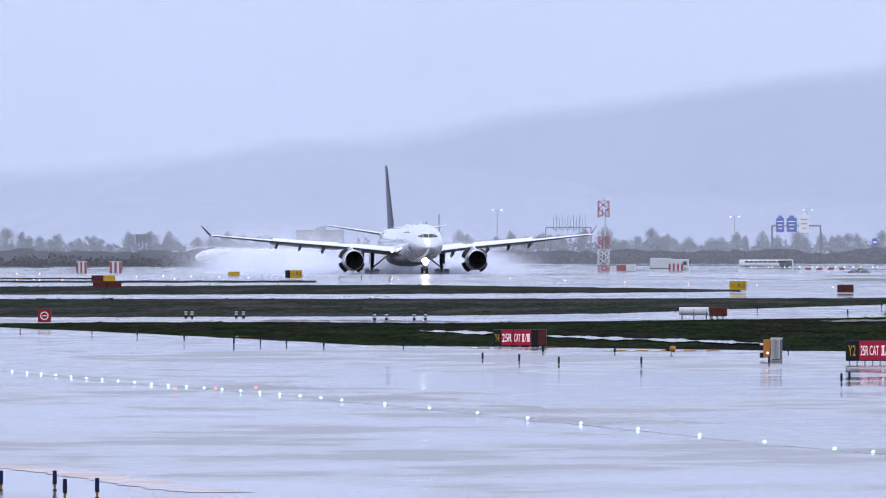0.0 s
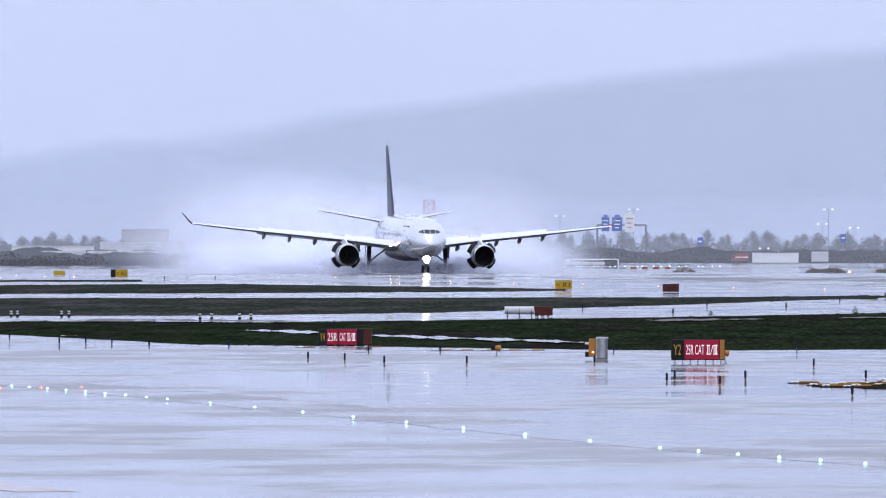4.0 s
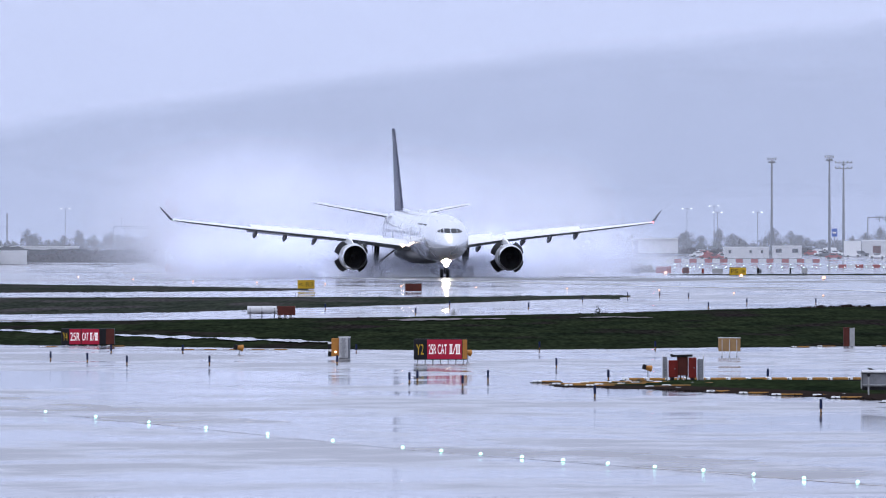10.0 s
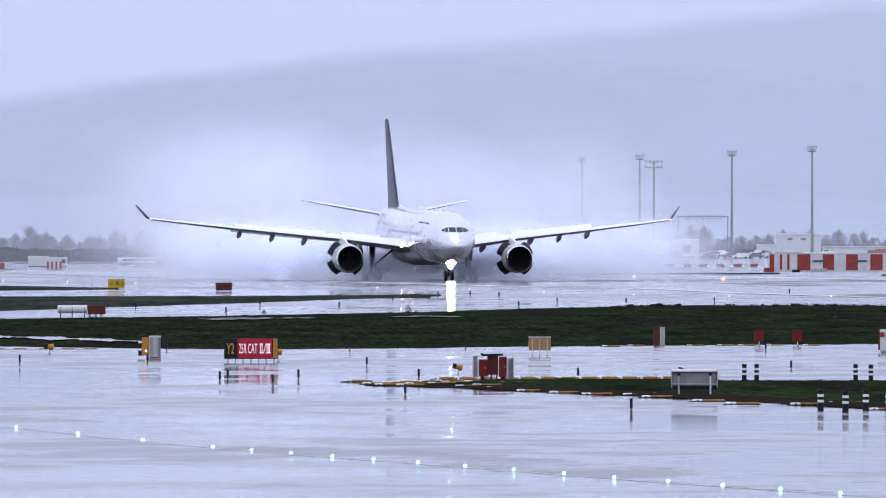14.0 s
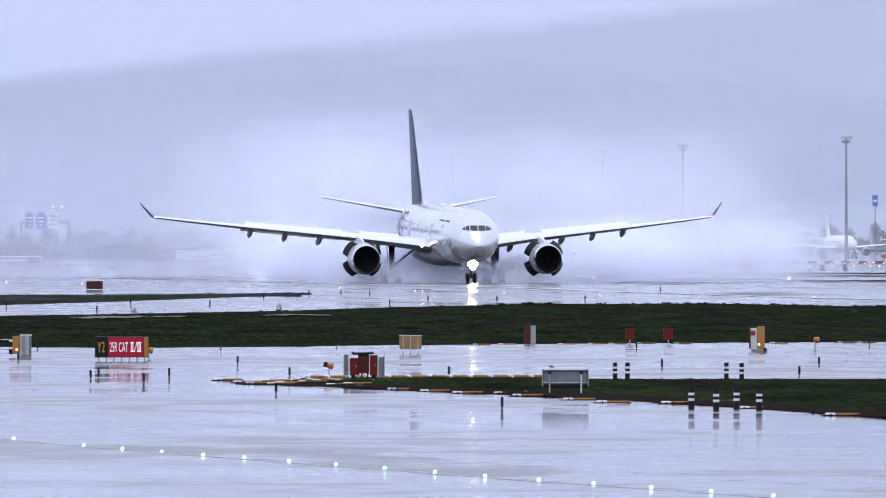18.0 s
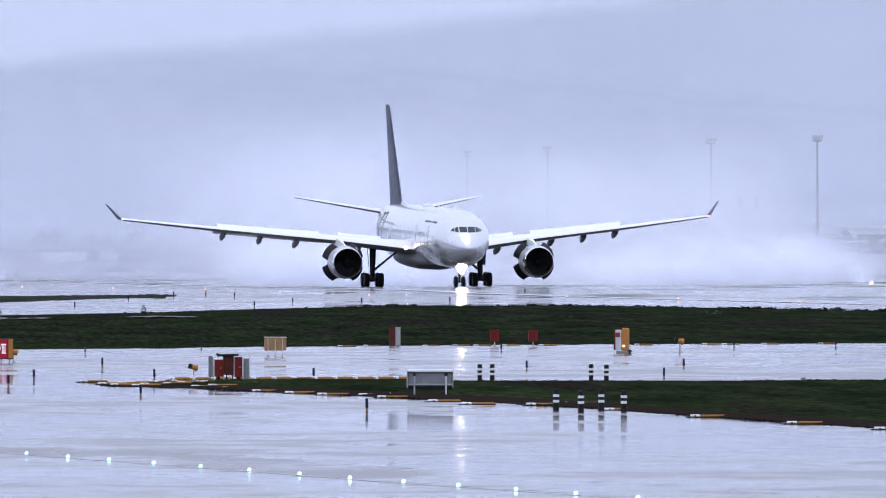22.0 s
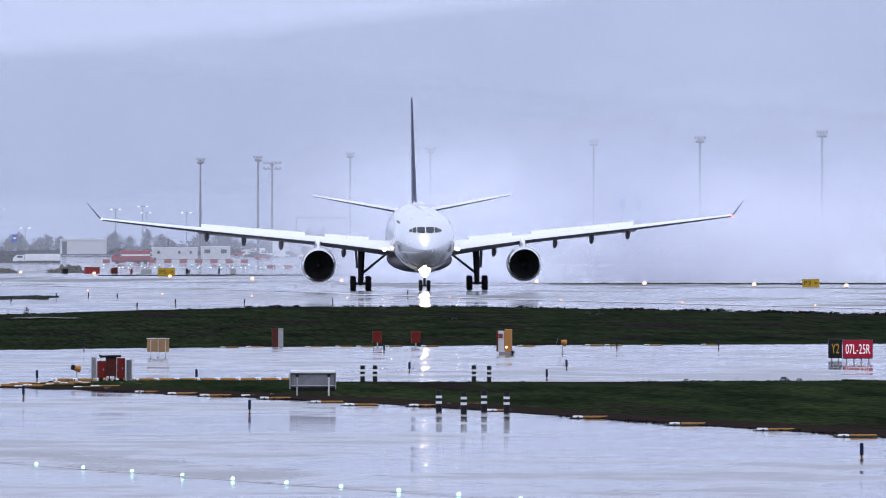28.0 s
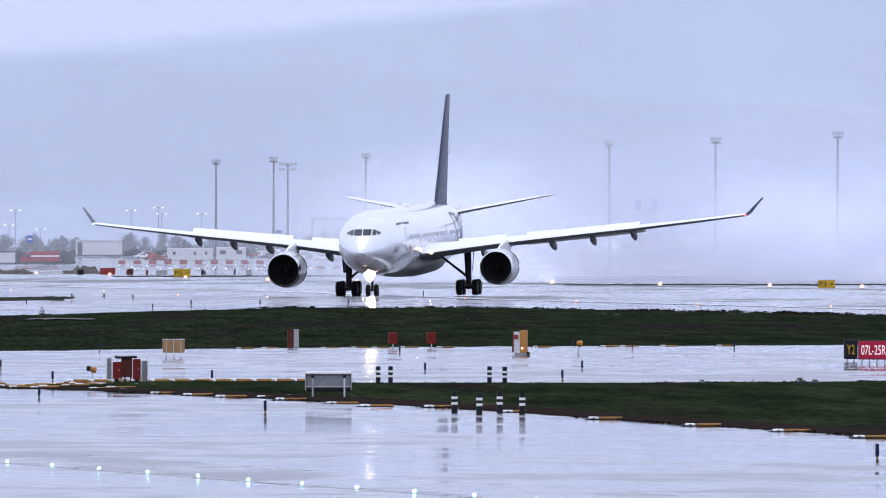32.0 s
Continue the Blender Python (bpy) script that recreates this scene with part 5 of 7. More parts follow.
for q in [(2180, 617), (2225, 616), (2330, 616), (2383, 615.5), (2420, 615.5), (2470, 615), (2535, 615), (2705, 614), (2825, 613), (2860, 613), (2930, 612.5), (3030, 612), (850, 617), (968, 616), (1090, 622), (1130, 622), (1175, 622), (1215, 622), (1255, 622), (145, 580), (290, 589), (430, 597)] + [(1890 + 38 * i, 678.6) for i in range(10)]:
    copy_thing(thin, Matrix.Translation(spot(*q)))
for i in range(12):
    row_block = copy_thing(thin, Matrix.Translation(spot(1884 + 36 * i, 677.4 - 0.12 * i)))
    row_block.scale = (0.95, 1.0, 1.7)

# green centreline lamps along the curved taxi line
LINE = [(-300, 628), (22, 659), (238, 679), (427, 694), (605, 710), (843, 733), (1131, 762), (1481, 797.5), (1762, 819.5), (2009, 838), (2283, 859), (2589, 880), (2950, 906), (3400, 942)]
path = [spot(*q) for q in LINE]


def along(pts, n=24):
    res = []
    for i in range(len(pts) - 1):
        a, b, c, d = pts[max(i - 1, 0)], pts[i], pts[i + 1], pts[min(i + 2, len(pts) - 1)]
        for k in range(n):
            t = k / n
            res.append(0.5 * ((2 * b) + (c - a) * t + (2 * a - 5 * b + 4 * c - d) * t * t + (3 * b - a - 3 * c + d) * t ** 3))
    return res + [pts[-1]]


curve = along(path)


def ribbon(name, pts, w, up, material, label, rag=0.0):
    bm = B()
    prev = None
    for i, p in enumerate(pts):
        d = (pts[min(i + 1, len(pts) - 1)] - pts[max(i - 1, 0)]).normalized()
        n = Vector((d.y, -d.x, 0)) * w / 2
        row = [bm.verts.new((p.x + s * n.x, p.y + s * n.y, lift(p.y) + up)) for s in (-1 + rag * noise.noise((i * 0.31, 3.0, w)), 1 + rag * noise.noise((i * 0.27, 9.0, w)))]
        if prev:
            bm.faces.new((prev[0], row[0], row[1], prev[1]))
        prev = row
    return tagged(new(name, mesh_of(name, bm, material)), label, "marking", kind="structure")


ribbon("pavement", [c + Vector((1.0, 6.0, 0)) for c in curve], 4.0, 0.003, M["worn"], "darker tyre-worn band along the taxi line", 0.5)
ribbon("trim", curve, 0.15, 0.006, M["yellow_line"], "faded yellow taxi line curving over the wet apron")
# lamps close together in the bends, twice as far apart between them
LAMPS = [22, 48, 73, 99, 126, 153, 181, 209, 238, 268, 298, 330, 361, 393, 426, 460, 495, 531, 568, 605, 681, 760, 845, 934, 1028, 1129, 1238, 1353, 1477,
         1545, 1615, 1688, 1761, 1840, 1923, 2009, 2098, 2187, 2282, 2379, 2481, 2587, 2697, 2812, 2930, 3052, 3178]
lamps_at = []
for a, b in zip(curve, curve[1:]):
    u, v = (MID + FAR * math.atan2(c.x, c.y) for c in (a, b))
    lamps_at += [a.lerp(b, (w - u) / (v - u)) for w in LAMPS if u <= w < v]
g_lamp = ground_lamp(lamps_at[0], 0.044, "lamp_green", 0.04, "lit green centreline lamp set in the taxiway", "green centreline lamps", "taxi_lamp")
scatter(g_lamp, lamps_at[1:])
r_lamp = ground_lamp(spot(310, 691.5), 0.055, "lamp_red", 0.05, "lit red stop lamp on the taxiway", "red stop lamps", "stop_lamp")
scatter(r_lamp, [spot(382, 690.5), spot(453, 689.5)])
ribbon("trim", along([spot(*q) for q in ((-60, 824), (30, 827), (120, 836), (230, 851), (330, 866), (400, 872))]), 1.3, 0.006, M["lead_line"], "faded orange lead-in line on the near apron", 0.35)

# runway edge lamps
EDGE = [(903, 494.5), (1000, 498.5), (1106, 502), (1219, 504.5), (1340, 507), (1474, 511), (1607, 513.5), (1768, 515.5), (1931, 518), (2063, 524), (2221, 528), (2390, 531), (2571, 530.5), (2768, 535), (2983, 540), (3218, 545)]
e_lamp = ground_lamp(spot(*EDGE[0]), 0.10, "lamp_edge", 0.13, "lit warm white runway edge lamp on a stub post", "runway edge lamps", "runway_lamp")
scatter(e_lamp, [spot(*q) for q in EDGE[1:]])
EDGE2 = [(1812, 486.5), (1942, 488.5), (2076, 494), (2222, 498), (2380, 502), (2725, 503.5), (2916, 507), (3110, 509), (3273, 511), (30, 486.5), (70, 486.5), (30, 498), (70, 498), (110, 498), (195, 491), (242, 492), (289, 491), (309, 496), (338, 491), (388, 493), (440, 494), (60, 497)]
f_lamp = ground_lamp(spot(*EDGE2[0]), 0.25, "lamp_far", 0.26, "bright warm white lamp along the far runway edge", "runway edge lamps", "runway_lamp")
scatter(f_lamp, [spot(*q) for q in EDGE2[1:9]])
scatter(e_lamp, [spot(*q) for q in EDGE2[9:]])


# low bushes and tufts standing out of the grass
def bush(p, w, h, seed, name="bush", label="small dark evergreen bush on the grass", mats=("twig", "leaf")):
    t = root(name, p, 0, label, "bush", "bushes on the airfield")
    q = random.Random(seed)
    bm = B()
    for i in range(7):
        a = q.uniform(0, 6.28)
        rod(bm, (0, 0, -0.05), (math.cos(a) * w * 0.3, math.sin(a) * w * 0.3, h * q.uniform(0.4, 0.8)), w * 0.025, w * 0.008, 5)
    part("stems", bm, M["bark"], t)
    bm = B()
    for i in range(170):
        a, rr, z = q.uniform(0, 6.28), math.sqrt(q.random()), q.random() ** 1.3
        c = Vector((math.cos(a) * rr * w * 0.5 * (1 - 0.75 * z), math.sin(a) * rr * w * 0.5 * (1 - 0.75 * z), h * z))
        s = w * q.uniform(0.03, 0.075)
        v = [bm.verts.new(c + Vector((q.uniform(-s, s), q.uniform(-s, s), q.uniform(-s, s)))) for _ in range(4)]
        bm.faces.new(v[:3])
        bm.faces.new((v[0], v[2], v[3]))
    part("leaves", bm, M[mats[1]], t)
    return t


for i, (b, dip, w, h) in enumerate(((1822, 560, 17, 17), (1567, 560, 14, 8), (2815, 560, 24, 7), (2580, 569, 20, 6), (2838, 562, 28, 9), (3050, 556, 40, 8), (1822, 562, 26, 7), (1895, 679, 13, 7), (2010, 681, 15, 7), (1243, 612, 8, 7), (2990, 680, 24, 8), (3165, 682, 34, 13), (3190, 680, 26, 9), (3080, 680, 7, 9), (2450, 549, 22, 4), (2560, 548, 18, 4), (2700, 549, 24, 5))):
    p = spot(b, dip)
    k = unit(p)
    bush(p, w * k, h * k, 30 + i)


# puddled strips in the grass island
def pool(pts, w, label, material="apron", up=0.14):
    bm = B()
    prev = None
    b0, b1 = pts[0][0], pts[-1][0]
    n = int((b1 - b0) / 3)
    for i in range(n + 1):
        b = b0 + (b1 - b0) * i / n
        v = between(pts, b) + 0.9 * noise.noise((b * 0.05, w, 2.0))
        ww = w * max(0.12, 0.75 + 1.1 * noise.noise((b * 0.045, w, 7.0)) + 0.4 * noise.noise((b * 0.2, w, 9.0))) * min(1.0, 8 * i / n + 0.1, 8 * (1 - i / n) + 0.1)
        c0, c1 = spot(b, v + ww), spot(b, v - ww)
        row = [bm.verts.new((c.x, c.y, lift(c.y) + up)) for c in (c0, c1)]
        if prev:
            bm.faces.new((prev[0], row[0], row[1], prev[1]))
        prev = row
    tagged(new("water", mesh_of("puddle", bm, M[material], True)), label, "puddle", kind="structure")


pool([(742, 590.5), (800, 592), (880, 595)], 2.4, "shallow bright puddle in the grass")
pool([(965, 599.5), (1080, 604), (1200, 607.5), (1350, 613)], 2.6, "long wet track through the grass island")
pool([(430, 573), (600, 572.5), (720, 574), (850, 575)], 1.8, "pale wet service path across the grass", "path", 0.16)
pool([(1451, 573), (1560, 572), (1660, 570.5)], 1.4, "pale bare strip in the grass", "path", 0.16)
pool([(1790, 569), (1850, 567.5), (1920, 569)], 1.0, "pale bare strip in the grass", "path", 0.16)


# small boxes and a low fence beyond the runway
for b_, w_, h_, mat_, lab_ in ((1891, 10, 8, "black", "small black box beyond the runway"), (1978, 11, 9, "rust", "small brown cabinet beyond the runway"), (2008, 4, 7, "red_cab", "narrow red cabinet beyond the runway"),
                              (2034, 19, 7, "grille", "low grey louvred cabinet beyond the runway"), (2106, 4, 8, "black", "small dark post box beyond the runway"), (2163, 3, 8, "black", "small dark post box beyond the runway"), (2188, 10, 8, "grille", "small grey cabinet beyond the runway")):
    box_on_legs(b_, 487, w_, h_, 1, mat_, lab_, ribs=2, front=False)
p = spot(1838, 486)
k = unit(p)
low_fence = root("low_fence", p, 0, "low row of white pickets beyond the runway", "fence")
for i in range(14):
    part("picket", box(B(), ((-21 + 3.2 * i) * k, 0, 3.2 * k), (1.3 * k, 0.04, 6.4 * k)), M["white_old"], low_fence)
part("rail", box(B(), (0, 0.04, 4.2 * k), (44 * k, 0.04, 0.8 * k)), M["white_old"], low_fence)


# ---- beyond the runway ----
def far_at(b, dip):
    """The far ground point on bearing b at that dip, beyond the runway's crest."""
    lo, hi = 2650.0, 4600.0
    for _ in range(50):
        d = (lo + hi) / 2
        if LEVEL + FAR * (EYE - lift(d)) / d > dip:
            lo = d
        else:
            hi = d
    return out(b, lo)


def height_at(p, v):
    """Height over the ground at p of what is seen at level v."""
    return EYE + (LEVEL - v) * unit(p) - p.z


def block(name, b0, b1, top, dip, label, category, material, deep=6.0, roof=None, windows=(), door=None, group="", turn=0.0):
    """A plain far building or container: walls, roof, windows and a door."""
    p = far_at((b0 + b1) / 2, dip)
    k = unit(p)
    w, h = (b1 - b0) * k, (dip - top) * k
    t = root(name, p, turn, label, category, group)
    wall = part("wall", box(B(), (0, deep / 2, h * 0.47), (w, deep, h * 0.94), 0, 0.03), M[material], t)
    part("roof", box(B(), (0, deep / 2, h * 0.97), (w * 1.02, deep * 1.03, h * 0.06), 0, 0.02), M[roof or "white"], t)
    part("plinth", box(B(), (0, deep / 2, 0.1), (w * 1.005, deep * 1.01, 0.2)), M["trim"], t)
    for x, z, ww, hh in windows:
        f = part("window", box(B(), (x * w, -0.01, z * h), (ww * w, 0.06, hh * h)), M["trim"], wall, "dark framed window")
        part("pane", box(B(), (x * w, -0.045, z * h), (ww * w * 0.86, 0.02, hh * h * 0.84)), M["glass"], f)
    if door:
        x, ww, hh, mm = door
        part("door", box(B(), (x * w, -0.02, hh * h / 2 + 0.1), (ww * w, 0.08, hh * h)), M[mm], wall, "closed door")
    n = max(2, int(w / 1.6))
    for i in range(1, n):
        part("rib", box(B(), (-w / 2 + w * i / n, -0.012, h * 0.47), (0.05, 0.03, h * 0.88)), M[material], wall)
    return t


def striped_block(name, b0, b1, top, dip, n, label, deep=3.0, first="red_old"):
    p = far_at((b0 + b1) / 2, dip)
    k = unit(p)
    w, h = (b1 - b0) * k, (dip - top) * k
    t = root(name, p, 0, label, "obstacle marker", "red and white structures")
    for i in range(n):
        c = first if i % 2 == 0 else ("white_old" if first == "red_old" else "red_old")
        part("panel", box(B(), (-w / 2 + w * (i + 0.5) / n, deep / 2, h / 2 + 0.12), (w / n - 0.015, deep, h - 0.24), 0, 0.02), M[c], t, "red panel" if c == "red_old" else "white panel")
    part("plinth", box(B(), (0, deep / 2, 0.07), (w * 0.99, deep * 0.96, 0.14)), M["concrete"], t)
    part("coping", box(B(), (0, deep / 2, h - 0.06), (w * 1.005, deep * 1.01, 0.10)), M["white_old"], t)
    return t, w, h


def lattice_mast():
    p = far_at(1068, 482)
    k = unit(p)
    t = root("lattice_mast", p, 8, "red and white banded lattice mast with square cages", "mast")
    w = 9.0 * k
    H = 126 * k
    bands = [(0.0, 0.095, "red_old"), (0.10, 0.32, "white_old"), (0.325, 0.50, "red_old"), (0.77, 1.0, "red_old")]
    part("pole", rod(B(), (0.35 * w, 0, 0.5 * H), (0.35 * w, 0, 0.77 * H), 0.16, 0.16, 8), M["white_old"], t, "slim white pole")
    for z0, z1, c in bands:
        bm = B()
        for sx in (-1, 1):
            for sy in (-1, 1):
                rod(bm, (sx * w, sy * w, z0 * H), (sx * w, sy * w, z1 * H), 0.07, 0.07, 6)
        n = max(2, int((z1 - z0) * H / (w * 1.2)))
        for i in range(n):
            a, b_ = z0 * H + (z1 - z0) * H * i / n, z0 * H + (z1 - z0) * H * (i + 1) / n
            for s in (-1, 1):
                rod(bm, (-w, s * w, a), (w, s * w, b_), 0.05, 0.05, 5)
                rod(bm, (w, s * w, a), (-w, s * w, b_), 0.05, 0.05, 5)
                rod(bm, (s * w, -w, a), (s * w, w, b_), 0.05, 0.05, 5)
                rod(bm, (-w, s * w, b_), (w, s * w, b_), 0.05, 0.05, 5)
        part("band", bm, M[c], t, "red lattice band" if c == "red_old" else "white lattice band")
    for z0, z1, c in ((0.01, 0.09, "red_old"), (0.335, 0.49, "red_old"), (0.78, 0.88, "red_old"), (0.14, 0.30, "white_old")):
        bm = B()
        for i in range(4):
            x = -w + 2 * w * i / 3
            box(bm, (x, -w - 0.05, (z0 + z1) / 2 * H), (0.14, 0.04, (z1 - z0) * H))
        part("slats", bm, M[c], t, "slatted cage")
    part("aerial", rod(B(), (0, 0, H), (0, 0, H + 1.0), 0.04, 0.02, 6), M["mast"], t)


def flood_mast(b, d, top, wide=False):
    p = out(b, d)
    H = height_at(p, top)
    t = root("flood_mast", p, 0, "tall grey apron floodlight mast with lamp ring", "light mast", "apron floodlight masts")
    part("pole", rod(B(), (0, 0, 0), (0, 0, H), 0.42, 0.22, 12), M["mast"], t, "tapered steel pole", True)
    part("base_plate", rod(B(), (0, 0, 0), (0, 0, 0.5), 0.9, 0.8, 12), M["concrete"], t)
    span = 4.4 if wide else 2.1
    ring = part("crown", rod(B(), (0, 0, H - 1.0), (0, 0, H - 0.7), 0.6, 1.5 if not wide else 0.6, 14), M["mast"], t)
    if wide:
        for z in (H - 0.4, H - 2.0):
            part("cross_arm", box(B(), (0, 0, z), (span, 0.2, 0.2)), M["mast"], ring)
    n = 5 if wide else 4
    for r_ in range(2):
        for i in range(n):
            x = -span / 2 + span * i / (n - 1)
            z = H - 0.2 - 1.5 * r_ if wide else H + 0.25 - 0.9 * r_
            xx = x if wide else x * (1 - 0.35 * r_)
            lamp = part("floodlight", box(B(), (xx, -0.5, z), (0.46, 0.5, 0.62), 0, 0.05, 25), M["mast"], t)
            part("lens", box(B(), (xx, -0.78, z - 0.14), (0.36, 0.04, 0.44), 0, 0, 25), M["white_old"], lamp)
    return t


for b, d, H, wd in ((2130, 4240, 285, False), (2232, 4150, 281, False), (2257, 4200, 288, True), (2395, 4000, 274, False), (2537, 3846, 266, False), (2826, 3556, 252, False), (3014, 3427, 247, False), (3230, 3275, 237, False)):
    flood_mast(b, d, H, wd)
lattice_mast()


def antenna_row(b0, b1, top, d, n, tall=2.6):
    """A raised steel frame that carries a comb of rods."""
    a, c = out(b0, d), out(b1, d)
    p = (a + c) / 2
    k = unit(p)
    w = (b1 - b0) * k
    z = height_at(p, top)
    t = root("antenna_array", (p.x, p.y, lift(p.y)), 0, "dark steel antenna frame with a comb of rods", "antenna")
    for s in (-1, 1):
        part("post", rod(B(), (s * w / 2, 0, 0), (s * w / 2, 0, z), 0.17, 0.14, 8), M["mast"], t)
    part("beam", box(B(), (0, 0, z), (w, 0.25, 0.24)), M["mast"], t)
    for i in range(n):
        x = -w * 0.33 + w * 0.70 * i / (n - 1)
        part("rod", rod(B(), (x, 0, z - 0.4 - (0.8 if i % 2 else 0)), (x, 0, z + tall + 0.35 * tall * (i % 2)), 0.10, 0.07, 6), M["mast"], t)
    for i in range(5):
        part("cable_tie", box(B(), (-w * 0.30 + w * 0.15 * i, 0, z - 0.6), (w * 0.10, 0.15, 0.15)), M["mast"], t)


antenna_row(2300, 2388, 387, 4150, 12, 0.5)
antenna_row(966, 1046, 403, 4150, 12)


def road_gantry():
    p = out(1409, 4250)
    k = unit(p)
    t = root("road_gantry", p, 0, "motorway sign gantry with blue and white boards", "road sign")
    zt = height_at(p, 400)
    for x in (-43, 43):
        part("post", rod(B(), (x * k, 0, 0), (x * k, 0, zt), 0.30, 0.26, 8), M["mast"], t)
    part("beam", box(B(), (0, 0, zt), (87 * k, 0.4, 0.45)), M["mast"], t)
    for x, w, top, low, c in ((-28.5, 14, 386, 411, "sign_blue"), (-8, 18, 386, 411, "sign_blue"), (14, 17, 381, 412, "white")):
        z0, z1 = height_at(p, low), height_at(p, top)
        bd = part("board", box(B(), (x * k, -0.3, (z0 + z1) / 2), (w * k, 0.12, z1 - z0), 0, 0.05), M[c], t, "white road board" if c == "white" else "blue road board")
        part("tab", box(B(), (x * k, -0.3, z1 + 0.35), (w * 0.5 * k, 0.10, 0.6)), M[c], t)
        for i in range(3):
            part("text_bar", box(B(), (x * k, -0.38, z1 - (z1 - z0) * (0.25 + 0.25 * i)), (w * k * (0.7 - 0.15 * i), 0.03, 0.26)), M["white"] if c != "white" else M["orange"], bd)


road_gantry()
for b, top, low in ((1801, 416, 430), (2241, 407, 421), (2877, 352, 372), (2906, 352, 372), (1548, 422, 436)):
    p = out(b, 4250)
    k = unit(p)
    t = root("road_sign", p, 0, "small blue road sign on a grey pole", "road sign", "blue road signs")
    z0, z1 = height_at(p, low), height_at(p, top)
    part("pole", rod(B(), (0, 0, 0), (0, 0, z1), 0.15, 0.12, 8), M["mast"], t)
    part("board", box(B(), (0, -0.2, (z0 + z1) / 2), (10 * k, 0.1, z1 - z0), 0, 0.04), M["sign_blue"], t, "blue board")
    part("text_bar", box(B(), (0, -0.27, (z0 + z1) / 2), (6 * k, 0.02, (z1 - z0) * 0.2)), M["white"], t)


# long grassy embankment with a road behind the airfield
def bank(name, b0, b1, d, top, label, seed, material="bank"):
    bm = B()
    rows = []
    n = 200
    for i in range(n + 1):
        b = b0 + (b1 - b0) * i / n
        p = out(b, d)
        k = unit(p)
        z = EYE + (LEVEL - top) * k + 1.1 * noise.fractal((b * 0.012, seed, 0), 1.0, 2.0, 4) + 0.5 * noise.noise((b * 0.11, seed, 4))
        dirv = Vector((p.x, p.y, 0)).normalized()
        rows.append([bm.verts.new(q) for q in ((p.x - dirv.x * 16, p.y - dirv.y * 16, p.z - 0.3), (p.x - dirv.x * 7, p.y - dirv.y * 7, p.z + (z - p.z) * 0.6), (p.x, p.y, z), (p.x + dirv.x * 12, p.y + dirv.y * 12, z - 0.2), (p.x + dirv.x * 22, p.y + dirv.y * 22, p.z - 0.3))])
    for a, c in zip(rows, rows[1:]):
        for j in range(4):
            bm.faces.new((a[j], a[j + 1], c[j + 1], c[j]))
    return tagged(new(name, mesh_of(name, bm, M[material], True)), label, "embankment", kind="structure")


bank("ground_bank", 1850, 3800, 4360, 446, "scrubby dark embankment below the road", 1.0)
bank("ground_bank", -400, 760, 3560, 449, "low brown mound at the airfield's edge", 8.0)
bank("ground_bank", -400, 1880, 3720, 444, "low scrub-covered mound at the airfield's edge", 5.0)


# trees: bare poplars and round evergreens, each with trunk, limbs and a ragged crown
def tree(kind, seed, h):
    q = random.Random(seed)
    t = root("tree", (0, 0, -90), 0, "bare winter tree with fine grey twigs" if kind == "bare" else "dark rounded evergreen tree", "tree", "trees along the road")
    bm = B()
    rod(bm, (0, 0, -0.3), (0.1, 0, h * 0.5), h * 0.022, h * 0.014, 7)
    rod(bm, (0.1, 0, h * 0.5), (0, 0.1, h * 0.93), h * 0.014, h * 0.004, 6)
    tips = []
    for i in range(16):
        z = h * q.uniform(0.18, 0.75)
        a = q.uniform(0, 6.28)
        L = h * (q.uniform(0.12, 0.24) if kind == "bare" else q.uniform(0.2, 0.34)) * (1.15 - z / h)
        e = Vector((math.cos(a) * L, math.sin(a) * L, z + L * (1.3 if kind == "bare" else 0.5)))
        rod(bm, (0, 0, z), e, h * 0.008, h * 0.003, 5)
        tips.append((Vector((0, 0, z)), e))
    part("trunk", bm, M["bark"], t, "", True)
    bm = B()
    n = 1500 if kind == "bare" else 1300
    for i in range(n):
        if i % 3:
            a, e = tips[q.randrange(len(tips))]
            c = a.lerp(e, q.uniform(0.3, 1.2)) + Vector((q.gauss(0, 1), q.gauss(0, 1), q.gauss(0, 1.2))) * h * 0.055
        else:
            zz = q.random()
            rr = h * (0.20 if kind == "bare" else 0.30) * math.sin(math.pi * (0.12 + 0.85 * zz)) * math.sqrt(q.random())
            aa = q.uniform(0, 6.28)
            c = Vector((math.cos(aa) * rr, math.sin(aa) * rr, h * (0.2 + 0.8 * zz)))
        if kind == "bare":
            d = Vector((q.uniform(-0.5, 0.5), q.uniform(-0.5, 0.5), q.uniform(0.3, 1.0))).normalized() * h * q.uniform(0.025, 0.06)
            w = Vector((q.uniform(-1, 1), q.uniform(-1, 1), 0)).normalized() * h * 0.008
            bm.faces.new([bm.verts.new(c - w), bm.verts.new(c + w), bm.verts.new(c + d)])
        else:
            s = h * q.uniform(0.014, 0.034)
            v = [bm.verts.new(c + Vector((q.uniform(-s, s), q.uniform(-s, s), q.uniform(-s, s)))) for _ in range(4)]
            bm.faces.new(v[:3])
            bm.faces.new((v[0], v[2], v[3]))
    part("crown", bm, M["twig" if kind == "bare" else "leaf"], t, "bare twigs" if kind == "bare" else "dark leaves")
    return t


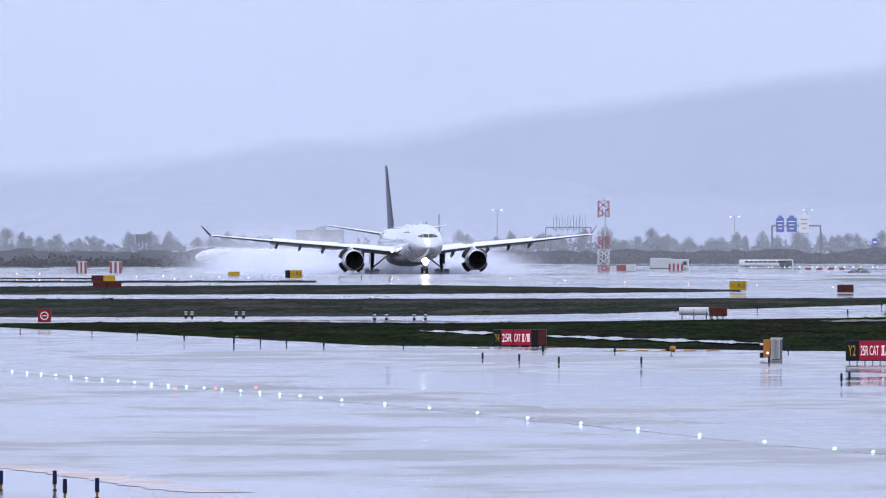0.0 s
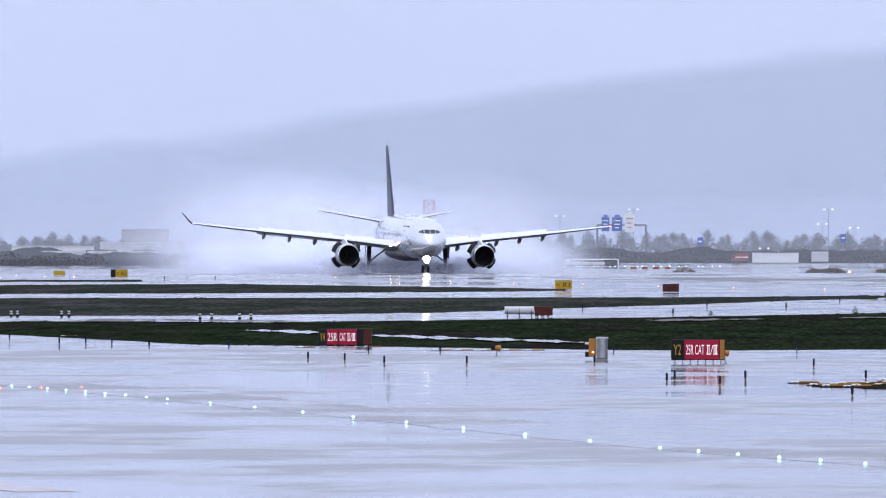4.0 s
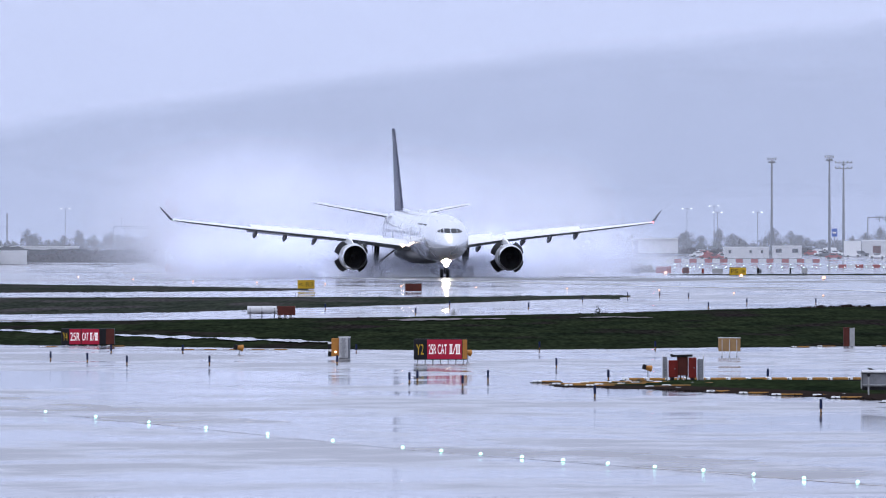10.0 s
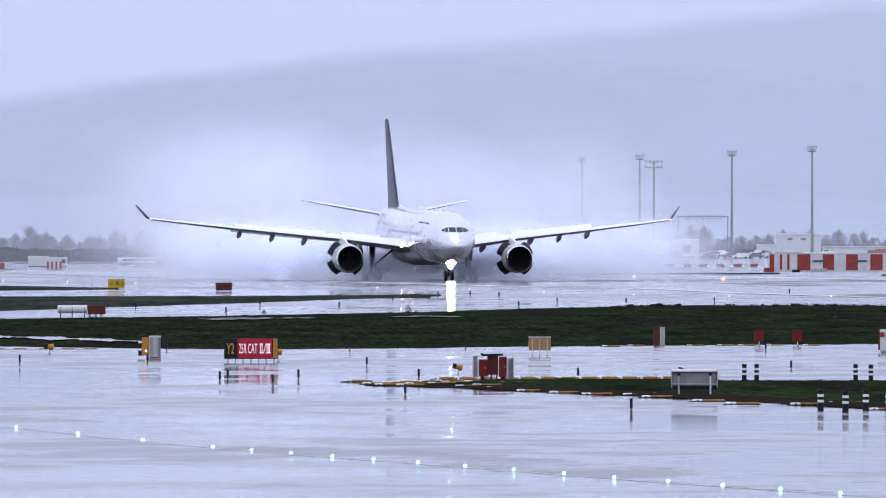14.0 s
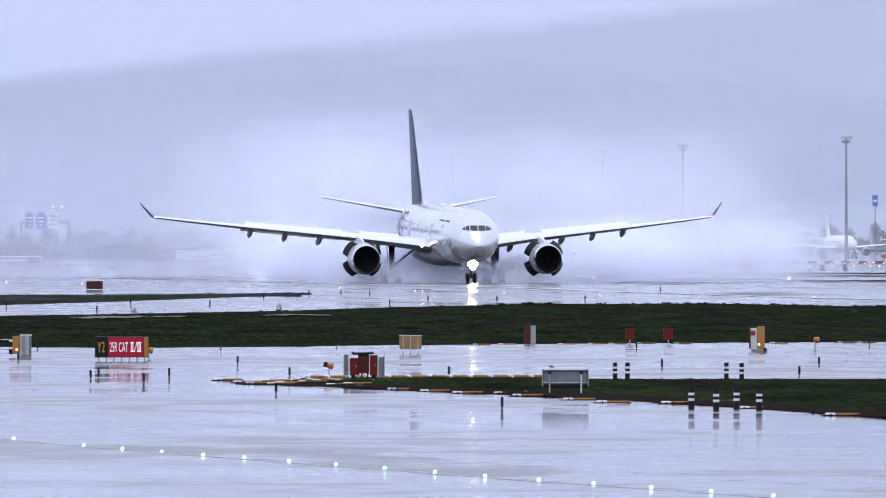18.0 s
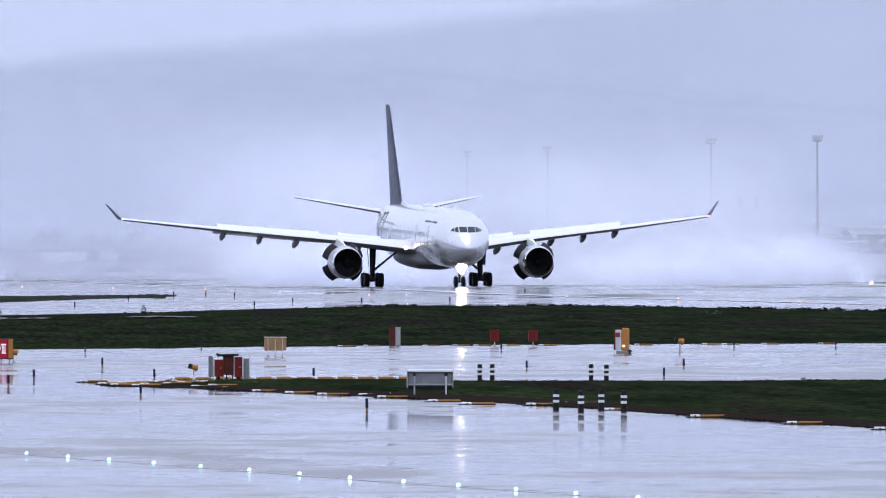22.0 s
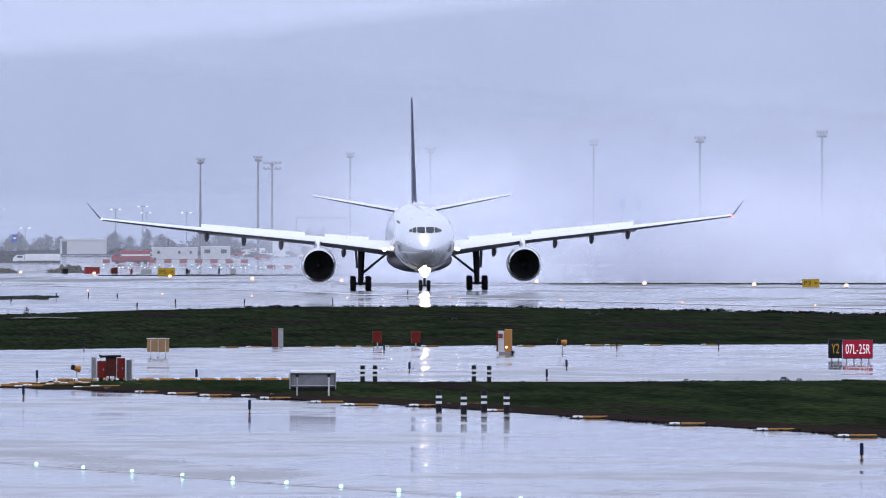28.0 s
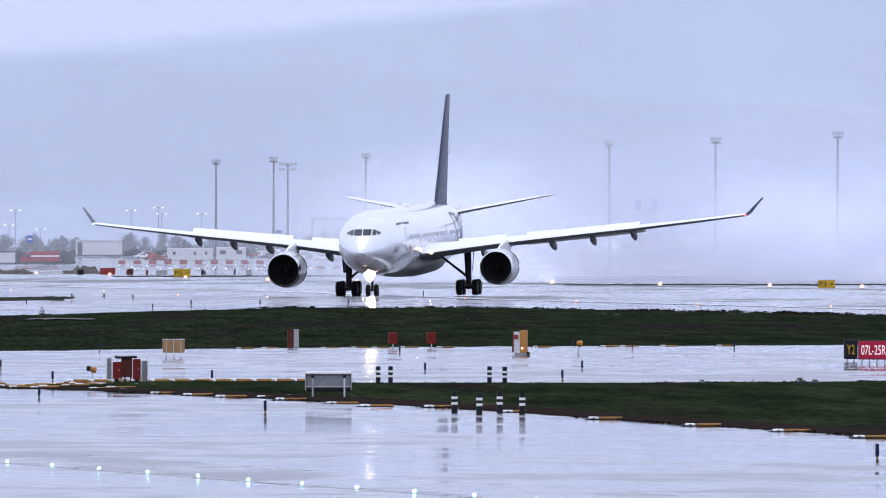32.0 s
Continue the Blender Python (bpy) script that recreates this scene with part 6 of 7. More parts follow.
kinds = [tree("bare", 3, 7.5), tree("bare", 4, 7.5), tree("bare", 9, 7.5), tree("round", 5, 6.0), tree("round", 6, 6.0)]
q = random.Random(21)
spots = []
b = -330.0
while b < 3750:
    spots.append((b + q.uniform(-12, 12), q.uniform(4385, 4500), q.choice((0, 0, 1, 1, 2, 2, 3, 4)), q.uniform(0.55, 1.0)))
    b += q.uniform(7, 22)
used = set()
for b, d, kd, sc in spots:
    if 490 < b < 800 and kd in used:
        continue
    p = out(b, d)
    m = Matrix.Translation((p.x, p.y, lift(p.y))) @ Matrix.Rotation(q.uniform(0, 6.28), 4, "Z")
    src = kinds[kd]
    if kd not in used:
        used.add(kd)
        src.matrix_basis = m
    else:
        c = copy_thing(src, m)
        c.scale = (sc * q.uniform(1.1, 2.3), sc * 1.5, sc * q.uniform(0.75, 1.1))


def thicket(name, b0, b1, d, top, n, label, material, seed, spread=40.0, big=1.0):
    """Far scrub: many small ragged leaf clumps with an uneven top."""
    q = random.Random(seed)
    bm = B()
    for i in range(n):
        b = q.uniform(b0, b1)
        dd = d + q.uniform(-spread, spread)
        p = out(b, dd)
        k = dd / FAR
        crest = height_at(p, top) * max(0.15, 0.70 + 0.75 * noise.noise((b * 0.035, seed, 0)) + 0.5 * noise.noise((b * 0.16, seed, 1))) * min(1.0, 0.1 + (b - b0) / 14, 0.1 + (b1 - b) / 14)
        z = p.z + crest * q.random() ** 0.8
        s = q.uniform(0.18, 0.55) * big
        c = Vector((p.x, p.y, z))
        v = [bm.verts.new(c + Vector((q.uniform(-s, s), q.uniform(-s, s), q.uniform(-s, s)))) for _ in range(4)]
        bm.faces.new(v[:3])
        bm.faces.new((v[0], v[2], v[3]))
    return tagged(new(name, mesh_of(name, bm, M[material])), label, "scrub", kind="stuff")


thicket("scrub", -350, 3750, 4400, 424, 30000, "dense leafless scrub and hedges along the far road", "twig", 31)
thicket("scrub", -350, 3750, 4420, 430, 16000, "dark evergreen hedges along the far road", "leaf", 32)
reed = mat("dry_reeds", (0.14, 0.115, 0.085), 0.9, vary=0.4, scale=1.0)
M["reed"] = reed
M["bank_scrub"] = mat("bank_scrub", (0.060, 0.052, 0.052), 0.9, vary=0.4, scale=0.5, spec=0.0)
thicket("scrub", 800, 1880, 3702, 446, 9000, "brown bramble scrub over the far embankment", "bank_scrub", 51, 5, 0.9)
thicket("scrub", 1850, 2500, 4340, 443, 6000, "brown bramble scrub over the far embankment", "bank_scrub", 52, 8, 0.9)
thicket("scrub", -200, 500, 3540, 448, 4000, "brown bramble scrub over the low mound", "bank_scrub", 53, 5, 0.8)
thicket("reeds", 1735, 1806, 2950, 474, 3000, "dry brown reeds beside the far taxiway", "reed", 33, 12, 0.45)
thicket("reeds", 1856, 1926, 2950, 467, 3500, "dry brown reeds beside the far taxiway", "reed", 34, 12, 0.45)
thicket("reeds", 1500, 1540, 2990, 474, 500, "low dead weeds at the taxiway edge", "reed", 35, 12, 0.4)

# buildings, containers and markers
block("hangar", 1883, 1964, 424, 452, "low white hangar with a pale roof", "building", "white_old", 18, "white", door=(-0.42, 0.10, 0.8, "trim"))
block("site_container", 2044, 2125, 439, 461, "long white site cabin with small windows", "cabin", "white_old", 4, windows=((-0.35, 0.6, 0.06, 0.25), (0.1, 0.6, 0.05, 0.25), (0.35, 0.6, 0.05, 0.25)), group="site cabins")
block("site_container", 2131, 2183, 437, 461, "white site cabin with two dark windows", "cabin", "white_old", 4, windows=((-0.28, 0.62, 0.2, 0.28), (0.28, 0.62, 0.2, 0.28)), group="site cabins")
block("site_container", 2258, 2288, 429, 456, "white flat-roofed windowless site cabin", "cabin", "white", 4, group="site cabins")
block("site_container", 2290, 2337, 427, 456, "white cabin with a dark red door", "cabin", "white_old", 4, door=(0.05, 0.30, 0.62, "rust"), group="site cabins")
block("terminal_shed", 2474, 2553, 417, 452, "pale two-storey service building", "building", "white_old", 14, "white", windows=((-0.2, 0.72, 0.12, 0.08), (0.1, 0.72, 0.12, 0.08)))
block("terminal_shed", 2440, 2476, 436, 452, "low pale annexe of the service building", "building", "white_old", 8)
block("site_container", 1640, 1722, 449, 468, "long white container with dark seams", "cabin", "white", 4, group="site cabins")
block("site_container", 1745, 1775, 447, 466, "small white site cabin behind the taxiway", "cabin", "white_old", 4, group="site cabins")
block("site_container", 1150, 1186, 457, 476, "pale grey flat-roofed site cabin", "cabin", "white_old", 4, group="site cabins")
block("site_container", 1184, 1219, 459, 477, "pale cabin with a dark window", "cabin", "white_old", 4, windows=((0.3, 0.6, 0.2, 0.35),), group="site cabins")
block("warehouse", 330, 470, 437, 452, "long low white warehouse", "building", "white", 20, group="far sheds")
block("warehouse", 560, 640, 436, 452, "pale far shed with a low roof", "building", "white_old", 20, group="far sheds")
block("warehouse", 740, 900, 438, 452, "long pale far shed", "building", "white_old", 20, group="far sheds")
block("warehouse", 2560, 2680, 440, 455, "low pale far shed", "building", "white_old", 20, group="far sheds")
block("warehouse", 3020, 3140, 395, 440, "grey flat-roofed terminal block", "building", "white_old", 20, windows=((-0.25, 0.6, 0.4, 0.2), (0.25, 0.6, 0.4, 0.2)), group="far sheds")
block("red_cabinet", 1925, 1952, 474, 489, "red equipment cabinet beyond the runway", "cabinet", "red_old", 2, "red_old")
block("red_cabinet", 1971, 1984, 478, 487, "small dull red cabinet beyond the runway", "cabinet", "red_old", 2, "red_old")
block("dark_cabinet", 1884, 1896, 477, 486, "small black cabinet among reeds", "cabinet", "black", 1.5, "black")
block("dark_cabinet", 2104, 2112, 479, 490, "small dark grey cabinet", "cabinet", "trim", 1.5, "trim")
block("dark_cabinet", 2820, 2828, 476, 492, "dark upright cabinet on the far verge", "cabinet", "trim", 1.0, "trim")
block("dark_cabinet", 2780, 2788, 478, 492, "dark upright cabinet on the far verge", "cabinet", "trim", 1.0, "trim")
block("dark_cabinet", 2452, 2470, 480, 492, "dull red low cabinet by the striped wall", "cabinet", "red_old", 1.0, "red_old")
block("dark_cabinet", 2502, 2516, 483, 492, "black low cabinet by the striped wall", "cabinet", "black", 1.0, "black")
striped_block("striped_drum", 194, 215, 463, 486, 5, "upright red and white striped marker hut", 2.0)
striped_block("striped_drum", 135, 153, 463, 486, 5, "upright red and white striped marker hut", 2.0)
striped_block("striped_hut", 1183, 1209, 466, 482, 7, "small red and white striped hut", 2.0)
striped_block("striped_hut", 1091, 1125, 468, 482, 2, "low red and white banded hut", 2.0)
def striped_wall():
    """A long white wall with red panels of unequal width, a louvre box and dark slots."""
    p = far_at(2565, 490)
    k = unit(p)
    h = 37 * k
    t = root("striped_wall", p, 0, "large white blast wall with red painted panels", "wall", "red and white structures")
    x = lambda b: (b - 2565) * k
    wall = part("wall", box(B(), (x(2565), 2.0, h / 2), (208 * k, 4.0, h), 0, 0.03), M["white_old"], t, "white wall")
    part("coping", box(B(), (0, 2.0, h + 0.05), (209 * k, 4.1, 0.1)), M["white_old"], t)
    for b0, b1, z0 in ((2462, 2470, 8), (2480, 2484, 9), (2493, 2497, 9), (2511, 2534, 8), (2556, 2576, 8), (2597, 2618, 8), (2640, 2662, 8)):
        part("red_panel", box(B(), (x((b0 + b1) / 2), -0.02, (z0 + 36) / 2 * k), ((b1 - b0) * k, 0.06, (36 - z0) * k), 0, 0.01), M["red_old"], wall, "faded red panel")
    for b0, b1 in ((2538, 2562), (2610, 2634)):
        part("slot", box(B(), (x((b0 + b1) / 2), -0.06, 24 * k), ((b1 - b0) * k, 0.08, 3.6 * k)), M["trim"], wall, "dark slot")
    v = part("vent", box(B(), (x(2550), -0.2, 7 * k), (28 * k, 0.5, 8 * k), 0, 0.03), M["grille"], t, "grey louvred vent")
    for i in range(5):
        part("slat", box(B(), (x(2540 + 5 * i), -0.47, 7 * k), (0.8 * k, 0.04, 7 * k)), M["white_old"], v)


striped_wall()
for b0, n, v0, v1, st in ((1950, 20, 460.5, 467.5, 13.6), (2240, 14, 470.5, 476, 15.0), (2660, 30, 468, 473, 15.0), (1420, 8, 474, 479, 10.0)):
    for i in range(n):
        b = b0 + st * i
        p = far_at(b, v1)
        k = unit(p)
        c = "red_old" if i % 2 else "white_old"
        t = root("barrier_block", p, 0, "red plastic road barrier block" if i % 2 else "white plastic road barrier block", "barrier", "red and white barriers")
        part("body", box(B(), (0, 0, (v1 - v0) * k * 0.56), (st * 0.92 * k, 0.5, (v1 - v0) * k * 0.88), 0, 0.06), M[c], t)
        part("foot", box(B(), (0, 0, 0.06), (st * 0.88 * k, 0.7, 0.12)), M[c], t)


def far_box(name, b0, b1, d, top, low, deep, material, label, category, roof=None):
    """A plain far block between two bearings, from level low up to level top; it reaches down into the bank it stands on."""
    p = out((b0 + b1) / 2, d)
    k = unit(p)
    z0, z1 = height_at(p, low), height_at(p, top)
    t = root(name, (p.x, p.y, p.z), 0, label, category, "buildings behind the mound")
    part("wall", box(B(), (0, deep / 2, z1 / 2), ((b1 - b0) * k, deep, z1), 0, 0.02), M[material], t)
    part("roof", box(B(), (0, deep / 2, z1 + 0.06), ((b1 - b0) * k * 1.01, deep * 1.02, 0.12)), M[roof or material], t)
    n = max(2, int((b1 - b0) / 14))
    for i in range(n):
        part("panel", box(B(), ((-0.5 + (i + 0.5) / n) * (b1 - b0) * k, -0.02, (z0 + z1) / 2), ((b1 - b0) * k / n * 0.9, 0.05, (z1 - z0) * 0.8)), M[material], t)
    return t


def chimney(b, d, top, r):
    p = out(b, d)
    z = height_at(p, top)
    t = root("chimney", (p.x, p.y, p.z), 0, "tall slim grey chimney behind the mound", "chimney", "chimneys")
    part("stack", rod(B(), (0, 0, 0), (0, 0, z), r * 1.15, r * 0.85, 12), M["mast2"], t, "", True)
    part("rim", rod(B(), (0, 0, z - 0.3), (0, 0, z), r, r, 12), M["mast2"], t)
    for f in (0.5, 0.75):
        part("band", rod(B(), (0, 0, z * f), (0, 0, z * f + 0.3), r * 1.15, r * 1.15, 12), M["mast"], t)


far_box("road_barrier_wall", 380, 812, 3566, 446.5, 450, 0.5, "white_old", "long low white parapet along the mound", "wall")
far_box("warehouse", 486, 634, 4330, 431, 445, 18, "white_old", "pale long shed behind the mound", "building", "white")
# the block's light grey stands in for the haze before it
far_box("grey_block", 524, 604, 4420, 408, 440, 20, "grille", "grey hazy office block far behind the sheds", "building")
far_box("dark_block", 624, 635, 4300, 430, 446, 5, "trim", "small dark square plant house", "building")
far_box("dark_block", 760, 767, 4300, 429, 446, 4, "trim", "narrow dark switch house", "building")
chimney(755, 4310, 392, 0.20)
chimney(777, 4450, 380, 0.20)
thicket("hedge", 688, 724, 4290, 431, 2500, "round dark hedge clumps behind the parapet", "leaf", 41, 6, 0.8)
thicket("hedge", 656, 682, 4290, 436, 1200, "low dark hedge behind the parapet", "leaf", 42, 6, 0.7)
for b in (629, 646, 662, 679):
    p = far_at(b, 471)
    k = unit(p)
    t = root("white_marker", p, 0, "white drum marker standing before the mound", "marker", "white drum markers")
    part("drum", rod(B(), (0, 0, 0.1), (0, 0, 8 * k), 3 * k, 2.8 * k, 12), M["white"], t, "", True)
    part("base", rod(B(), (0, 0, 0), (0, 0, 0.1), 3.4 * k, 3.2 * k, 12), M["black"], t)
# the old water tower
p = out(252, 4200)
k = unit(p)
t = root("water_tower", p, 0, "dark concrete water tower on legs", "tower")
zt = height_at(p, 415)
part("tank", rod(B(), (0, 0, zt - 2.0), (0, 0, zt), 1.8, 2.0, 16), M["mast"], t, "round tank")
for x in (-1.4, -0.5, 0.5, 1.4):
    part("leg", rod(B(), (x, 0, 0), (x, 0, zt - 1.9), 0.22, 0.2, 8), M["mast"], t)

# pale taxi lamps in far rows
w_lamp = ground_lamp(far_at(1330, 477.5), 0.14, "lamp_blue", 0.5, "tiny pale lit taxi lamp far off", "far taxi lamps", "taxi_lamp")
q = random.Random(8)
far_lamps = [(1340 + 15.5 * i, 477) for i in range(18)] + [(1960 + 17 * i, 474 + 3 * (i % 3) * 0.8) for i in range(26)] + [(1960 + 23 * i, 479.5) for i in range(22)] + [(2620 + 16 * i, 475 + 1.5 * (i % 2)) for i in range(36)] + [(2740 + 21 * i, 482) for i in range(20)]
scatter(w_lamp, [far_at(b + q.uniform(-5, 5), v) for b, v in far_lamps])
# street lamps lit on the road behind
s_lamp = None
for b, v, up in ((1661, 441, 0), (1764, 398, 0), (1775, 372, 0), (2034, 378, 0), (1980, 372, 0), (2028, 367, 0), (1820, 405, 0), (2105, 378, 0), (1300, 384, 0), (1430, 372, 0), (880, 372, 0), (3040, 478, 0)):
    p = out(b, 4378)
    z = height_at(p, v)
    t = root("street_lamp", p, 0, "slender double-headed street lamp on the far road", "street lamp", "street lamps")
    part("pole", rod(B(), (0, 0, 0), (0, 0, max(1.0, z - 0.1)), 0.11, 0.08, 6), M["mast"], t)
    part("arm", box(B(), (0, 0, max(1.1, z)), (2.6, 0.12, 0.12)), M["mast"], t)
    for x in (-1.2, 1.2):
        part("head", ball(B(), (x, -0.1, max(1.1, z)), (0.42, 0.3, 0.16), 1), M["lamp_street"], t, "lit lamp head")
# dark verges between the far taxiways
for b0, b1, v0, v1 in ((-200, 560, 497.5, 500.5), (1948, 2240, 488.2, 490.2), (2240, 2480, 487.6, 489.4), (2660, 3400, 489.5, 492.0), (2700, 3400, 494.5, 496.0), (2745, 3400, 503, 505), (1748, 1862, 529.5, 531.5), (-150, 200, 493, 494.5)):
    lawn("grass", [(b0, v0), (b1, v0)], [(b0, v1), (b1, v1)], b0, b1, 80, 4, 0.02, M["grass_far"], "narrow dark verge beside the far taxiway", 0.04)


# vehicles
def truck(b, dip, w, h, label, body, cab, name="truck", turn=0.0, category="truck"):
    p = far_at(b, dip)
    k = unit(p)
    w, h = w * k, h * k
    t = root(name, p, turn, label, category, "service vehicles")
    part("body", box(B(), (w * 0.12, 0, h * 0.60), (w * 0.72, 2.3, h * 0.72), 0, 0.12), M[body], t)
    c = part("cab", loft(B(), [[(-w * 0.48, y, h * 0.2), (-w * 0.25, y, h * 0.2), (-w * 0.25, y, h * 0.88), (-w * 0.40, y, h * 0.86), (-w * 0.48, y, h * 0.5)] for y in (-1.1, 1.1)]), M[cab], t, "driver's cab")
    part("window", box(B(), (-w * 0.34, -1.12, h * 0.66), (w * 0.12, 0.04, h * 0.22)), M["glass"], c)
    part("chassis", box(B(), (0, 0, h * 0.2), (w * 0.94, 1.8, h * 0.08)), M["black"], t)
    part("stripe", box(B(), (w * 0.12, -1.17, h * 0.62), (w * 0.70, 0.03, h * 0.10)), M["white"], t)
    for x in (-0.34, 0.18, 0.36):
        wh = part("wheel", rod(B(), (x * w, -1.15, h * 0.14), (x * w, -0.85, h * 0.14), h * 0.14, h * 0.14, 14), M["tyre"], t)
        part("hub", rod(B(), (x * w, -1.17, h * 0.14), (x * w, -1.14, h * 0.14), h * 0.06, h * 0.06, 8), M["gear"], wh)
    return t


fire_truck = truck(1812, 470, 72, 26, "red airport fire truck with white stripe", "red", "red", "fire_truck")
truck(1618, 468, 32, 18, "dull red service truck", "red_old", "red_old", "service_truck")
truck(2232, 452, 26, 12, "white delivery van on the apron", "white", "white", "van", category="van")
truck(2210, 454, 20, 11, "white panel van parked by cabins", "white_old", "white", "van", category="van")
tank_lorry = truck(2000, 468, 88, 17, "white tank lorry driving along the far road", "white", "white", "lorry")
truck(2360, 461, 30, 12, "dark red and grey apron tractor", "rust", "white_old", "tractor", category="tractor")
truck(2420, 461, 26, 10, "white apron tractor with red cab", "white_old", "red_old", "tractor", category="tractor")


def coach():
    p = far_at(1356, 474)
    k = unit(p)
    t = root("airport_coach", p, 0, "long white airport coach with dark windows", "coach")
    w, h = 96 * k, 15 * k
    part("body", box(B(), (0, 0, h * 0.58), (w, 2.6, h * 0.74), 0, 0.25), M["white"], t, "white coach body", True)
    for i in range(9):
        part("window", box(B(), (-w * 0.36 + w * 0.085 * i, -1.31, h * 0.70), (w * 0.07, 0.04, h * 0.22)), M["glass"], t)
    part("rear", box(B(), (w * 0.36, -0.02, h * 0.56), (w * 0.24, 2.62, h * 0.62), 0, 0.1), M["trim"], t, "dark rear section")
    part("skirt", box(B(), (0, 0, h * 0.2), (w * 0.96, 2.4, h * 0.14)), M["trim"], t)
    for x in (-0.36, 0.3, 0.38):
        part("wheel", rod(B(), (x * w, -1.32, h * 0.14), (x * w, -1.0, h * 0.14), h * 0.14, h * 0.14, 14), M["tyre"], t)


coach()


def car(name, label, body):
    t = root(name, (0, 0, -60), 0, label, "car", "parked cars")
    part("body", loft(B(), [[(x, y, z) for x, z in ((-2.1, 0.35), (2.1, 0.35), (2.1, 0.85), (1.2, 0.95), (-1.1, 0.98), (-2.1, 0.8))] for y in (-0.85, 0.85)]), M[body], t, "", True)
    c = part("cabin", loft(B(), [[(x, y, z) for x, z in ((-1.3, 0.95), (1.2, 0.93), (0.8, 1.42), (-0.8, 1.45))] for y in (-0.72, 0.72)]), M[body], t)
    part("window", box(B(), (-0.05, -0.74, 1.18), (1.5, 0.04, 0.34)), M["glass"], c)
    for x in (-1.3, 1.3):
        for y in (-0.8, 0.8):
            part("wheel", rod(B(), (x, y - 0.1, 0.32), (x, y + 0.1, 0.32), 0.32, 0.32, 12), M["tyre"], t)
    return t


cars = [car("parked_car", "small white car parked in a row", "white"), car("parked_car", "small dark grey car parked in a row", "trim"), car("parked_car", "small red car parked in a row", "red_old"), car("parked_car", "small pale grey car parked in a row", "white_old")]
q = random.Random(77)
seen = set()
for i in range(64):
    b, v = (q.uniform(1970, 2480), q.uniform(453.5, 462)) if i < 44 else (q.uniform(280, 640), q.uniform(452, 456)) if i < 50 else (q.uniform(2560, 3100), q.uniform(455, 466))
    n = q.choice((0, 0, 1, 1, 2, 3))
    m = Matrix.Translation(far_at(b, v)) @ Matrix.Rotation(q.choice((0.0, 3.14, 0.3, -0.4)), 4, "Z")
    if n in seen:
        copy_thing(cars[n], m)
    else:
        seen.add(n)
        cars[n].matrix_basis = m


# smaller airliners on the far apron
def small_airliner(label, tail="white", body="white"):
    a = root("parked_airliner", (0, 0, 0), 0, label, "airliner", "airliners on the far apron")
    prof = [(0, 0.05, 3.2), (0.5, 0.75, 3.3), (1.6, 1.35, 3.5), (3.2, 1.75, 3.68), (5.5, 1.97, 3.75), (26, 1.97, 3.75), (30, 1.6, 4.05), (34, 0.85, 4.55), (37, 0.2, 4.9)]
    hull = part("fuselage", loft(B(), [ring_at(y - 17, 0, z, r_, r_, 24) for y, r_, z in prof]), M[body], a, "white fuselage", True)
    part("cockpit_window", box(B(), (0, -15.05, 4.55), (2.1, 0.5, 0.42), 0, 0.05, -38), M["glass"], hull)
    for s in (-1, 1):
        for i in range(20):
            part("cabin_window", box(B(), (s * 1.965, -10.5 + 1.05 * i, 4.15), (0.03, 0.26, 0.36)), M["cabin_glass"], hull)
        wg = part("wing", loft(B(), [foil((le - 17, z), (te - 17, z - 0.05), s * x, th, 6) for x, le, te, z, th in ((1.2, 11.5, 19.0, 2.6, 0.9), (6.2, 14.4, 19.2, 3.05, 0.55), (16.6, 20.6, 22.3, 4.0, 0.2))]), M["wing"], a, "white wing", True)
        part("wing_fence", box(B(), (s * 16.65, 4.6, 4.15), (0.08, 1.6, 1.1)), M[tail], wg)
        e = part("engine", lathe(B(), [(0, 0.86), (0.12, 0.98), (1.2, 1.06), (2.6, 0.98), (3.8, 0.66)], (s * 5.75, -5.6, 1.75), 20), M["nacelle"], a, "engine nacelle", True)
        part("intake", lathe(B(), [(0.05, 0.85), (0.6, 0.82), (0.7, 0.05)], (s * 5.75, -5.6, 1.75), 20), M["dark"], e, "", True)
        part("pylon", box(B(), (s * 5.75, -2.8, 2.72), (0.3, 3.6, 0.5)), M["wing"], a)
        part("tailplane", loft(B(), [foil((le - 17, z), (te - 17, z), s * x, th, 5) for x, le, te, z, th in ((0.6, 31.5, 35.0, 4.8, 0.35), (6.2, 34.6, 36.4, 5.4, 0.14))]), M["wing"], a, "", True)
        lg = part("main_gear", rod(B(), (s * 3.8, 0.7, 0.5), (s * 3.8, 0.7, 2.6), 0.14, 0.16, 8), M["gear"], a)
        for dx in (-0.45, 0.45):
            part("wheel", rod(B(), (s * 3.8 + dx - 0.17, 0.7, 0.57), (s * 3.8 + dx + 0.17, 0.7, 0.57), 0.57, 0.57, 16), M["tyre"], lg)
    secs = [[(q_[2] * 0.6, q_[1], z) for q_ in foil((le - 17, 0), (te - 17, 0), 0, th, 6)] for z, le, te, th in ((5.2, 28.2, 35.0, 0.6), (6.4, 30.0, 35.3, 0.5), (11.6, 34.4, 37.0, 0.25))]
    part("fin", loft(B(), secs), M[tail], a, "tail fin", True)
    ng = part("nose_gear", rod(B(), (0, -12.0, 0.4), (0, -12.0, 2.2), 0.1, 0.12, 8), M["gear"], a)
    for dx in (-0.25, 0.25):
        part("wheel", rod(B(), (dx - 0.1, -12.0, 0.38), (dx + 0.1, -12.0, 0.38), 0.38, 0.38, 14), M["tyre"], ng)
    return a


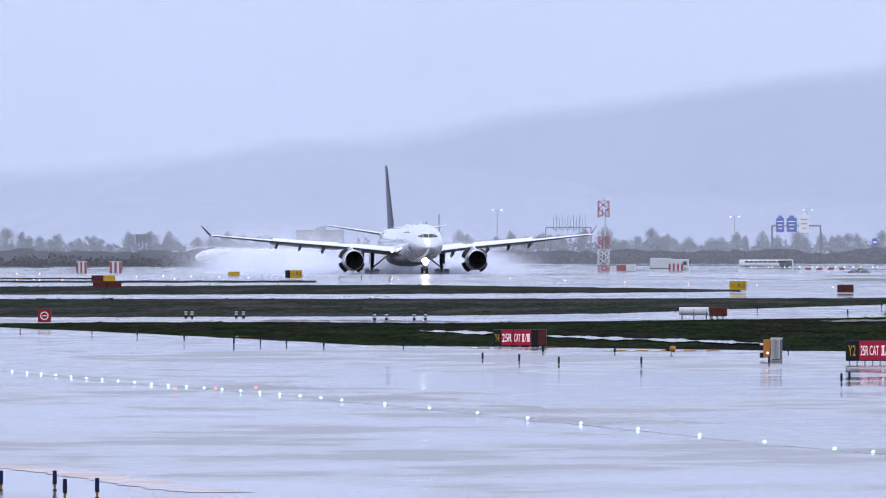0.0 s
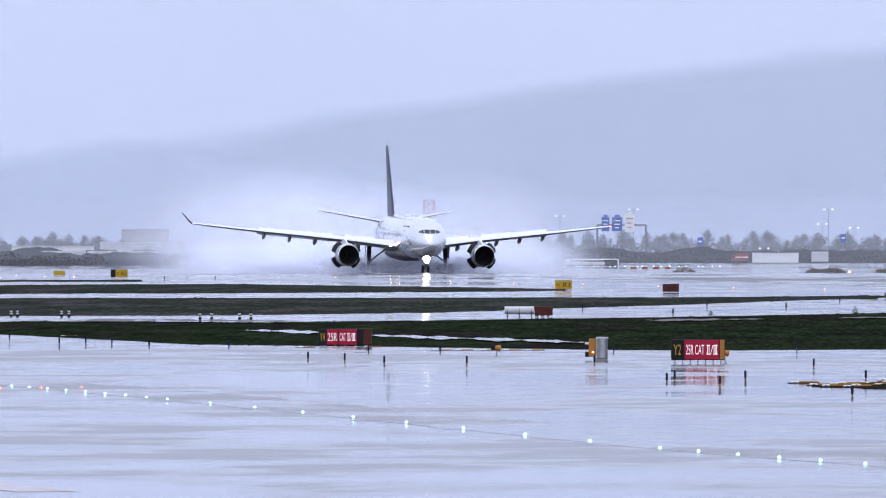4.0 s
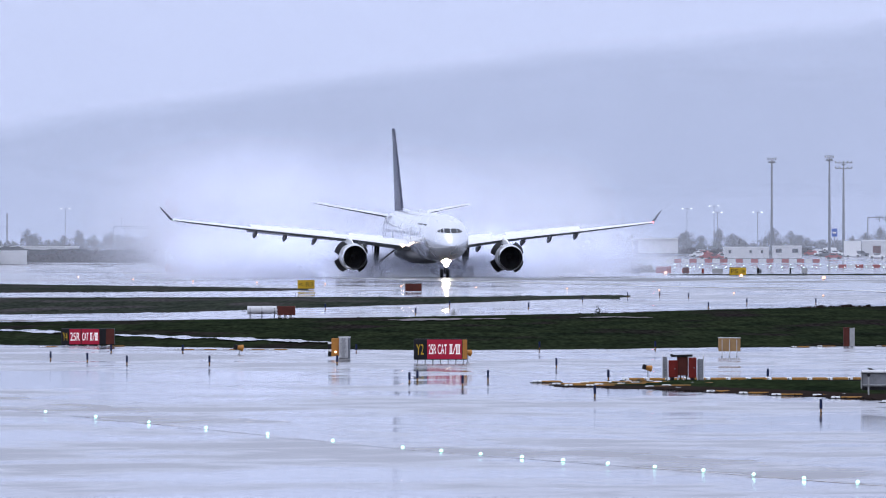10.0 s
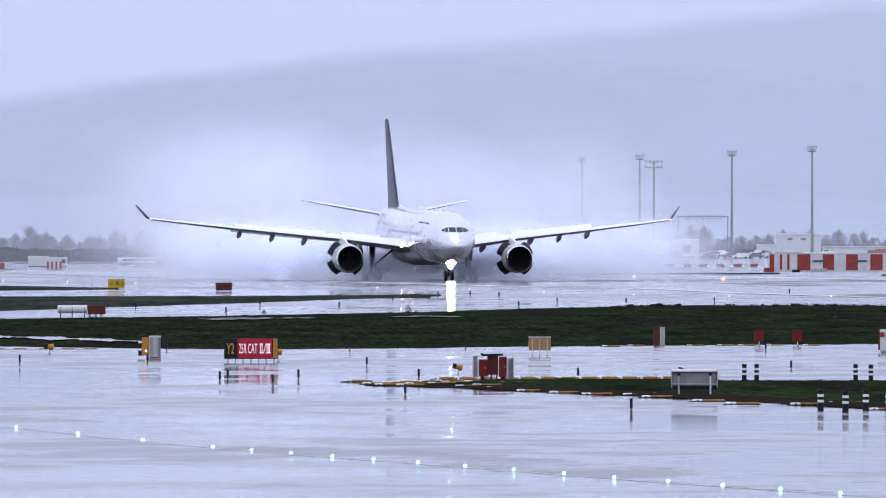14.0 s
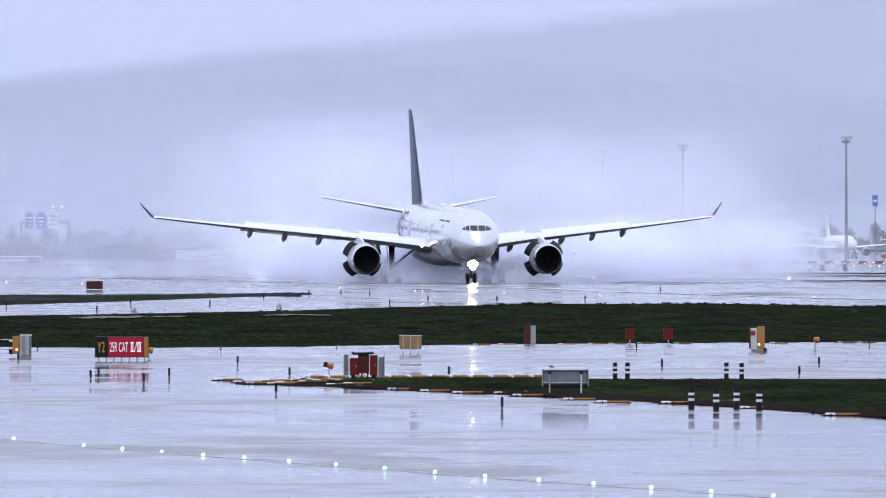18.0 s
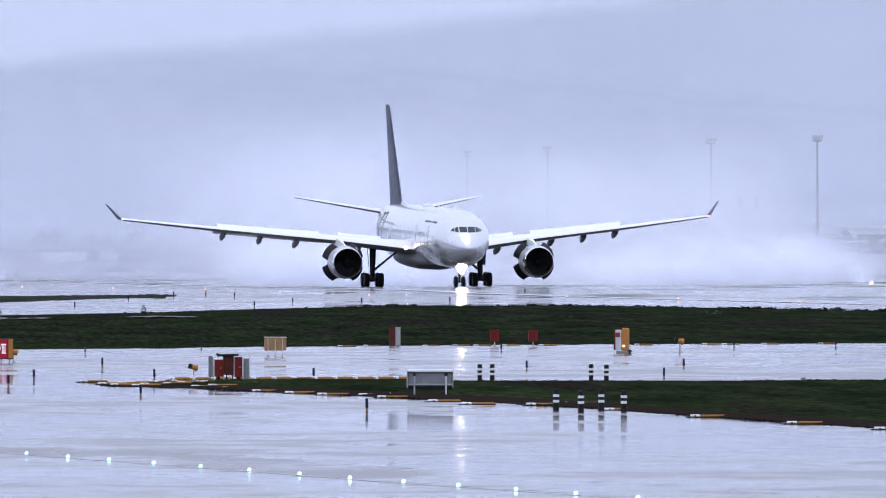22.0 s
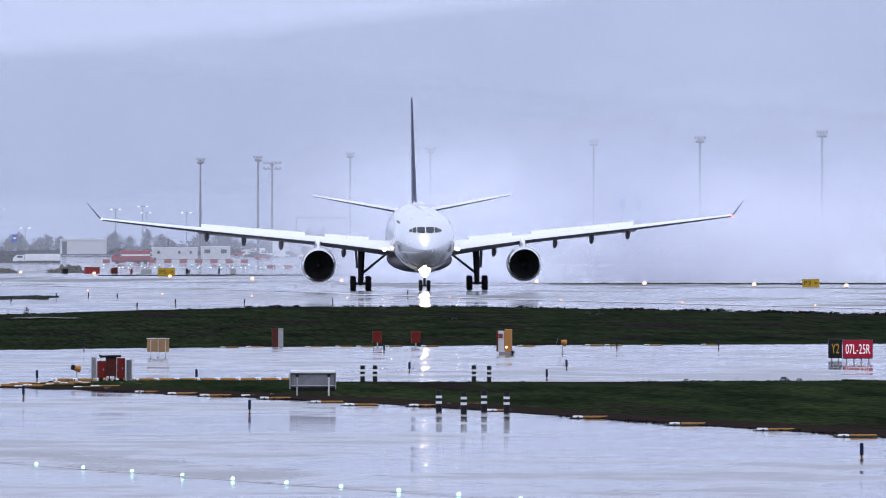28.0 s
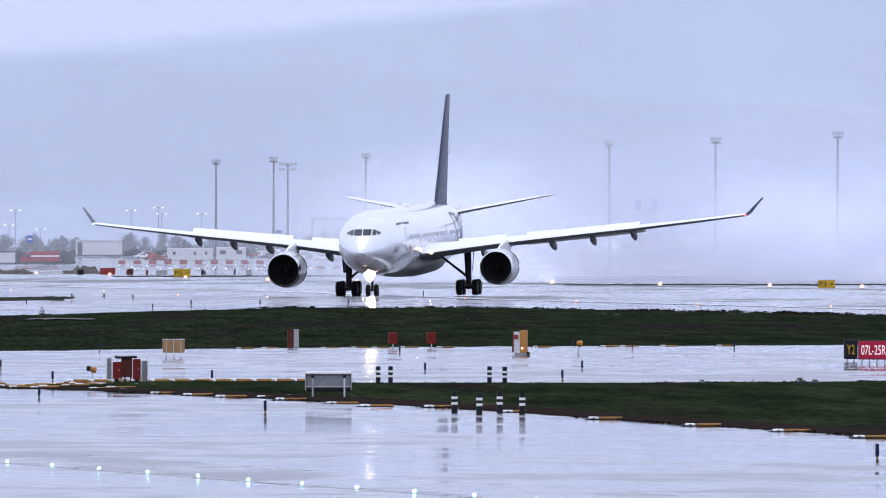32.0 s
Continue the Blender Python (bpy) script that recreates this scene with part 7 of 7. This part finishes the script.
M["tail_grey"] = mat("dotted_grey_tail", (0.50, 0.51, 0.52), 0.4, vary=0.25, scale=2.5)
M["tail_yellow"] = mat("yellow_tail", (0.62, 0.40, 0.05), 0.4, vary=0.1, scale=0.6)
M["beige"] = mat("cream_body", (0.62, 0.55, 0.45), 0.4, vary=0.08, scale=0.5)
taxiing = small_airliner("white narrow-body airliner with grey dotted tail taxiing past", "tail_grey")
for c in taxiing.children:       # a shorter type than the two on stand
    c.scale = (0.82, 0.82, 0.82)
stand1 = small_airliner("white narrow-body airliner parked on the far apron")
stand1.matrix_basis = Matrix.Translation(far_at(2814, 465)) @ Matrix.Rotation(radians(8), 4, "Z")
stand2 = small_airliner("cream airliner with yellow tail parked on the apron", "tail_yellow", "beige")
stand2.matrix_basis = Matrix.Translation(far_at(2985, 456)) @ Matrix.Rotation(radians(-19), 4, "Z")


# ---- spray thrown up behind the airliner ----
def puff_mesh(name, material):
    bm = B()
    n = 10
    rows = []
    for i in range(n + 1):
        row = []
        for k in range(n + 1):
            x, z = 2 * i / n - 1, 2 * k / n - 1
            row.append(bm.verts.new((x, 0.25 * (x * x + z * z) * 0.5, z)))
        rows.append(row)
    for a, b in zip(rows, rows[1:]):
        for k in range(n):
            bm.faces.new((a[k], b[k], b[k + 1], a[k + 1]))
    return mesh_of(name, bm, material, True)


def spray_cloud(label, puffs, material):
    cloud = root("spray_cloud", (0, 0, 0), 0, label, "water spray", "spray behind the airliner")
    me = puff_mesh("spray_puff", M[material])
    for x, y, z, w, h in puffs:
        ob = new("spray_puff", me)
        ob.parent = cloud
        ob.location, ob.scale = (x, y, z), (w, 0.3 * w, h * 1.75)
        ob.rotation_euler = (radians(-54), 0, 0)
    return cloud


rnd = random.Random(11)


def low_puffs(s, x0, x1, n, y0, y1):
    out_, span = [], x1 - x0
    for i in range(n):
        k = i / (n - 1)
        out_.append((s * (x0 + span * k + rnd.uniform(-1.2, 1.2)), y0 + (y1 - y0) * k + rnd.uniform(-3, 3), 1.0 + rnd.uniform(0, 1.2), 8.5 + 2 * rnd.random(), 5.2 + 1.6 * rnd.random()))
    return out_


def plume(s, x0, x1, n):
    return [(s * (x0 + (x1 - x0) * ((i * 0.618) % 1.0)), 38 + 60 * i / n, 3.5 + 6.0 * rnd.random(), 13 + 4 * rnd.random(), 10.5 + 3.5 * rnd.random()) for i in range(n)]


LOW = "dense low water spray thrown up behind the wheels"
HIGH = "billowing white plume of water spray behind the wing"
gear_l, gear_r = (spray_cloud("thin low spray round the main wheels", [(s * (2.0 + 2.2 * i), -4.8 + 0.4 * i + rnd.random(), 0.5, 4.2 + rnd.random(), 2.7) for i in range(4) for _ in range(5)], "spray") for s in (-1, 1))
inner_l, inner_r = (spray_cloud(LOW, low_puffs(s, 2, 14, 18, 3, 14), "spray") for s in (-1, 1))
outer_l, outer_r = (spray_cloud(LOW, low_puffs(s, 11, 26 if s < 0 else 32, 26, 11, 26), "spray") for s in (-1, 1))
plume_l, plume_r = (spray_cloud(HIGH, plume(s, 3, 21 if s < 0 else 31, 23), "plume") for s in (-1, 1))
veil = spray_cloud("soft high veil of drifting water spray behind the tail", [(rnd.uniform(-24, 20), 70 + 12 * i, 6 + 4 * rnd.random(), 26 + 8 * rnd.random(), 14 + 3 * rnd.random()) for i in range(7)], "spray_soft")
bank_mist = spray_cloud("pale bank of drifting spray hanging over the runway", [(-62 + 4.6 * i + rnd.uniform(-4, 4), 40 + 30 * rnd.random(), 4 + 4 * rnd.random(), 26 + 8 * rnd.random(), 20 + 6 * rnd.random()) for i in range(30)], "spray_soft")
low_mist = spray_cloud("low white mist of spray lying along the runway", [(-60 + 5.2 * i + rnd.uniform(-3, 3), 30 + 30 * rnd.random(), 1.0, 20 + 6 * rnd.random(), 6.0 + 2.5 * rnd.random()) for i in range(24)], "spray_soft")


# ---- what moves ----
# time, place of the main wheels, heading, roll
ROLL = [(0, -79.82, 2317.1, 8.77, -0.17), (1, -71.65, 2262.8, 8.44, 0.02), (2, -63.5, 2208.9, 8.16, 0.21), (3, -55.75, 2155.9, 7.92, 0.35),
        (4, -48.37, 2104, 7.76, 0.42), (4.5, -45.06, 2078.8, 7.77, 0.42), (6.5, -31.34, 1982.1, 7.76, 0.35), (7, -28.15, 1958.5, 7.74,
        0.33), (8, -21.8, 1912.7, 7.74, 0.28), (9, -15.8, 1868.6, 7.85, 0.27), (10, -9.58, 1826.8, 7.67, 0.28), (11, -3.77, 1787, 7.57,
        0.25), (12, 1.88, 1749, 7.57, 0.19), (13, 7.15, 1713.5, 7.62, 0.13), (14, 12, 1680.8, 7.8, 0.08), (14.5, 14.38, 1665.5, 7.65, 0.06),
        (16.5, 22.42, 1607.7, 6.24, 0.01), (17, 23.98, 1594.4, 6.13, -0.01), (18, 26.87, 1570, 6.45, -0.08), (19, 29.69, 1547, 6.93, -0.21),
        (20, 32.29, 1526, 7.39, -0.3), (21, 34.83, 1506.7, 7.23, -0.32), (22, 37.1, 1489, 6.83, -0.31), (23, 39.11, 1472.8, 6.43, -0.32),
        (24, 40.93, 1457.5, 5.75, -0.3), (25, 42.53, 1442.9, 4.87, -0.27), (26, 43.79, 1428.4, 3.63, -0.23), (26.5, 44.26, 1421.2, 2.76,
        -0.21), (28.5, 44.98, 1392.4, -1.71, -0.42), (29, 44.86, 1385.1, -2.89, -0.5), (30, 44.03, 1370.2, -5.27, -0.64), (31, 42.68,
        1355.6, -7.65, -0.72), (32, 40.81, 1341.1, -9.92, -0.78)]
# the nose comes down in the first seconds
PITCH = [(0, -0.74), (1, -0.5), (2, 0.0), (3, 0.3), (4, 0.6), (5, 1.0), (33, 1.0)]


def roll_at(t):
    for a, b in zip(ROLL, ROLL[1:]):
        if t <= b[0]:
            k = (t - a[0]) / (b[0] - a[0])
            return [p + (q - p) * k for p, q in zip(a[1:], b[1:])]
    return ROLL[-1][1:]


def motions():
    walk(plane, [(t, pose(x, y, lift(y) + 0.03, between(PITCH, t), b, h)) for t, x, y, h, b in ROLL])
    for a in (plane, taxiing):
        a.empty_display_size = 2.0
    # the narrow-body taxis off to the left
    tx = [(t, far_at(452 - 73.5 * t, 478)) for t in (0, 8, 16, 24, 32)]
    walk(taxiing, [(t, Matrix.Translation(p) @ Matrix.Rotation(radians(-70), 4, "Z")) for t, p in tx])
    # a tank lorry and a fire truck drive by on the far road
    walk(tank_lorry, [(t, Matrix.Translation(far_at(1940 - 50 * (t - 26), 467))) for t in (0, 8, 16, 24, 32)])
    walk(fire_truck, [(t, Matrix.Translation(far_at(1819 + 47 * (32 - t), 469))) for t in (0, 8, 16, 24, 32)])
    # thrust reversers: open on landing, folded away before the turn
    for door, base in reverser_doors:
        walk(door, [(t, base @ Matrix.Rotation(radians(a), 4, "X")) for t, a in ((0, 30), (3, 31), (14, 31), (22, 30), (23.6, 24), (25.2, 0), (32, 0))])
    # the bird drops off its perch behind the cabinet
    x, y, z = bird_at
    walk(bird, [(t, pose(x + dx, y + dy, z + dz, 0, 0, -20)) for t, dx, dy, dz in ((0, 0, 0, 0), (18.5, 0, 0, 0), (18.8, 0.15, 0.45, -0.35), (19.0, 0.2, 0.5, -0.82), (32, 0.2, 0.5, -0.82))])
    # the spray grows behind the wheels, then lags and drifts off to the right with the wind
    fade = ((13, 1.4, 0, 0), (17, 2.0, 4, 7), (19, 0.8, 14, 11), (21, 0.0, 30, 12), (23, -0.5, 60, 25), (26, -1.0, 150, 46), (29, -1.5, 260, 66), (32, -2.0, 340, 80))
    grow = {"inner": ((0, -0.6, 0, 0), (2, -0.3, 0, 0), (4, 0.0, 0, 0), (8, 0.5, 0, 0)),
            "outer": ((0, -1.2, 2, 0), (2, -0.6, 1, 0), (4, -0.5, 0, 0), (8, 0.3, 0, 0)),
            "plume": ((0, -9, 10, 0), (2, -5.5, 6, 0), (4, -2, 2, 0), (8, 0.0, 0, 0)),
            "veil": ((0, -24, 20, 0), (2, -16, 10, 0), (4, -7.0, 4, 0), (8, -1.0, 0, 0))}
    # a bank of it stays behind over the right of the runway
    rows = []
    for t, up, back, side in ((0, -60, 60, 0), (8, -60, 60, 0), (14, -24, 60, 0), (17, -5, 110, -36), (19, -0.5, 160, -36), (21, 0.8, 180, -20), (23, 0.8, 210, 18), (26, 0.8, 240, 68), (29, 1.0, 320, 87), (32, 0.5, 360, 95)):
        x, y, h, _ = roll_at(t)
        rows.append((t, pose(x + side, y + back, lift(y + back) + up, 0, 0, 6)))
    walk(bank_mist, rows)
    walk(low_mist, [(t, Matrix.Translation((0, -12, 0)) @ m) for t, m in rows])
    for cloud, kind, drift in ((gear_l, "inner", 1.0), (gear_r, "inner", 1.0), (inner_l, "inner", 1.0), (inner_r, "inner", 1.1), (outer_l, "outer", 1.0), (outer_r, "outer", 1.25), (plume_l, "plume", 1.0), (plume_r, "plume", 1.2), (veil, "veil", 1.0)):
        rows = []
        for t, up, back, side in grow[kind] + fade:
            x, y, h, _ = roll_at(t)
            h = max(h, 6.0)
            if cloud in (outer_r, plume_r) and t < 10:
                side -= 9 * (1 - t / 10)
            if cloud in (gear_l, gear_r) and 8 < t < 20:
                up, back, side = 0.7, 0, 0
            if kind == "inner" and t > 18:
                up -= 0.4 * (t - 18)
            rows.append((t, pose(x - 0.13 * back + side * drift, y + back, lift(y + back) + up, 0, 0, h)))
        walk(cloud, rows)


motions()
